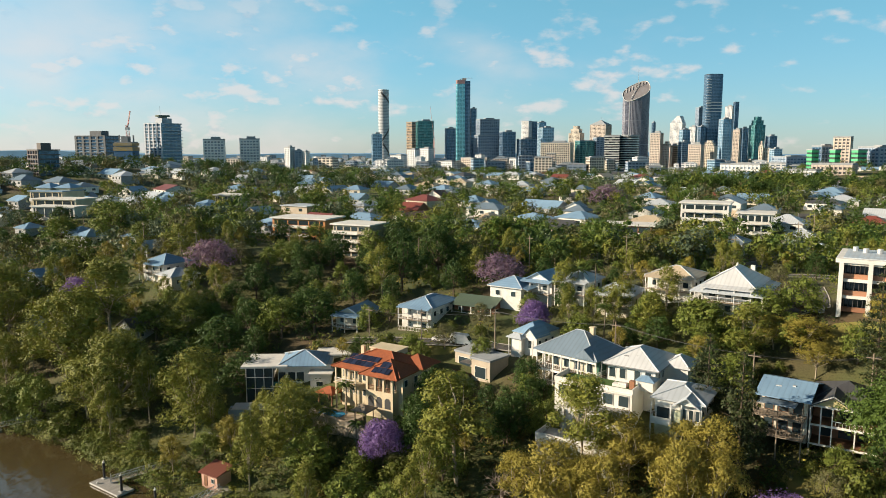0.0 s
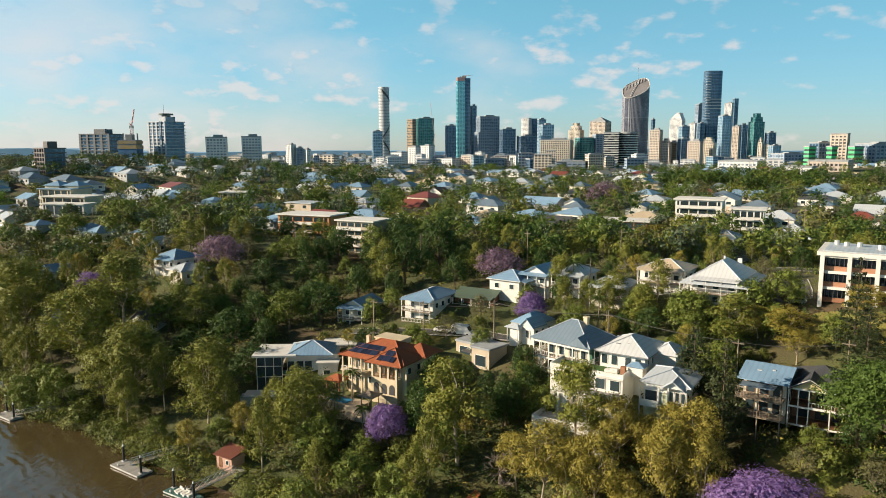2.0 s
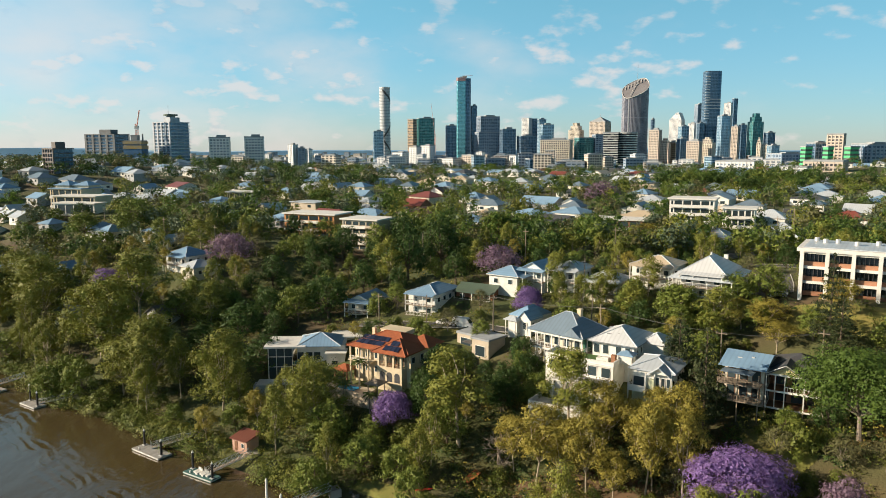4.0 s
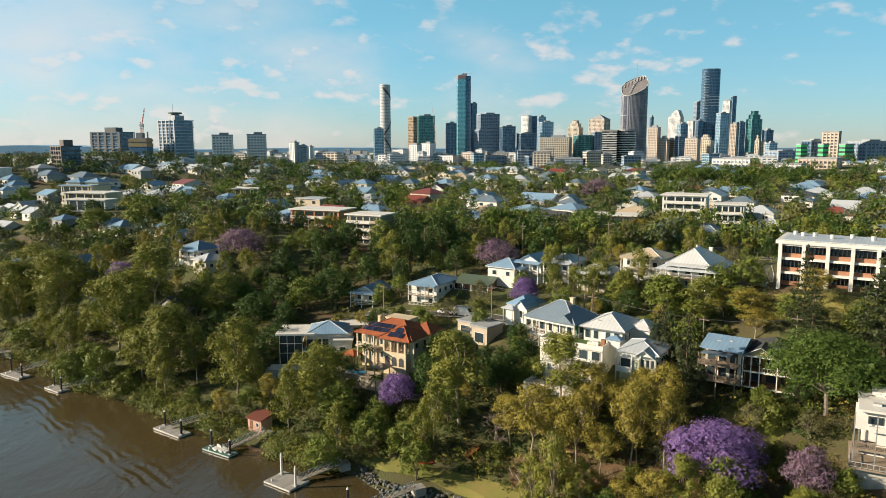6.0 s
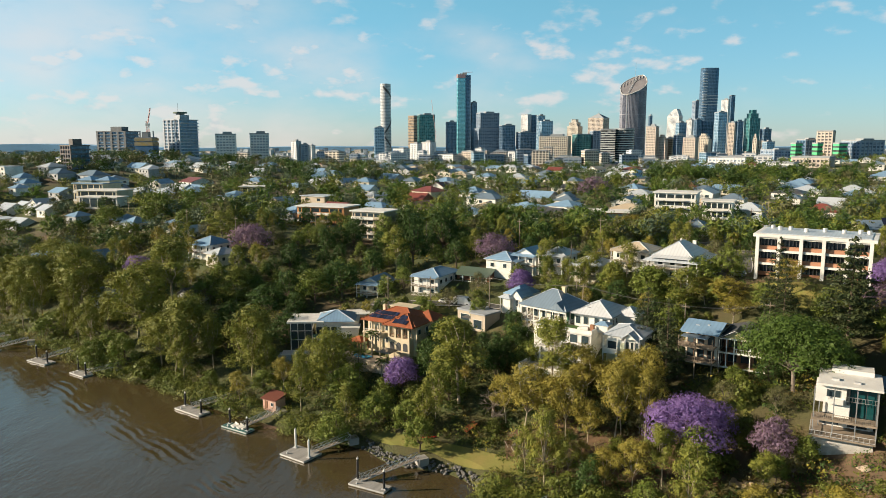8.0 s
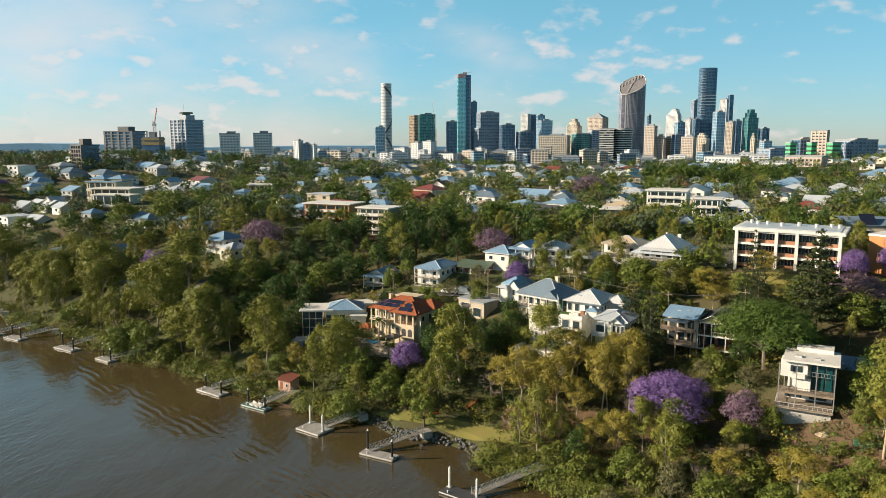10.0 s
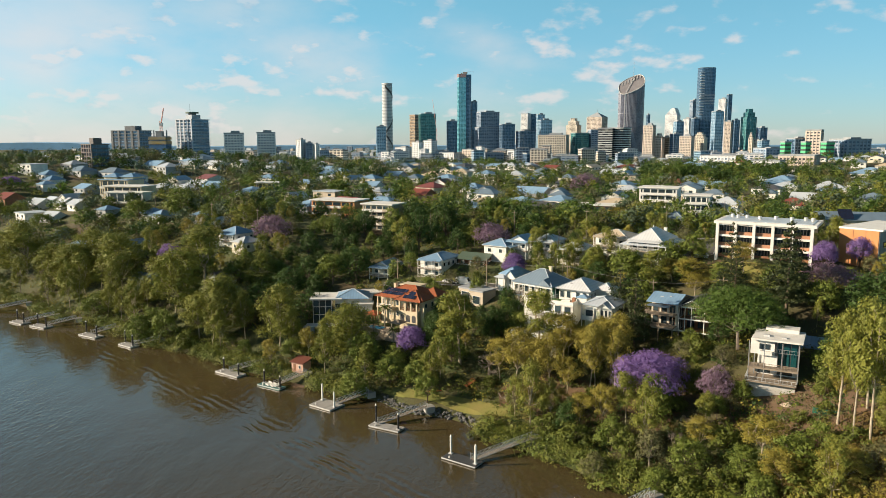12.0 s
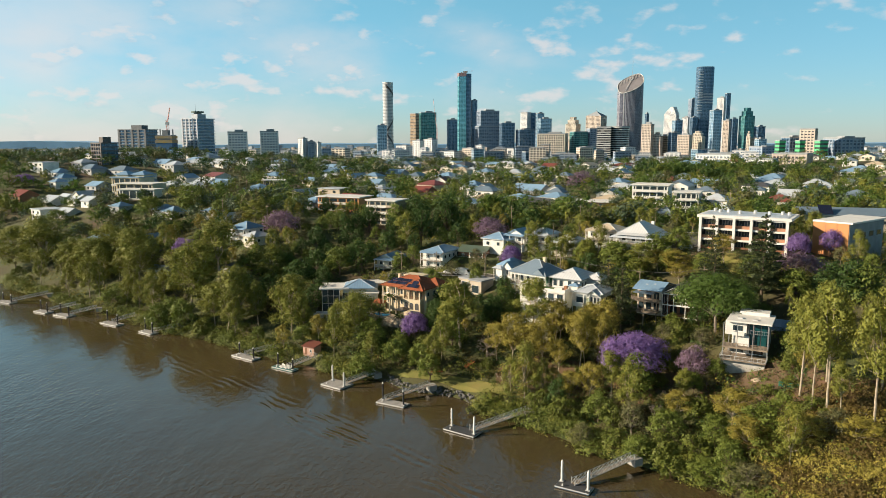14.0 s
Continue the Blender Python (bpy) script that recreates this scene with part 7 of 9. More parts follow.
cottage(-237.6, 330.2, -30, 11.7, 11.7, 25.0, 3.2, M_BOARD_WHITE, M_ROOF_SILVER, "white weatherboard house with silver gabled roof", "gable", "x", 1, light=True)
cottage(192.3, 513.4, -37, 15.7, 13.0, 39.6, 3.5, M_BOARD_WHITE, M_ROOF_GREY, "white weatherboard house with grey hipped roof", "hip", "x", 1, light=True)
cottage(226.4, 559.8, -39, 17.0, 13.0, 39.8, 3.5, M_BOARD_WHITE, M_ROOF_SILVER, "white weatherboard house with silver hipped roof", "hip", "x", 1, light=True)
cottage(213.5, 465.7, -36, 14.3, 13.0, 38.0, 3.5, M_BOARD_CREAM, M_ROOF_SILVER, "cream weatherboard house with silver hipped roof", "hip", "x", 1, light=True)
cottage(265.5, 529.0, -32, 16.1, 13.0, 38.9, 3.5, M_BOARD_WHITE, M_ROOF_SILVER, "white weatherboard house with silver hipped roof", "hip", "x", 1, light=True)
cottage(327.9, 611.1, -27, 23.1, 13.0, 40.0, 3.5, M_BOARD_CREAM, M_ROOF_CREAM, "cream weatherboard house with cream hipped roof", "hip", "x", 1, light=True)
cottage(167.0, 335.9, -30, 9.3, 9.3, 38.8, 2.5, M_BOARD_WHITE, M_ROOF_GREY, "white weatherboard house with grey hipped roof", "hip", "x", 1, light=True)
cottage(223.2, 384.9, -32, 15.0, 13.0, 39.1, 3.5, M_BOARD_WHITE, M_ROOF_SILVER, "white weatherboard house with silver hipped roof", "hip", "x", 1, light=True)
cottage(164.5, 545.4, -36, 20.1, 13.0, 39.4, 3.5, M_BRICK, M_ROOF_RED, "red brick house with red hipped roof", "hip", "x", 1, light=True)
cottage(220.1, 366.4, -31, 12.7, 12.7, 38.4, 3.4, M_BOARD_CREAM, M_ROOF_SILVER, "cream weatherboard house with silver hipped roof", "hip", "x", 1, light=True)
cottage(175.2, 310.2, -38, 11.1, 11.1, 37.8, 3.0, M_BOARD_WHITE, M_ROOF_SILVER, "white weatherboard house with silver gabled roof", "gable", "x", 1, light=True)
cottage(-272.7, 376.5, -31, 13.0, 13.0, 28.5, 3.5, M_BOARD_WHITE, M_ROOF_SILVER, "white weatherboard house with silver gabled roof", "gable", "x", 1, light=True)
cottage(-244.1, 361.8, 54, 11.0, 11.0, 33.0, 3.0, M_BOARD_CREAM, M_ROOF_SILVER, "cream weatherboard house with silver gabled roof", "gable", "x", 1, light=True)
cottage(-309.2, 450.9, -32, 13.3, 13.0, 43.4, 3.5, M_BOARD_WHITE, M_ROOF_BLUE, "white weatherboard house with blue-grey hipped roof", "hip", "x", 1, light=True)
cottage(-302.3, 391.3, -31, 13.4, 13.0, 31.0, 3.5, M_BRICK, M_ROOF_RED, "red brick house with red gabled roof", "gable", "x", 1, light=True)
cottage(-255.5, 338.1, -38, 13.4, 13.0, 26.8, 0.0, M_BOARD_WHITE, M_ROOF_SILVER, "white weatherboard house with silver flat roof", "flat", "x", 2, light=True)
cottage(-186.4, 270.2, -30, 10.0, 10.0, 18.4, 2.7, M_BOARD_GREY, M_ROOF_BLUE, "grey weatherboard house with blue-grey hipped roof", "hip", "x", 1, light=True)
cottage(-329.3, 463.6, -29, 17.4, 13.0, 50.6, 0.0, M_BOARD_WHITE, M_ROOF_SILVER, "white weatherboard house with silver flat roof", "flat", "x", 2, light=True)

# rows of houses on the farther slopes
r = np.random.default_rng(17)
roofs = [M_ROOF_BLUE, M_ROOF_BLUE, M_ROOF_BLUE, M_ROOF_GREY, M_ROOF_CREAM, M_ROOF_RED, M_ROOF_SILVER, M_ROOF_DARK, M_ROOF_BLUE, M_ROOF_GREY, M_ROOF_SILVER]
roof_words = ["blue-grey", "blue-grey", "blue-grey", "grey", "cream", "red", "silver", "charcoal", "blue-grey", "grey", "silver"]
walls = [M_BOARD_WHITE, M_BOARD_CREAM, M_BOARD_WHITE, M_BOARD_GREY, M_WHITE]
wall_words = ["white", "cream", "white", "grey", "white rendered"]
count = 0
for _ in range(2200):
    y = 290 + 560 * r.random()
    x = (r.random() - 0.5) * 2 * (0.66 * y + 20)
    w, d = 12 + 7 * r.random(), 11 + 5 * r.random()
    if inland(x, y) < 120 or count > 215 or any((x - a) ** 2 + (y - b) ** 2 < (c + 9.5) ** 2 for a, b, c in keep_clear):
        continue
    k, q = int(r.integers(len(roofs))), int(r.integers(len(walls)))
    h = 2.9 + 1.5 * r.random()
    cottage(x, y, -33 + 8 * r.normal() + (90 if r.random() < 0.4 else 0), w, d, float(height(x, y)) + h, 2.4 + 0.9 * r.random(), walls[q], roofs[k],
            wall_words[q] + " suburban house with " + roof_words[k] + " sheet roof", "hip" if r.random() < 0.72 else "gable", "x" if w > d else "y", 1, light=True)
    count += 1
# low pale blocks between the suburb and the towers
for _ in range(300):
    y = 900 + 1500 * r.random()
    x = (r.random() - 0.5) * 2 * (0.64 * y)
    if x / y < -0.12 and (y < 1150 or r.random() < 0.35):
        continue
    w = 12 + 24 * r.random() ** 1.5
    skin = ["white", "beige", "grey", "white", "glass", "white"][int(r.integers(6))]
    tower(x, y, w, 14 + 12 * r.random(), float(height(x, y)) + 9 + 22 * r.random() ** 2, skin,
          {"white": "pale mid-rise block on the city fringe", "beige": "tan mid-rise block on the city fringe", "grey": "grey mid-rise block on the city fringe",
           "glass": "bluish glass mid-rise on the city fringe"}[skin], "bare", -25 + 40 * r.random(), "office_block", False)
# ---- trees along the bank, between the houses and on the slopes ----
for x, y, h, w in (
    (-227.8, 260.9, 22, 23.8), (-208.4, 254.8, 26, 27.5), (-166.3, 219.3, 21, 21.0), (-138.6, 204.2, 25, 21.1),
    (-106.0, 176.8, 26, 22.4), (-82.0, 157.0, 21, 20.7), (-59.5, 144.5, 20, 15.0), (-33.9, 131.1, 17, 14.6),
    (-76.8, 186.4, 14, 15.5), (-24.5, 197.3, 16, 11.5), (34.1, 162.5, 10, 9.1),
    (45.8, 162.6, 11, 8.1), (54.6, 136.2, 12, 10.9), (-166.5, 233.6, 22, 20.3), (-163.5, 221.0, 19, 19.4),
    (40.0, 152.9, 10, 9.0), (-90.1, 157.5, 15, 13.3),
):
    tree("gum", x, y, h, w or None)
for x, y, h, w in (
    (-98.7, 239.7, 13, 13.2),
):
    tree("gum", x, y, h, w or None)
for x, y, h, w in (
    (-181.2, 226.7, 21, 16.4), (-97.6, 185.0, 27, 18.7), (-2.0, 117.3, 22, 15.3), (19.0, 111.9, 20, 11.3),
    (50.3, 72.3, 9, 5.2), (23.1, 173.0, 12, 6.3), (-145.2, 215.4, 20, 14.0), (35.4, 79.3, 13, 6.1),
    (70.9, 58.7, 24, 9.5), (70.4, 52.3, 24.5, 7.5), (72.5, 50.0, 27.5, 10.5), (74.3, 48.2, 12, 5.0),
    (78.4, 43.9, 27, 10.0), (81.8, 42.5, 28.5, 10.0), (84.0, 52.0, 25, 9.0), (90.0, 47.0, 26, 10.0),
    (77.0, 60.0, 23, 9.0),
):
    tree("slim_gum", x, y, h, w or None)
for x, y, h, w in (
    (-141.6, 190.1, 9, 16.8), (-107.2, 162.6, 11, 12.1), (-29.7, 123.6, 11, 12.0), (-30.2, 108.8, 9, 9.6),
    (-21.0, 113.8, 9, 11.4), (-13.3, 110.1, 8, 8.8), (41.5, 79.2, 11, 11.1), (88.6, 104.0, 10, 10.9),
    (101.5, 93.7, 13, 11.8), (30.9, 71.7, 8, 9.1), (43.7, 60.8, 8, 9.7), (60.9, 52.9, 8, 10.4),
    (-4.5, 118.3, 9, 10.0), (-48.8, 178.8, 12, 12.9), (-28.2, 187.9, 14, 15.5), (-86.4, 188.2, 12, 13.3),
    (-147.0, 290.4, 16, 22.7), (-172.8, 296.0, 13, 18.5), (17.6, 151.9, 9, 7.7), (24.3, 152.0, 8, 8.7),
    (38.9, 154.6, 9, 8.8), (48.4, 145.1, 10, 13.2), (60.5, 142.9, 10, 11.2), (67.7, 143.0, 9, 11.2),
):
    tree("broad", x, y, h, w or None)
for x, y, h, w in (
    (49.3, 209.0, 9, 10.7), (48.7, 276.6, 11, 14.6), (22.4, 265.3, 11, 12.8), (10.9, 250.5, 13, 13.6),
    (48.6, 127.5, 9, 10.4), (81.0, 115.8, 9, 9.9), (9.7, 144.2, 7, 7.5), (-13.4, 158.8, 6, 7.0),
    (71.0, 126.4, 8, 7.7), (62.9, 135.1, 8, 8.2), (53.5, 136.3, 8, 8.2), (48.5, 145.8, 9, 8.7),
    (-20.5, 122.3, 7, 8.4), (11.5, 131.7, 8, 5.6), (51.2, 130.5, 7, 6.7), (63.6, 103.6, 10, 8.1),
    (-53.1, 133.8, 7, 8.0), (-101.6, 157.4, 12, 10.6), (-111.7, 159.8, 11, 10.8), (62.2, 73.1, 6, 6.6),
    (65.6, 53.7, 7, 6.9), (48.2, 47.5, 5, 10.0), (-278.7, 364.0, 10, 18.1), (-237.0, 316.6, 9, 16.2),
):
    tree("broad", x, y, h, w or None)
for x, y, h, w in (
    (-207.8, 286.6, 9, 15.0), (-185.6, 289.1, 10, 13.6), (-295.1, 366.4, 10, 18.2), (-152.0, 271.2, 11, 14.4),
    (-231.0, 414.8, 11, 20.1), (-262.9, 421.6, 10, 20.4), (-124.0, 266.9, 11, 14.2),
):
    tree("broad", x, y, h, w or None)
for x, y, h, w in (
    (-124.0, 192.7, 9, 11.3), (-93.4, 152.7, 6, 11.6), (-73.9, 165.7, 5, 10.2), (-49.6, 139.2, 6, 9.2),
    (23.5, 75.1, 6, 9.9), (18.1, 81.8, 5, 8.3), (52.1, 64.8, 6, 10.0), (47.8, 54.0, 5, 9.3),
    (41.4, 56.1, 5, 9.4), (32.9, 61.3, 5, 7.3), (54.4, 53.0, 5, 11.5), (61.1, 47.1, 5, 11.0),
    (3.5, 83.9, 4, 7.0), (11.1, 81.0, 3, 6.9), (-19.7, 163.0, 5, 7.1), (-12.7, 121.1, 5, 9.4),
    (-29.5, 123.5, 6, 11.7), (12.2, 125.8, 6, 6.5), (68.0, 78.4, 4, 6.8), (70.6, 52.0, 4, 8.0),
    (45.2, 82.7, 4, 6.9), (30.0, 92.0, 3.5, 5.0), (36.0, 90.0, 3, 5.0), (50.0, 86.0, 3, 5.0),
):
    tree("shrub", x, y, h, w or None)
for x, y, h, w in (
    (56.0, 84.0, 3.5, 5.0), (47.0, 80.0, 3.5, 5.0), (60.0, 96.0, 3, 4.5), (58.0, 88.0, 2.6, 4.0),
    (40.0, 100.0, 3, 5.0), (33.0, 100.0, 3.5, 5.0), (53.0, 78.0, 4, 6.0), (45.0, 90.0, 2.4, 4.0),
):
    tree("shrub", x, y, h, w or None)
for x, y, h, w in (
    (-9.1, 127.0, 11, 10.4), (97.9, 96.3, 14, 16.4), (7.4, 125.4, 10, 10.3), (-58.0, 181.7, 12, 10.9),
    (-40.4, 180.8, 14, 15.1), (-19.0, 199.7, 20, 13.9), (-9.0, 208.8, 19, 14.3), (-47.2, 158.2, 13, 15.9),
    (-34.5, 153.3, 12, 13.6), (-62.9, 174.0, 13, 14.8), (-72.7, 170.2, 11, 14.6), (-53.2, 157.3, 11, 13.8),
    (6.6, 124.3, 9, 6.4), (62.0, 100.0, 8, 7.0), (42.0, 95.0, 5, 5.0),
):
    tree("dark", x, y, h, w or None)
for x, y, h, w in (
    (-16.0, 125.3, 10, 10.7), (41.8, 86.1, 12, 20.1), (97.9, 124.3, 9, 8.6), (108.7, 126.5, 9, 7.8),
    (15.3, 161.1, 9, 9.0), (-124.5, 219.2, 9, 11.1), (-182.5, 235.7, 8, 7.8), (-315.3, 412.9, 10, 18.0),
):
    tree("jacaranda", x, y, h, w or None)
for x, y, h, w in (
    (-25.2, 138.7, 8, 0.0), (-21.5, 128.4, 7, 0.0), (-27.9, 132.5, 8, 0.0), (114.4, 129.4, 7, 0.0),
    (107.5, 125.3, 6, 0.0), (-12.9, 217.3, 13, 0.0), (-9.2, 213.1, 13, 0.0), (-15.4, 217.5, 12, 0.0),
    (-6.7, 209.8, 12, 0.0), (30.3, 154.4, 8, 0.0), (-23.0, 156.4, 7, 0.0), (-13.7, 146.7, 7, 0.0),
):
    tree("palm", x, y, h, w or None)
for x, y, h, w in (
    (38.0, 103.5, 13.5, 9.0), (34.5, 105.5, 12.5, 8.5), (12.2, 103.9, 16.2, 11.7), (20.5, 98.6, 15.1, 9.1), (29.9, 95.6, 17.2, 9.7), (31.6, 97.2, 16.1, 8.4),
    (35.5, 93.2, 15.1, 7.6), (8.6, 109.6, 11.4, 8.0), (24.4, 95.1, 10.4, 7.4), (15.9, 90.4, 8.6, 8.7),
    (57.1, 58.5, 9.0, 9.6), (65.6, 45.7, 8.0, 9.8), (67.6, 250.0, 9.0, 13.6), (63.7, 133.9, 8.0, 10.8),
    (77.9, 128.6, 9.0, 9.2), (64.1, 127.3, 7.0, 7.8), (60.4, 137.3, 7.0, 8.3), (24.7, 107.6, 14.2, 11.2),
    (33.2, 100.7, 13.1, 10.6), (15.6, 101.3, 13.3, 12.4), (30.2, 80.4, 11.0, 7.5), (25.6, 81.6, 8.6, 6.9),
    (47.6, 66.5, 8.0, 7.5), (57.8, 50.3, 8.0, 9.0), (74.2, 41.6, 6.0, 8.5),
):
    tree("olive", x, y, h, w or None)
for x, y, h, w in (
    (54.4, 78.6, 9.5, 9.5), (93.4, 111.7, 9, 16.2), (8.7, 189.0, 10, 16.7), (-82.0, 222.5, 13, 18.7),
    (71.9, 375.2, 14, 22.2),
):
    tree("pale_jacaranda", x, y, h, w or None)
for x, y, h, w in (
    (65.4, 96.2, 16, 23.6),
):
    tree("fig", x, y, h, w or None)
for x, y, h, w in (
    (40.9, 116.5, 19, 9.6), (70.7, 114.9, 16, 9.9), (71.8, 121.6, 21, 7.5), (42.6, 105.8, 21.5, 9.0),
):
    tree("hoop", x, y, h, w or None)
for x, y, h, w in (
    (81.0, 107.0, 25, 11.8),
):
    tree("pine", x, y, h, w or None)
for x, y, h, w in (
    (43.1, 68.7, 9, 7.7), (5.8, 112.3, 12, 15.5),
):
    tree("bare", x, y, h, w or None)
for x, y, h, w in (
    (71.4, 44.4, 7, 7.6), (-205.9, 308.2, 9, 14.3), (-126.6, 302.2, 11, 15.6), (52.0, 96.0, 6, 6.0),
    (60.0, 91.0, 5.5, 5.5), (35.0, 96.0, 6, 6.0), (55.0, 80.0, 5, 5.0),
):
    tree("dusty", x, y, h, w or None)
for i, (x, y, h, w) in enumerate((
    (37, 64.3, 11, 7.4), (52.7, 55.5, 9, 8.2), (32.9, 68.5, 8, 7.6), (25.9, 64.2, 7, 7.4), (36.7, 56.6, 7, 8.3), (42.3, 50.7, 6, 9.1), (55.3, 43, 6, 10.7),
)):
    tree(("dusty", "broad", "shrub")[i % 3], x, y, h * 0.85, w)
# close up against the houses
for x, y, h, w in ((22.0, 111.0, 8, 6.5), (26.5, 110.5, 9, 6.5), (31.0, 108.0, 9.5, 7), (18.5, 110.0, 7, 6)):
    tree("olive", x, y, h, w, close=True)
for k, x, y, h, w in (("dark", 11.5, 130.0, 9, 7), ("broad", 14.0, 124.5, 8, 7), ("broad", 43.5, 121.0, 9, 5.5), ("broad", 3.0, 150.0, 7, 6), ("dark", 45.5, 131.0, 9, 7),
                      ("broad", 48.0, 140.0, 8, 8), ("dark", 40.0, 147.0, 8, 8), ("broad", 25.0, 150.0, 7, 7), ("broad", 77.5, 77.0, 8, 8), ("dark", 81.5, 82.0, 9, 8), ("shrub", 73.5, 69.0, 4, 6), ("broad", 80.0, 70.5, 6, 7),
                      ("dark", -44.0, 238.0, 11, 12), ("broad", -33.0, 237.0, 12, 12), ("dark", -25.0, 244.0, 15, 12), ("broad", -58.0, 267.0, 9, 11),
                      ("dark", -70.0, 266.0, 9, 12), ("broad", -50.0, 262.0, 8, 10), ("dark", -188.0, 324.0, 9, 12), ("broad", -203.0, 327.0, 7, 11), ("dark", -216.0, 336.0, 8, 11), ("broad", 15.0, 171.0, 7, 6), ("dark", 23.5, 171.5, 8, 6), ("broad", 32.0, 166.0, 7, 7), ("broad", 41.5, 159.5, 8, 7), ("palm", 31.0, 172.0, 10, 0), ("palm", 27.0, 173.0, 9, 0),
                      ("dark", 14.5, 131.0, 7, 6), ("broad", 17.5, 128.0, 6.5, 6), ("dark", -10.6, 133.0, 9, 6), ("dark", -8.6, 137.5, 10, 6.5), ("dark", -6.5, 139.0, 9, 7), ("dark", -4.0, 134.5, 9, 6.5), ("broad", -1.5, 140.0, 7, 6), ("shrub", 66.5, 64.0, 3, 5), ("shrub", 71.0, 63.0, 3, 5), ("shrub", 60.0, 68.0, 3, 5), ("shrub", 75.0, 72.5, 4, 6)):
    tree(k, x, y, h, w or None, close=True)

# ---- pontoons, gangways and the bank ----


M_DECK = plain("grey_deck_boards", (0.33, 0.32, 0.30), (0.22, 0.21, 0.20), 0.85, big=1.0, fine=10)


def pontoon(x, y, turn, w, d, reach, rise, label, pile=(4.2, 4.2), float_mat=None, pale=False, seats=False, lattice=True, deck_mat=None, foot=0.2, lead=31):
    """A floating landing held by sleeved piles, with a railed gangway that climbs to the bank along the compass angle lead."""
    t = thing("pontoon", x, y, 0.0, turn, label, "pontoon", "private landings")
    n = int(d / 0.36)
    plank = Shape().box(0, 0, 0, w, d / n - 0.03, 0.07).mesh("plank", deck_mat or M_DECK)
    for k in range(n):
        part("plank", plank, None, t, at=pose(0, -d / 2 + d * (k + 0.5) / n, 0.42))
    part("float", Shape().box(0, 0, -0.3, w - 0.1, d - 0.1, 0.7), float_mat or M_CONC, t)
    part("fender", Shape().box(0, -d / 2 - 0.03, 0.2, w, 0.1, 0.2).box(0, d / 2 + 0.03, 0.2, w, 0.1, 0.2).box(-w / 2 - 0.03, 0, 0.2, 0.1, d, 0.2).box(w / 2 + 0.03, 0, 0.2, 0.1, d, 0.2), M_ALU, t, "pale edge strip")
    for sx, h in zip((-0.42, 0.42), pile):
        px = sx * w
        py = d * 0.28 if sx < 0 else -d * 0.1
        part("mooring_post", Shape().bar((px, py, -4), (px, py, h), 0.25, n=10), M_WHITE if pale else M_BLACK, t)
        part("post_cap", Shape().bar((px, py, h), (px, py, h + 0.5), 0.27, 0.03, n=10), M_WHITE, t)
        part("pile_bracket", Shape().box(px, py, 0.5, 0.9, 0.9, 0.12), M_ALU, t)
    # gangway: deck, hand rails, uprights and zigzag diagonals
    m4 = pose(x, y, 0, 0, 0, turn)
    c, sn = math.cos(radians(lead - turn)), math.sin(radians(lead - turn))
    for k in range(6):
        o = m4 @ Vector((w * foot + reach * c * k / 5, d / 2 + reach * sn * k / 5, 0))
        keep_clear.append((o.x, o.y, 1.9))
        keep_clear.append((o.x + 0.6, o.y - 2.8, 1.7))
    g = Shape()
    a, b = Vector((w * foot, d / 2 - 0.9, 0.6)), Vector((w * foot + reach * c, d / 2 - 0.9 + reach * sn, rise))
    way = b - a
    side = Vector((way.y, -way.x, 0)).normalized() * 0.6
    up = Vector((0, 0, 1.05))
    for s in (-1, 1):
        o = side * s
        g.bar(a + o, b + o, 0.09, n=4).bar(a + o + up, b + o + up, 0.07, n=4)
        m = max(4, int(way.length / 1.2))
        for k in range(m + 1):
            p = a + way * (k / m) + o
            g.bar(p, p + up, 0.055, n=4)
            if k < m and lattice:
                g.bar(p, a + way * ((k + 1) / m) + o + up, 0.05, n=4)
    for k in (-0.45, 0.45):
        q = a + side * k * 2 + Vector((-0.2 * c, -0.2 * sn, -0.1))
        g.bar(q, q + Vector((0, 0, 1.6)), 0.05, n=4)
    part("gangway_rail", g, M_ALU, t)
    f = Shape()
    f.add([a - side, a + side, b + side, b - side, a - side + Vector((0, 0, 0.08)), a + side + Vector((0, 0, 0.08)), b + side + Vector((0, 0, 0.08)), b - side + Vector((0, 0, 0.08))],
          [(3, 2, 1, 0), (4, 5, 6, 7), (0, 1, 5, 4), (1, 2, 6, 5), (2, 3, 7, 6), (3, 0, 4, 7)])
    part("gangway_deck", f, M_TIMBER, t)
    part("landing", Shape().box(b.x + 0.8 * c, b.y + 0.8 * sn, rise - 1.6, 2.2, 2.2, 1.6, lead - turn), M_CONC, t, "concrete landing block")
    part("bollard", Shape().box(-w * 0.3, -d * 0.35, 0.49, 0.25, 0.25, 0.45), M_ALU, t)
    if seats:
        for k in range(5):
            part("lounger", Shape().box(-1.6 + 0.9 * k, 0.2 - 0.3 * (k % 2), 0.49, 0.65, 1.5, 0.35).box(-1.6 + 0.9 * k, 0.9 - 0.3 * (k % 2), 0.6, 0.65, 0.2, 0.6), M_WHITE, t)
    return t


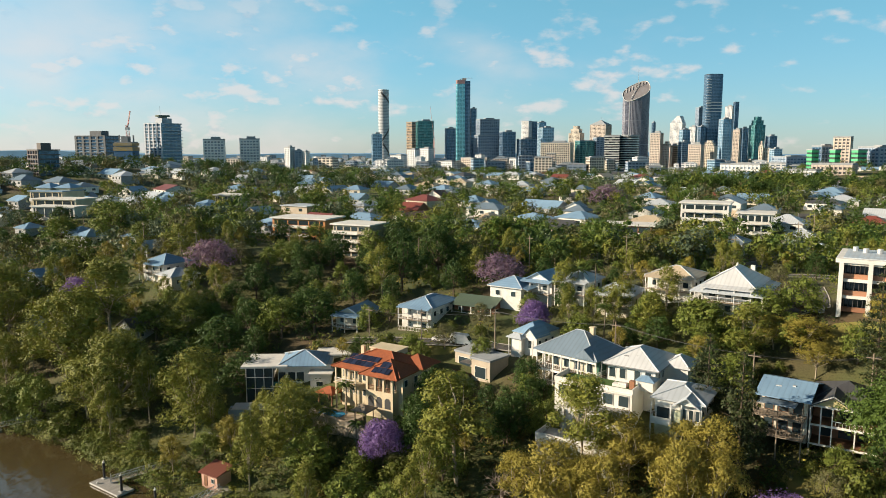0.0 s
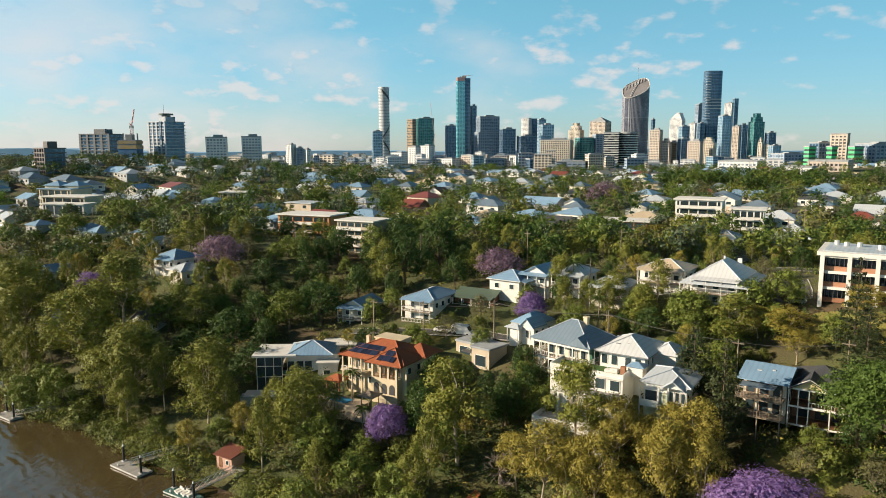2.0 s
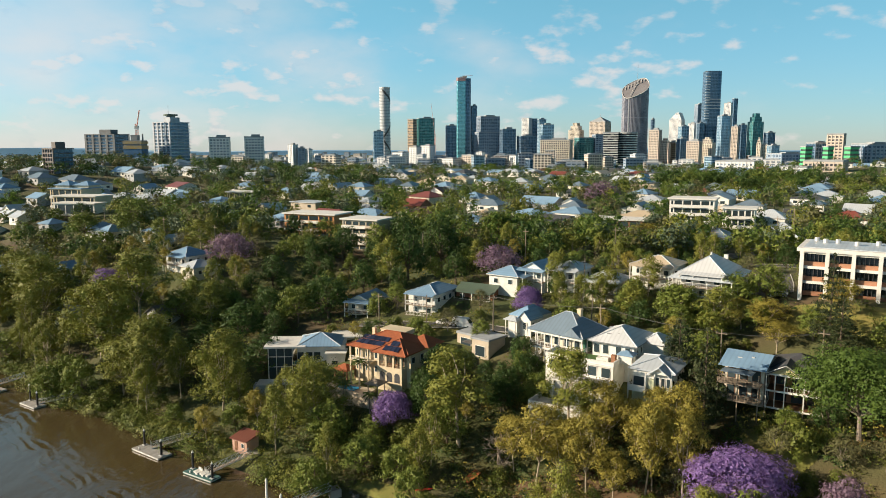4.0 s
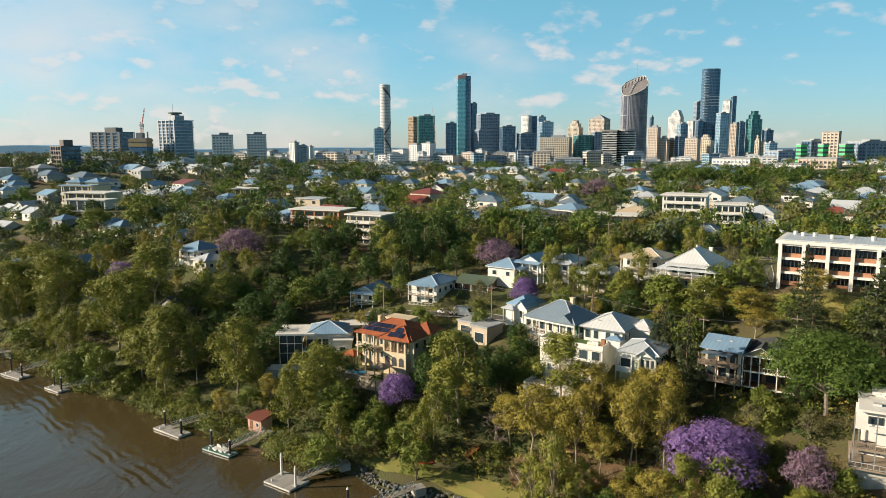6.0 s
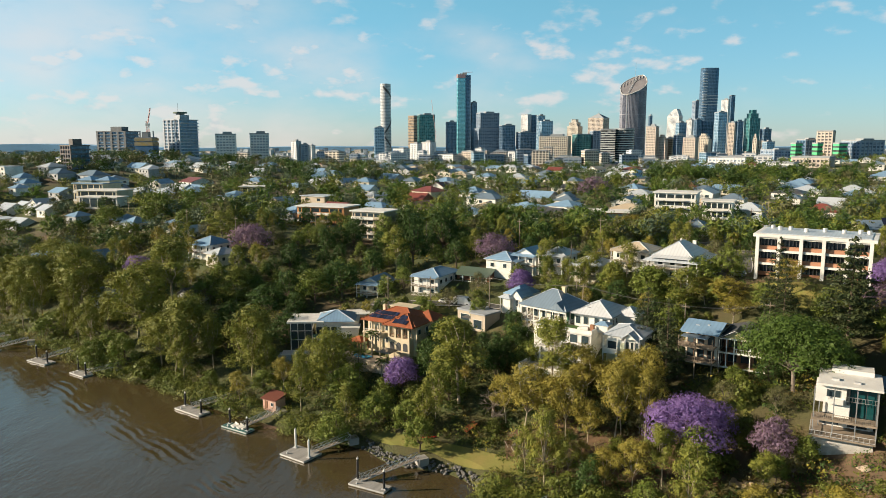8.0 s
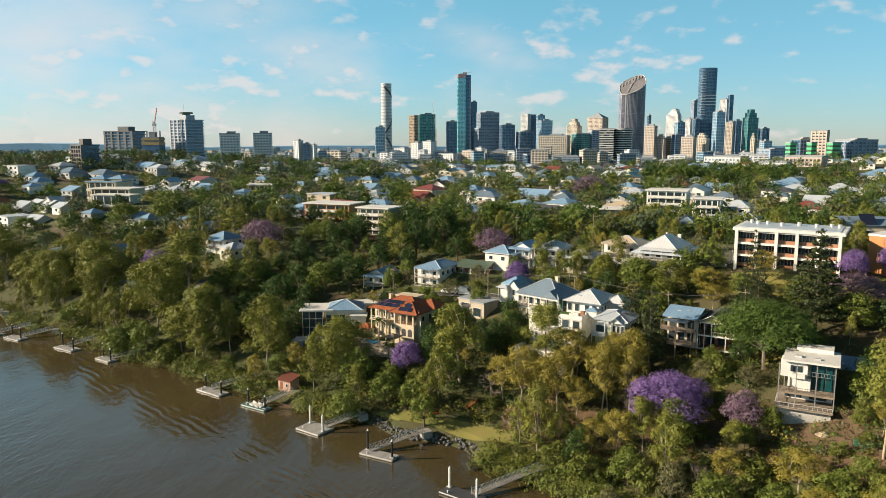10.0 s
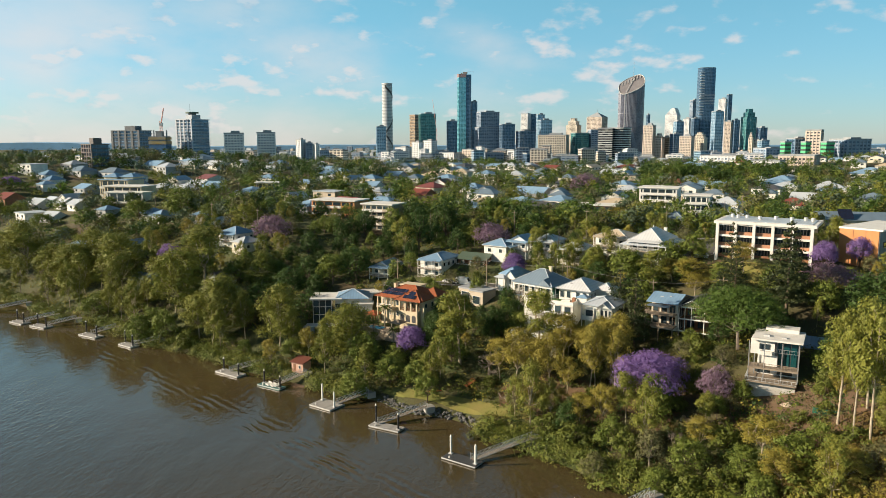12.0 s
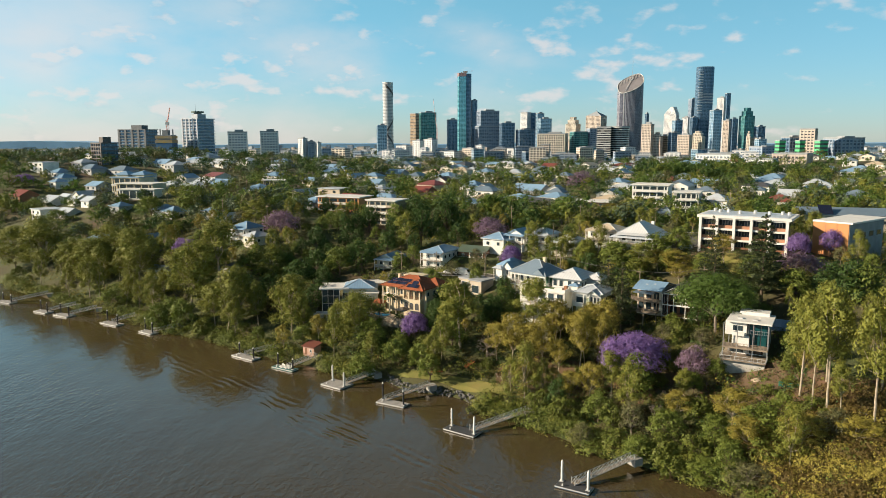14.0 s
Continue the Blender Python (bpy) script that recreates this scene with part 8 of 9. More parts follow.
pontoon(-70.3, 128.6, -33, 9.8, 3.4, 9.5, 2.2, "weathered timber pontoon with railed gangway", (3.8, 3.8), foot=-0.12, lead=24)
pontoon(-55.0, 117.6, -30, 8.4, 2.6, 9.5, 2.4, "green-edged pontoon with white loungers and gangway", (4.0, 3.6), plain("teal_float", (0.03, 0.16, 0.15), None, 0.6), seats=True, foot=0.12, lead=40, deck_mat=plain("teal_deck_boards", (0.05, 0.14, 0.13), None, 0.8))
pontoon(-36.6, 103.6, -33, 7.4, 5.4, 8.5, 2.2, "grey timber pontoon with white piles and gangway", (4.6, 4.2), pale=True, foot=0.28)
pontoon(-19.4, 89.4, -26, 8.4, 3.0, 13, 2.4, "narrow pontoon with tall black piles and gangway", (4.8, 4.2), foot=-0.3)
pontoon(-1.0, 71.8, -33, 8.6, 3.4, 16, 2.4, "dark-decked pontoon with white piles and long gangway", (4.4, 4.4), M_DARKGREY, True, deck_mat=M_DARKGREY, foot=0.25)
pontoon(21.6, 44.4, -28, 7.0, 3.0, 15.5, 2.6, "dark blue-edged pontoon with white piles and gangway", (4.6, 4.2), plain("navy_float", (0.03, 0.08, 0.16), None, 0.6), True, deck_mat=M_DARKGREY, foot=-0.05)
pontoon(-114.4, 157.0, -32, 7.2, 3.2, 9, 2.2, "small timber pontoon under riverside gums", (4.6, 4.0), lead=12)
pontoon(-133.4, 168.6, -29, 9.6, 3.6, 8, 2.2, "timber pontoon with dark piles under gums", (4.4, 4.0), foot=-0.1)
pontoon(-158.6, 180.8, -26, 8.4, 3.8, 10, 2.2, "timber pontoon with paired dark piles", (4.2, 4.2), lead=28)
pontoon(-170.2, 186.4, -28, 7.8, 3.8, 10, 2.2, "timber pontoon beside another landing", (4.2, 4.2), lead=28)
pontoon(-196, 203, -25, 9.0, 3.4, 14, 2.6, "distant pontoon with a long pale gangway", (3.6, 3.6), lead=30)

hut = thing("boat_hut", -48.6, 126.8, 2.4, -30, "pink-walled boat hut with rusty red roof", "shed")
part("wall", Shape().box(0, 0, -2, 4.4, 3.4, 4.2), plain("pink_plaster", (0.55, 0.34, 0.26), (0.46, 0.28, 0.21), 0.8), hut)
part("roof", Shape().add([(-2.6, -2.2, 2.2), (2.6, -2.2, 2.2), (2.6, 2.2, 3.1), (-2.6, 2.2, 3.1), (-2.6, -2.2, 2.36), (2.6, -2.2, 2.36), (2.6, 2.2, 3.26), (-2.6, 2.2, 3.26)],
                         [(3, 2, 1, 0), (4, 5, 6, 7), (0, 1, 5, 4), (1, 2, 6, 5), (2, 3, 7, 6), (3, 0, 4, 7)]), sheet("rusty_sheet_roof", (0.20, 0.07, 0.05), (0.15, 0.055, 0.04)), hut)
keep_clear.extend([(-48.6, 126.8, 4.5), (-47, 121, 5), (-50, 117, 4)])
window(hut, 1.0, -1.74, 0.6, 0.9, 1.0)
part("door", Shape().box(-1.0, -1.74, -0.2, 0.9, 0.08, 2.0), M_TIMBER_RED, hut)

# rock revetment round the little bay
r = np.random.default_rng(41)
rocks = []
for k in range(3):
    sh = Shape()
    q = [Vector(v).normalized() * (0.8 + 0.4 * r.random()) for v in ((1, 0, 0), (-1, 0, 0), (0, 1, 0), (0, -1, 0), (0, 0, 0.8), (0, 0, -0.8), (0.7, 0.7, 0.4), (-0.7, 0.7, -0.3), (0.7, -0.7, 0.3))]
    bm = bmesh.new()
    for v in q:
        bm.verts.new(v)
    bmesh.ops.convex_hull(bm, input=bm.verts)
    me = bpy.data.meshes.new("stone")
    bm.to_mesh(me)
    bm.free()
    me.materials.append(M_ROCK)
    rocks.append(me)
wall = thing("rock_revetment", -5, 96, 0, 0, "curved revetment of dark grey boulders", "stone wall")
for k in range(300):
    u = -80 + 52 * k / 300 + r.normal() * 0.4
    d = -0.8 + 2.4 * r.random()
    o = d + float(bank_offset(u))
    x, y = NY * u + NX * o, -NX * u + NY * o
    s = 0.22 + 0.22 * r.random()
    ob = part("stone", rocks[k % 3], None, wall, at=pose(x + 5, y - 96, 0.1 + 0.55 * (d + 0.8), 360 * r.random(), 0, 360 * r.random()) @ Matrix.Diagonal((s * 1.3, s, s * 0.8, 1)))

# lawns that show between the trees


def draped(name, label, outline, mat, category, lift=0.06, step=0.3, kind="structure"):
    """A thin sheet laid over the ground inside an outline."""
    xs = [p[0] for p in outline]
    ys = [p[1] for p in outline]
    sh = Shape()
    nx, ny = int((max(xs) - min(xs)) / step) + 1, int((max(ys) - min(ys)) / step) + 1

    def inside(x, y):
        c = False
        for (x0, y0), (x1, y1) in zip(outline, outline[1:] + outline[:1]):
            if (y0 > y) != (y1 > y) and x < (x1 - x0) * (y - y0) / (y1 - y0) + x0:
                c = not c
        return c

    for i in range(nx):
        for j in range(ny):
            x, y = min(xs) + i * step, min(ys) + j * step
            if inside(x + step / 2, y + step / 2):
                c = [(x, y), (x + step, y), (x + step, y + step), (x, y + step)]
                sh.add([(a, b, float(height(a, b)) + lift) for a, b in c], [(0, 1, 2, 3)])
    tagged(new(name, sh.mesh(name, mat)), label, category, kind=kind)


draped("lawn", "sunlit mown lawn beside the little bay", [(-23, 110.5), (-17, 105.5), (-8, 101.5), (2, 94.5), (12, 88.5), (17, 90), (9, 96.5), (2, 101.5), (-6, 105), (-16, 110), (-20, 113)], M_LAWN, "lawn", step=0.18)
draped("lawn", "grass verge in front of the office block", [(66, 132), (80, 122), (100, 112), (104, 118), (86, 130), (72, 138)], M_LAWN, "lawn")
draped("earth_patch", "trodden brown earth under the tall gums", [(64, 56), (72, 46), (84, 40), (98, 36), (100, 50), (86, 56), (74, 64), (66, 66)], plain("trodden_earth", (0.15, 0.085, 0.045), (0.09, 0.062, 0.032), 0.95, big=0.2, fine=3), "ground")
draped("earth_patch", "bare brown earth and sand round the white house's foot", [(54, 68), (64, 61), (78, 62), (80, 71), (74, 76), (62, 79), (55, 75)], plain("sandy_earth", (0.17, 0.105, 0.062), (0.10, 0.068, 0.038), 0.95, big=0.25, fine=3), "ground", step=0.5)
draped("earth_patch", "brown leaf litter under the yellowish gums", [(8, 96), (22, 86), (40, 74), (48, 80), (44, 90), (34, 98), (20, 106), (8, 106)], plain("leaf_litter", (0.145, 0.082, 0.042), (0.085, 0.062, 0.030), 0.95, big=0.3, fine=2), "ground", step=0.5)
draped("lawn", "shaded grass below the stilt houses", [(45, 94), (52, 90), (58, 94), (57, 102), (50, 105), (46, 101)], M_LAWN, "lawn")
draped("lawn", "sunny back garden lawn between houses", [(-16, 160), (-4, 157), (0, 166), (-12, 169)], M_LAWN, "lawn")


def road(name, label, pts, width, mat=None, lift=0.12, category="road"):
    """A strip of asphalt with raised kerbs following points over the ground."""
    P = []
    for (a, b), (c, d) in zip(pts, pts[1:]):
        n = max(2, int(math.hypot(c - a, d - b) / 3))
        P += [(a + (c - a) * k / n, b + (d - b) * k / n) for k in range(n)]
    P.append(pts[-1])
    sh, kerb = Shape(), Shape()
    rows = []
    for i, (x, y) in enumerate(P):
        x0, y0 = P[max(0, i - 1)]
        x1, y1 = P[min(len(P) - 1, i + 1)]
        l = math.hypot(x1 - x0, y1 - y0)
        nx, ny = -(y1 - y0) / l, (x1 - x0) / l
        z = float(height(x, y)) + lift
        rows.append([(x + nx * s, y + ny * s, max(z, float(height(x + nx * s, y + ny * s)) + 0.08)) for s in (-width / 2, 0, width / 2)])
        keep_clear.append((x, y, width / 2 - 0.6))
    for a, b in zip(rows, rows[1:]):
        sh.add([*a, *b], [(0, 1, 4, 3), (1, 2, 5, 4)])
        for k in (0, 2):
            kerb.bar(a[k], b[k], 0.14, n=4)
    ob = tagged(new(name, sh.mesh(name, mat or M_ROAD)), label, category, kind="structure")
    k = new("kerb", kerb.mesh("kerb", M_CONC))
    k.parent = ob


road("road", "narrow asphalt street between the houses", [(-30, 172), (-12, 165), (4, 159), (26, 146), (44, 133), (60, 122), (74, 115)], 3.6)
road("road", "asphalt street climbing past the apartments", [(70, 205), (100, 235), (118, 262), (140, 300), (160, 345)], 6.5)
road("road", "asphalt side street with parked cars", [(20, 205), (48, 203), (80, 200), (110, 196)], 5.5)
road("driveway", "asphalt car park beside the office block", [(62, 146), (72, 148), (76, 160)], 8)
road("path", "pale concrete riverside path with posts", [(73.5, 49), (80, 42.5), (92, 33), (110, 20)], 2.4, M_CONC, 0.1, "path")


def car(x, y, turn, paint, label, lift=0.14):
    z = float(height(x, y)) + lift
    t = thing("car", x, y, z, turn, label, "car", "parked cars")
    sec = [(-2.1, 0.35), (2.1, 0.35), (2.15, 0.75), (1.1, 0.95), (0.45, 1.42), (-1.2, 1.45), (-1.95, 1.0), (-2.15, 0.8)]
    b = Shape()
    b.add([(a, -0.85, h) for a, h in sec] + [(a, 0.85, h) for a, h in sec], [tuple(range(7, -1, -1)), tuple(range(8, 16))] + [(i, (i + 1) % 8, 8 + (i + 1) % 8, 8 + i) for i in range(8)])
    part("body", b, paint, t)
    part("side_glass", Shape().add([(0.95, -0.87, 0.98), (0.4, -0.87, 1.36), (-1.15, -0.87, 1.38), (-1.7, -0.87, 1.02), (0.95, 0.87, 0.98), (0.4, 0.87, 1.36), (-1.15, 0.87, 1.38), (-1.7, 0.87, 1.02)], [(0, 1, 2, 3), (7, 6, 5, 4)]), M_GLASS, t)
    part("windscreen", Shape().add([(1.12, -0.7, 0.99), (1.12, 0.7, 0.99), (0.5, 0.66, 1.42), (0.5, -0.66, 1.42)], [(0, 1, 2, 3)]), M_GLASS, t)
    for a in (-1.3, 1.35):
        for c in (-0.8, 0.8):
            w = part("wheel", Shape().bar((a, c - 0.1, 0.32), (a, c + 0.1, 0.32), 0.32, n=12), M_BLACK, t)
            part("rim", Shape().bar((a, c - 0.115, 0.32), (a, c + 0.115, 0.32), 0.18, n=10), M_METAL, w)
    for c in (-0.6, 0.6):
        part("headlight", Shape().box(2.12, c, 0.62, 0.06, 0.35, 0.14), M_ALU, t)


P_WHITE, P_SILVER = plain("white_car_paint", (0.75, 0.75, 0.74), (0.7, 0.7, 0.7), 0.25, rel=0.0), plain("silver_car_paint", (0.38, 0.42, 0.42), (0.34, 0.38, 0.38), 0.25, 0.4, rel=0.0)
P_RED, P_BLUE = plain("red_car_paint", (0.35, 0.03, 0.03), None, 0.25, rel=0.0), plain("blue_car_paint", (0.05, 0.09, 0.2), None, 0.25, rel=0.0)
car(70.5, 143.5, 150, P_SILVER, "silver-green hatchback parked by the office block")
car(66.0, 148.0, 60, P_WHITE, "white car parked near the office block")
car(-6.5, 163.6, -25, P_WHITE, "white car parked on the narrow street")
car(36, 203.8, 0, P_SILVER, "silver car parked on the side street")
car(104, 240, 55, P_BLUE, "dark blue car on the climbing street")
car(124, 272, 60, P_WHITE, "white car on the climbing street")
van = thing("van", -1.5, 160.5, float(height(-1.5, 160.5)) + 0.14, -25, "white high-roofed van parked on the street", "van", "parked cars")
sec = [(-2.7, 0.4), (2.6, 0.4), (2.7, 1.0), (2.2, 1.3), (1.5, 2.3), (1.0, 2.6), (-2.5, 2.6), (-2.7, 2.3)]
b = Shape()
b.add([(a, -0.95, h) for a, h in sec] + [(a, 0.95, h) for a, h in sec], [tuple(range(7, -1, -1)), tuple(range(8, 16))] + [(i, (i + 1) % 8, 8 + (i + 1) % 8, 8 + i) for i in range(8)])
part("body", b, P_WHITE, van)
part("windscreen", Shape().add([(2.22, -0.8, 1.34), (2.22, 0.8, 1.34), (1.54, 0.76, 2.26), (1.54, -0.76, 2.26)], [(0, 1, 2, 3)]), M_GLASS, van)
for a in (-1.7, 1.7):
    for c in (-0.88, 0.88):
        part("wheel", Shape().bar((a, c - 0.1, 0.36), (a, c + 0.1, 0.36), 0.36, n=12), M_BLACK, van)


def power_pole(x, y, h=10.0, turn=-33):
    t = thing("power_pole", x, y, float(height(x, y)), turn, "weathered timber power pole with a crossarm", "pole", "power poles")
    part("post", Shape().bar((0, 0, -1), (0, 0, h), 0.16, 0.11, 8), M_TIMBER, t)
    part("crossarm", Shape().box(0, 0, h - 0.9, 2.2, 0.12, 0.14), M_TIMBER, t)
    for a in (-0.95, -0.4, 0.4, 0.95):
        part("insulator", Shape().bar((a, 0, h - 0.76), (a, 0, h - 0.55), 0.05, n=6), M_DARKGREY, t)
    return Vector((x, y, float(height(x, y)) + h - 0.55))


def wire(p, q, sag=0.8):
    n = 10
    sh = Shape()
    pts = [p.lerp(q, k / n) - Vector((0, 0, sag * 4 * (k / n) * (1 - k / n))) for k in range(n + 1)]
    for o in pts:
        sh.v += [(o.x, o.y, o.z + 0.03), (o.x + 0.025, o.y, o.z - 0.015), (o.x - 0.025, o.y, o.z - 0.015)]
    for k in range(n):
        o = 3 * k
        sh.f += [(o + i, o + (i + 1) % 3, o + 3 + (i + 1) % 3, o + 3 + i) for i in range(3)]
    tagged(new("power_line", sh.mesh("power_line", M_BLACK)), "thin black overhead power line", "cable")


tops = [power_pole(x, y) for x, y in ((-24, 166.5), (-11, 161), (6, 155.5), (30, 141), (52, 125.5), (68, 116))]
for p, q in zip(tops, tops[1:]):
    wire(p, q)
    wire(p + Vector((0.7, -0.4, 0)), q + Vector((0.7, -0.4, 0)))
for x, y in ((18, 209), (46, 207), (76, 204), (112, 245), (128, 268), (-60, 235), (-92, 236), (-120, 258), (-165, 300), (-130, 330)):
    power_pole(x, y, 11)

kayak = thing("kayak", -8.5, 106.5, float(height(-8.5, 106.5)) + 0.1, 15, "red kayak lying on the lawn", "boat")
hull = Shape()
hull.add([(-2, 0, 0.25), (-1, -0.32, 0.2), (1, -0.32, 0.2), (2, 0, 0.25), (1, 0.32, 0.2), (-1, 0.32, 0.2), (-1, 0, 0), (1, 0, 0), (-1, 0, 0.38), (1, 0, 0.38)],
         [(0, 1, 6), (0, 6, 5), (1, 2, 7, 6), (6, 7, 4, 5), (2, 3, 7), (3, 4, 7), (1, 0, 8), (0, 5, 8), (2, 1, 8, 9), (5, 4, 9, 8), (3, 2, 9), (4, 3, 9)])
part("hull", hull, plain("red_plastic", (0.6, 0.04, 0.03), None, 0.4), kayak)
tarp = thing("tarpaulin", 0.5, 109.0, float(height(0.5, 109.0)), 40, "sloping orange tarpaulin by the trees", "tarpaulin")
part("sheet", Shape().add([(-1.6, -0.9, 0.1), (1.6, -0.9, 1.3), (1.7, 0.9, 1.4), (-1.5, 0.9, 0.15), (-1.6, -0.9, 0.16), (1.6, -0.9, 1.36), (1.7, 0.9, 1.46), (-1.5, 0.9, 0.21)],
                          [(3, 2, 1, 0), (4, 5, 6, 7), (0, 1, 5, 4), (1, 2, 6, 5), (2, 3, 7, 6), (3, 0, 4, 7)]), plain("orange_cloth", (0.55, 0.15, 0.05), None, 0.8), tarp)
part("stake", Shape().bar((1.6, 0.8, -0.3), (1.6, 0.8, 1.5), 0.05), M_TIMBER, tarp)

dinghy = thing("dinghy", -40.6, 119.6, float(height(-40.6, 119.6)) + 0.15, 60, "small blue dinghy pulled up beside the boat hut", "boat")
part("hull", Shape().add([(-1.5, -0.6, 0.5), (0.9, -0.65, 0.5), (2.0, 0, 0.6), (0.9, 0.65, 0.5), (-1.5, 0.6, 0.5), (-1.4, -0.35, 0), (0.8, -0.4, 0), (1.5, 0, 0.05), (0.8, 0.4, 0), (-1.4, 0.35, 0)],
                         [(0, 1, 6, 5), (1, 2, 7, 6), (2, 3, 8, 7), (3, 4, 9, 8), (4, 0, 5, 9), (5, 6, 7, 8, 9)]), plain("blue_hull_paint", (0.05, 0.12, 0.26), None, 0.4), dinghy)
for k in (-0.8, 0.3):
    part("thwart", Shape().box(k, 0, 0.38, 0.28, 1.1, 0.05), M_TIMBER, dinghy)
M_SANDSTONE = plain("sandstone_block", (0.42, 0.32, 0.20), (0.30, 0.22, 0.14), 0.9, big=0.8, fine=4)
ledge = thing("retaining_wall", 50.6, 74.0, 0.0, 0, "low retaining wall of rough sandstone blocks", "stone wall")
r = np.random.default_rng(77)
block = Shape().prism([(-0.5, -0.3), (0.42, -0.34), (0.52, 0.26), (0.1, 0.36), (-0.46, 0.3)], 0, 0.62).mesh("block", M_SANDSTONE)
for k in range(10):
    x, y = 47.1 + 7.1 * k / 9, 76.7 - 5.4 * k / 9
    part("block", block, None, ledge, at=pose(x - 50.6, y - 74.0, float(height(x, y)) - 0.1, 0, 0, -37 + 8 * r.normal()) @ Matrix.Diagonal((0.9 + 0.25 * r.random(), 1.0, 1.0 + 0.4 * r.random(), 1)))
    if k % 3 != 1:
        part("block", block, None, ledge, at=pose(x - 50.3, y - 73.7, float(height(x, y)) + 0.5, 0, 0, -37 + 14 * r.normal()) @ Matrix.Diagonal((0.8, 0.8, 0.9, 1)))
logs = thing("log_pile", 10.9, 100.3, float(height(10.9, 100.3)), 20, "heap of grey fallen logs and branches under the gums", "logs")
for k in range(16):
    a, l = 3.14 * r.random(), 0.8 + 1.4 * r.random()
    x, y, z = 1.4 * r.normal(), 0.8 * r.normal(), 0.12 + 0.35 * r.random()
    part("log", Shape().bar((x - l * math.cos(a), y - l * math.sin(a), z), (x + l * math.cos(a), y + l * math.sin(a), z + 0.3 * r.random()), 0.07 + 0.09 * r.random(), n=6), M_BARK_GREY, logs)
heap = thing("sand_heap", 67.3, 71.4, float(height(67.3, 71.4)), 0, "pale heap of building sand on bare earth", "sand")
cone = Shape()
ring = [[(q * (1.8 + 0.3 * math.sin(3 * a + q)) * math.cos(a), q * (1.3 + 0.25 * math.cos(2 * a)) * math.sin(a), 0.75 * (1 - q) ** 0.8 - 0.1 * q) for a in np.linspace(0, 2 * math.pi, 15)[:-1]] for q in (1.0, 0.65, 0.3)]
cone.add([p for row in ring for p in row] + [(0, 0, 0.72)], [(14 * i + j, 14 * i + (j + 1) % 14, 14 * i + 14 + (j + 1) % 14, 14 * i + 14 + j) for i in range(2) for j in range(14)] + [(28 + j, 28 + (j + 1) % 14, 42) for j in range(14)])
part("mound", cone, plain("building_sand", (0.48, 0.38, 0.29), (0.40, 0.31, 0.23), 0.95, big=1.0, fine=8), heap, smooth=True)
cloth = thing("shade_cloth_fence", 70.6, 63.0, float(height(70.6, 63.0)), -30, "sagging green shade cloth tied to stakes", "fence")
part("cloth", Shape().add([(-2.2 + 1.1 * k, 0.12 * math.sin(2 * k) + o, z) for o in (0, 0.03) for z, n in ((0.1, 5), (1.25, 5)) for k in range(n)],
                          [(k, k + 1, k + 6, k + 5) for k in range(4)] + [(10 + k, 15 + k, 16 + k, 11 + k) for k in range(4)]), plain("green_cloth", (0.02, 0.14, 0.10), (0.03, 0.18, 0.13), 0.8), cloth)
for k in range(5):
    part("stake", Shape().bar((-2.2 + 1.1 * k, 0.06, -0.4), (-2.2 + 1.1 * k, 0.06, 1.4), 0.04, n=5), M_TIMBER, cloth)
garden = thing("garden_wall", 50.9, 150.8, float(height(50.9, 150.8)), -20, "low white garden wall with panelled piers", "wall")
part("wall", Shape().box(0, 0, -0.6, 8.4, 0.2, 2.0), M_WHITE, garden)
for k in range(5):
    part("pier", Shape().box(-4.2 + 2.1 * k, 0, -0.6, 0.4, 0.36, 2.3), M_WHITE, garden)
wires = thing("post_and_wire_fence", 82.0, 41.0, 0.0, 0, "timber posts with a wire beside the riverside path", "fence")
line = []
for k in range(9):
    x, y = 72.5 + 2.5 * k, 51.5 - 2.1 * k
    z = float(height(x, y))
    part("post", Shape().bar((x - 82, y - 41, z - 0.4), (x - 82, y - 41, z + 1.2), 0.07, n=6), M_TIMBER, wires)
    line.append((x - 82, y - 41, z + 1.05))
strand = Shape()
for p, q in zip(line, line[1:]):
    strand.bar(p, q, 0.025, n=4)
part("wire", strand, M_ALU, wires)

# ---- woods over the hills ----


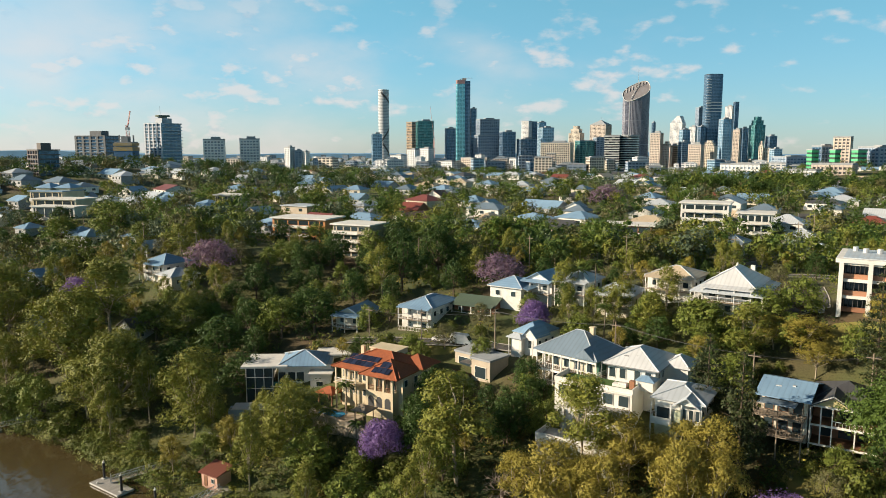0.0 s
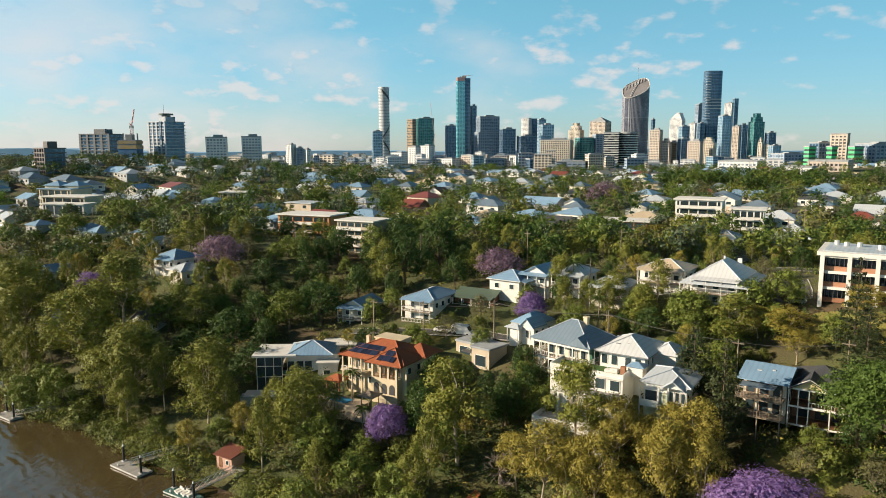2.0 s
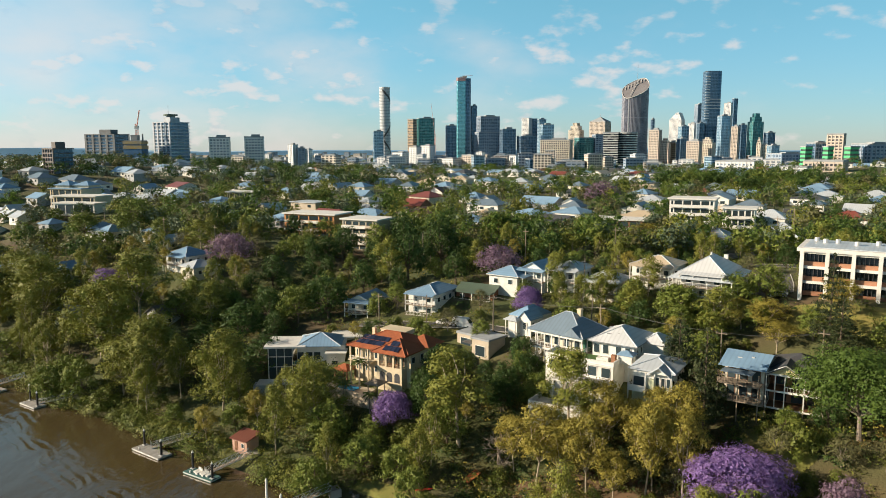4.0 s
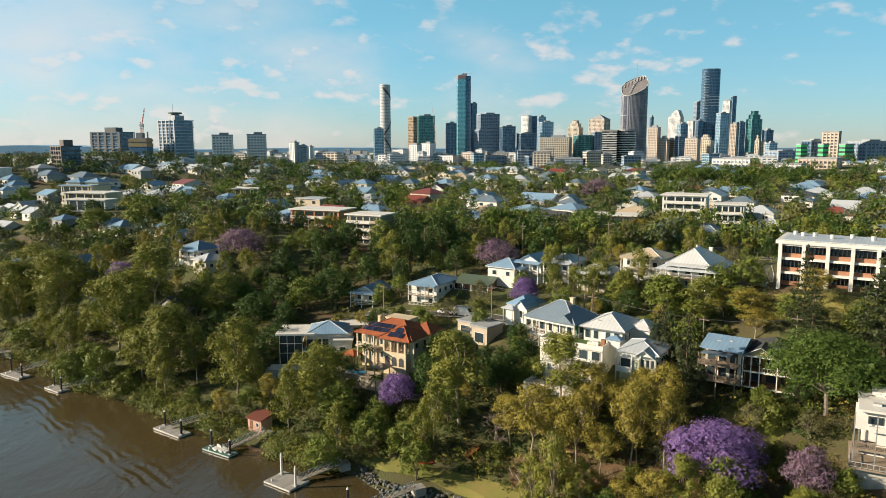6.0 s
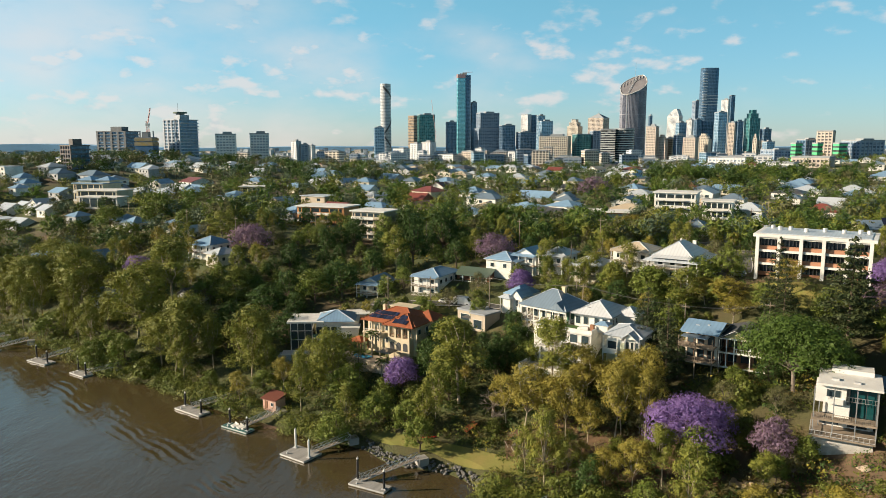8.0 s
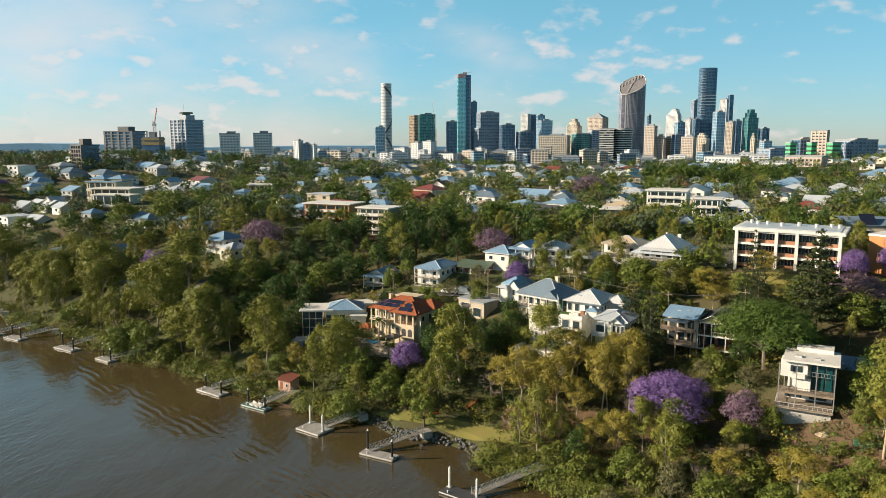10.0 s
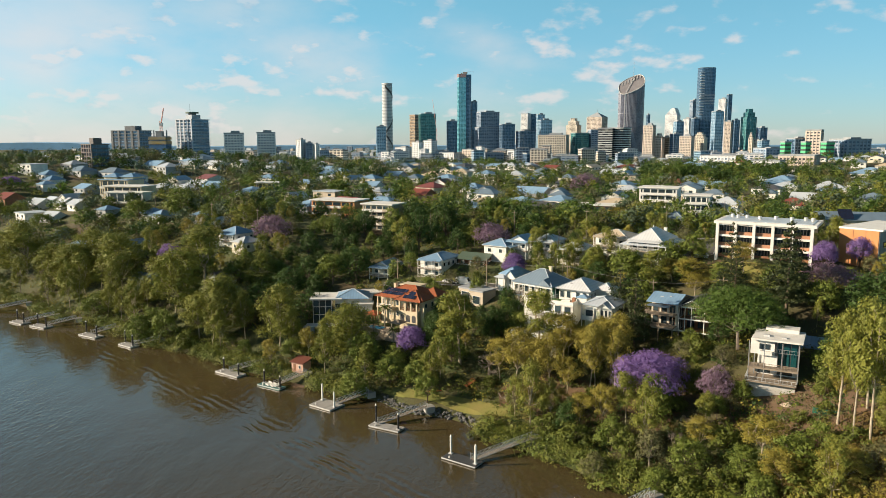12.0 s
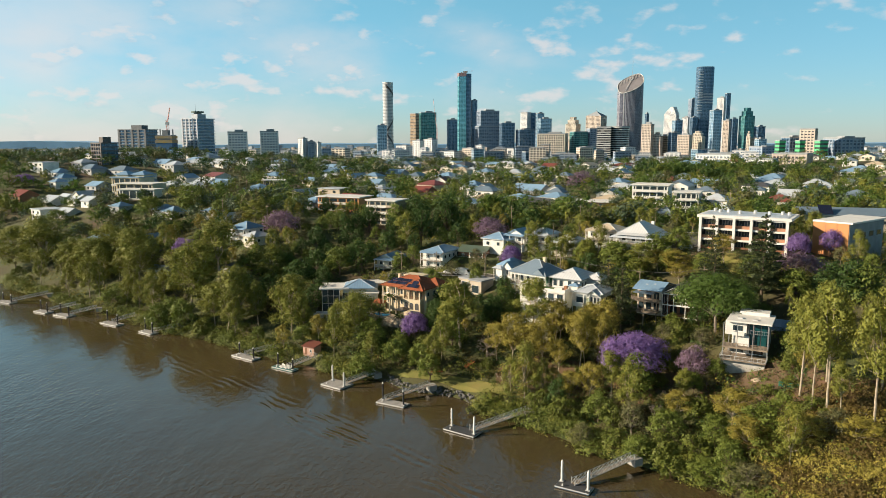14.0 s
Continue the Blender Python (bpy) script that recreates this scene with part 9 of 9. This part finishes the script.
r = np.random.default_rng(23)
made = 0
mix = ["broad", "gum", "dark", "broad", "shrub", "olive", "gum", "dusty"]
for _ in range(5200):
    y = 40 + 220 * r.random()
    x = (r.random() - 0.5) * 2 * (0.62 * (y + 95) + 10)
    d = float(inland(x, y))
    if d < 3 or made >= 460 or not clear(x, y, 1.0):
        continue
    if any((x - a) ** 2 + (y - b) ** 2 < (0.5 * c + 1.6) ** 2 for a, b, c in planted):
        continue
    open_lawn = (-20 < x < 22 and 92 < y < 112 and d < 10) or (72 < x < 100 and 116 < y < 134) or (60 < x < 100 and 45 < y < 62)
    if open_lawn and r.random() < 0.93:
        continue
    k = mix[int(r.integers(len(mix)))]
    slope = 26 < x < 68 and 80 < y < 106
    if slope:
        k = ["shrub", "dusty", "shrub", "dark", "broad"][int(r.integers(5))]
    gully = -70 < x < 0 and 170 < y < 235
    if gully:
        k = "dark" if r.random() < 0.5 else "broad"
    if d < 22 and x < -70:
        k = "gum" if r.random() < 0.65 else "shrub"
    h = {"broad": 7, "gum": 13, "dark": 10, "dusty": 7.5, "shrub": 3.6, "olive": 9}[k] * (0.75 + 0.5 * r.random())
    if not gully and x > -70 and d > 25:
        h *= 0.72
    if d < 22 and x < -70 and k == "gum":
        h *= 1.25
    if slope:
        h = 2.5 + 3.5 * r.random()
    if tree(k, x, y, h, h * {"broad": 0.95, "gum": 0.5, "dark": 0.8, "shrub": 1.4, "olive": 0.6, "dusty": 0.9}[k]):
        made += 1


def undergrowth(name, label, n, seed, lo, hi, size, mats, leaves, test, hmin, hmax, spread=1.4, tries=6):
    """Low growth in one mesh: small heaps of leaf clumps over the slopes."""
    r = np.random.default_rng(seed)
    cs, rs = [], []
    for _ in range(n * tries):
        if len(cs) >= n:
            break
        u, d = -330 + 380 * r.random(), lo + (hi - lo) * r.random()
        o = d + float(bank_offset(u))
        x, y = NY * u + NX * o, -NX * u + NY * o
        if abs(x) > 0.62 * (y + 95) + 12:
            continue
        if lo < d < hi and test(x, y) and clear(x, y, -1.0):
            h = hmin + (hmax - hmin) * r.random()
            cs.append((x, y, max(float(height(x, y)), 0.0) + 0.35 * h))
            q = h * spread * (0.7 + 0.6 * r.random())
            rs.append((q, q, h * 0.7))
    cs, rs = np.array(cs), np.array(rs)
    for mi, mat in enumerate(mats):
        c, q = cs[mi::len(mats)], rs[mi::len(mats)]
        me = leaf_mesh(name, leaves_in(r, c, q, leaves * len(c), size, 0.0, 0.6), [mat])
        tagged(new(name, me), label, "undergrowth", kind="stuff")


def on_lawn(x, y):
    return (-24 < x < 20 and 92 < y < 112 and float(inland(x, y)) < 9) or (46 < x < 58 and 90 < y < 101)


undergrowth("undergrowth", "tangled green undergrowth on the slopes", 2300, 61, 2, 120, 0.33, [M_SHRUB, M_GREEN, M_DARK, M_GUM, M_OLIVE], 75, lambda x, y: not on_lawn(x, y), 0.8, 2.6)
undergrowth("bank_growth", "dense leafy growth overhanging the water's edge", 520, 62, -1.2, 4, 0.27, [M_SHRUB, M_GREEN, M_GUM], 300, lambda x, y: not (-26 < x < 12 and 88 < y < 112), 1.0, 3.2, 1.2)
undergrowth("dry_grass", "dry golden grass on the open slope", 420, 63, 2, 70, 0.30, [M_DRY], 220, lambda x, y: 58 < x < 110 and y < 56, 0.8, 1.8, 2.2, 30)
undergrowth("golden_scrub", "tall golden scrub and grass above the bank", 240, 64, 1, 60, 0.28, [M_DRY, M_OLIVE], 330, lambda x, y: 60 < x < 92 and 24 < y < 46.5, 1.2, 3.0, 1.3, 60)
undergrowth("leaf_litter_shrubs", "low shrubs, litter and grass tufts under the trees", 1500, 65, 2, 70, 0.30, [M_DARK, M_SHRUB, M_DUSTY, M_DRY], 60, lambda x, y: -75 < x < 76 and 60 < y < 135 and not on_lawn(x, y), 0.3, 1.3, 1.5, 30)
r = np.random.default_rng(5)
spots, gardens = [], []
for _ in range(7600):
    y = 200 + 950 * r.random() ** 1.7
    x = (r.random() - 0.5) * 2 * (0.70 * y + 80)
    if inland(x, y) > (30 if y > 255 else 110) and clear(x, y, 2.0):
        (spots if tall_ok(x, y) else gardens).append((x, y))
near = [p for p in spots if p[1] < 470][:1500]
far = [p for p in spots if p[1] >= 470][:1500]
wood("woodland", "mixed green suburban trees between the roofs", near, 320, 0.62, [M_GREEN, M_FIG, M_GREEN, M_DUSTY, M_DARK, M_HAZE_LEAF, M_GUM, M_FIG], 3, 4, 14.5)
wood("garden_shrubs", "low garden shrubs and small trees below the houses", gardens[:1500], 110, 0.5, [M_GREEN, M_DARK, M_SHRUB, M_FIG, M_DUSTY], 14, 2.0, 5.0)
wood("far_woodland", "green tree belt on the far ridge", far, 190, 0.85, [M_HAZE_LEAF, M_FIG, M_GREEN, M_DARK, M_DUSTY], 4, 5, 14)
ridge = []
for _ in range(420):
    x, y = -470 + 400 * r.random(), 470 + 190 * r.random()
    if clear(x, y, 0.5) and not (-300 < x < -266 and y > 640):
        ridge.append((x, y))
wood("woodland", "dark leafy trees round the ridge houses", ridge[:260], 170, 1.0, [M_DARK, M_HAZE_LEAF, M_DARK, M_DUSTY], 8, 8, 14)
belt = []
for _ in range(260):
    x, y = 130 + 150 * r.random(), 455 + 80 * r.random()
    if clear(x, y, 0.0) and ((x - 205) / 75) ** 2 + ((y - 495) / 40) ** 2 < 1:
        belt.append((x, y))
for _ in range(90):
    x, y = 300 + 170 * r.random(), 690 + 60 * r.random()
    if clear(x, y, 0.0):
        belt.append((x, y))
wood("woodland", "tall dark tree belt on the suburban slope", belt[:150], 330, 0.75, [M_DARK, M_FIG, M_GREEN, M_DARK], 18, 9, 17)
city_green = []
for _ in range(2600):
    y = 950 + 2100 * r.random()
    x = (r.random() - 0.5) * 2 * 0.66 * y
    if clear(x, y, 0.0):
        city_green.append((x, y))
wood("far_woodland", "street trees and parks among the city blocks", city_green, 36, 2.6, [M_HAZE_LEAF, M_DARK, M_FIG], 6, 8, 15)

# the low city spreading to the horizon
for k, (mat, wall_mat) in enumerate(((M_ROOF_SILVER, F["white"]), (M_ROOFTOP, F["grey"]), (M_ROOFTOP, F["cream"]), (M_ROOF_GREY, F["white"]))):
    walls_, roofs_ = Shape(), Shape()
    for _ in range(330):
        y = 880 + 2300 * r.random()
        x = (r.random() - 0.5) * 2 * 0.66 * y
        if not clear(x, y, 4.0):
            continue
        w, d, h = 9 + 14 * r.random(), 9 + 9 * r.random(), 4 + (22 if x > -0.35 * y else 8) * r.random() ** 2
        z = float(height(x, y))
        a = -25 + 40 * r.random()
        walls_.box(x, y, z - 2, w, d, h + 2, a)
        roofs_.box(x, y, z + h, w + 1.2, d + 1.2, 0.7, a).box(x, y, z + h + 0.7, w * 0.7, d * 0.6, 1.0, a)
    tagged(new("far_houses", walls_.mesh("far_houses", wall_mat)), "pale low buildings spreading to the horizon", "houses", kind="stuff")
    tagged(new("far_roofs", roofs_.mesh("far_roofs", mat)), "roofs of the low city near the horizon", "roofs", kind="stuff")

# distant wooded range along the horizon, its blue is haze painted into the colour
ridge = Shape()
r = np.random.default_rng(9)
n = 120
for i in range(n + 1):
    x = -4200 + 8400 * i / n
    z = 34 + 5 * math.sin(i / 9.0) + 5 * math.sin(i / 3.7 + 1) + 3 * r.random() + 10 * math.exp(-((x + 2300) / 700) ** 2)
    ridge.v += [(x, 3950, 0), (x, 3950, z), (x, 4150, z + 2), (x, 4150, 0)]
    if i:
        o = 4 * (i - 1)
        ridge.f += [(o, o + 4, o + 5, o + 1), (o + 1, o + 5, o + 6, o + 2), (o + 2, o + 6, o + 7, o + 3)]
tagged(new("backdrop", ridge.mesh("backdrop", plain("haze_blue_range", (0.25, 0.44, 0.64), (0.20, 0.37, 0.55), 0.95, big=0.004, fine=0.03))), "distant wooded range with blue haze in its colour", "hills", kind="structure")
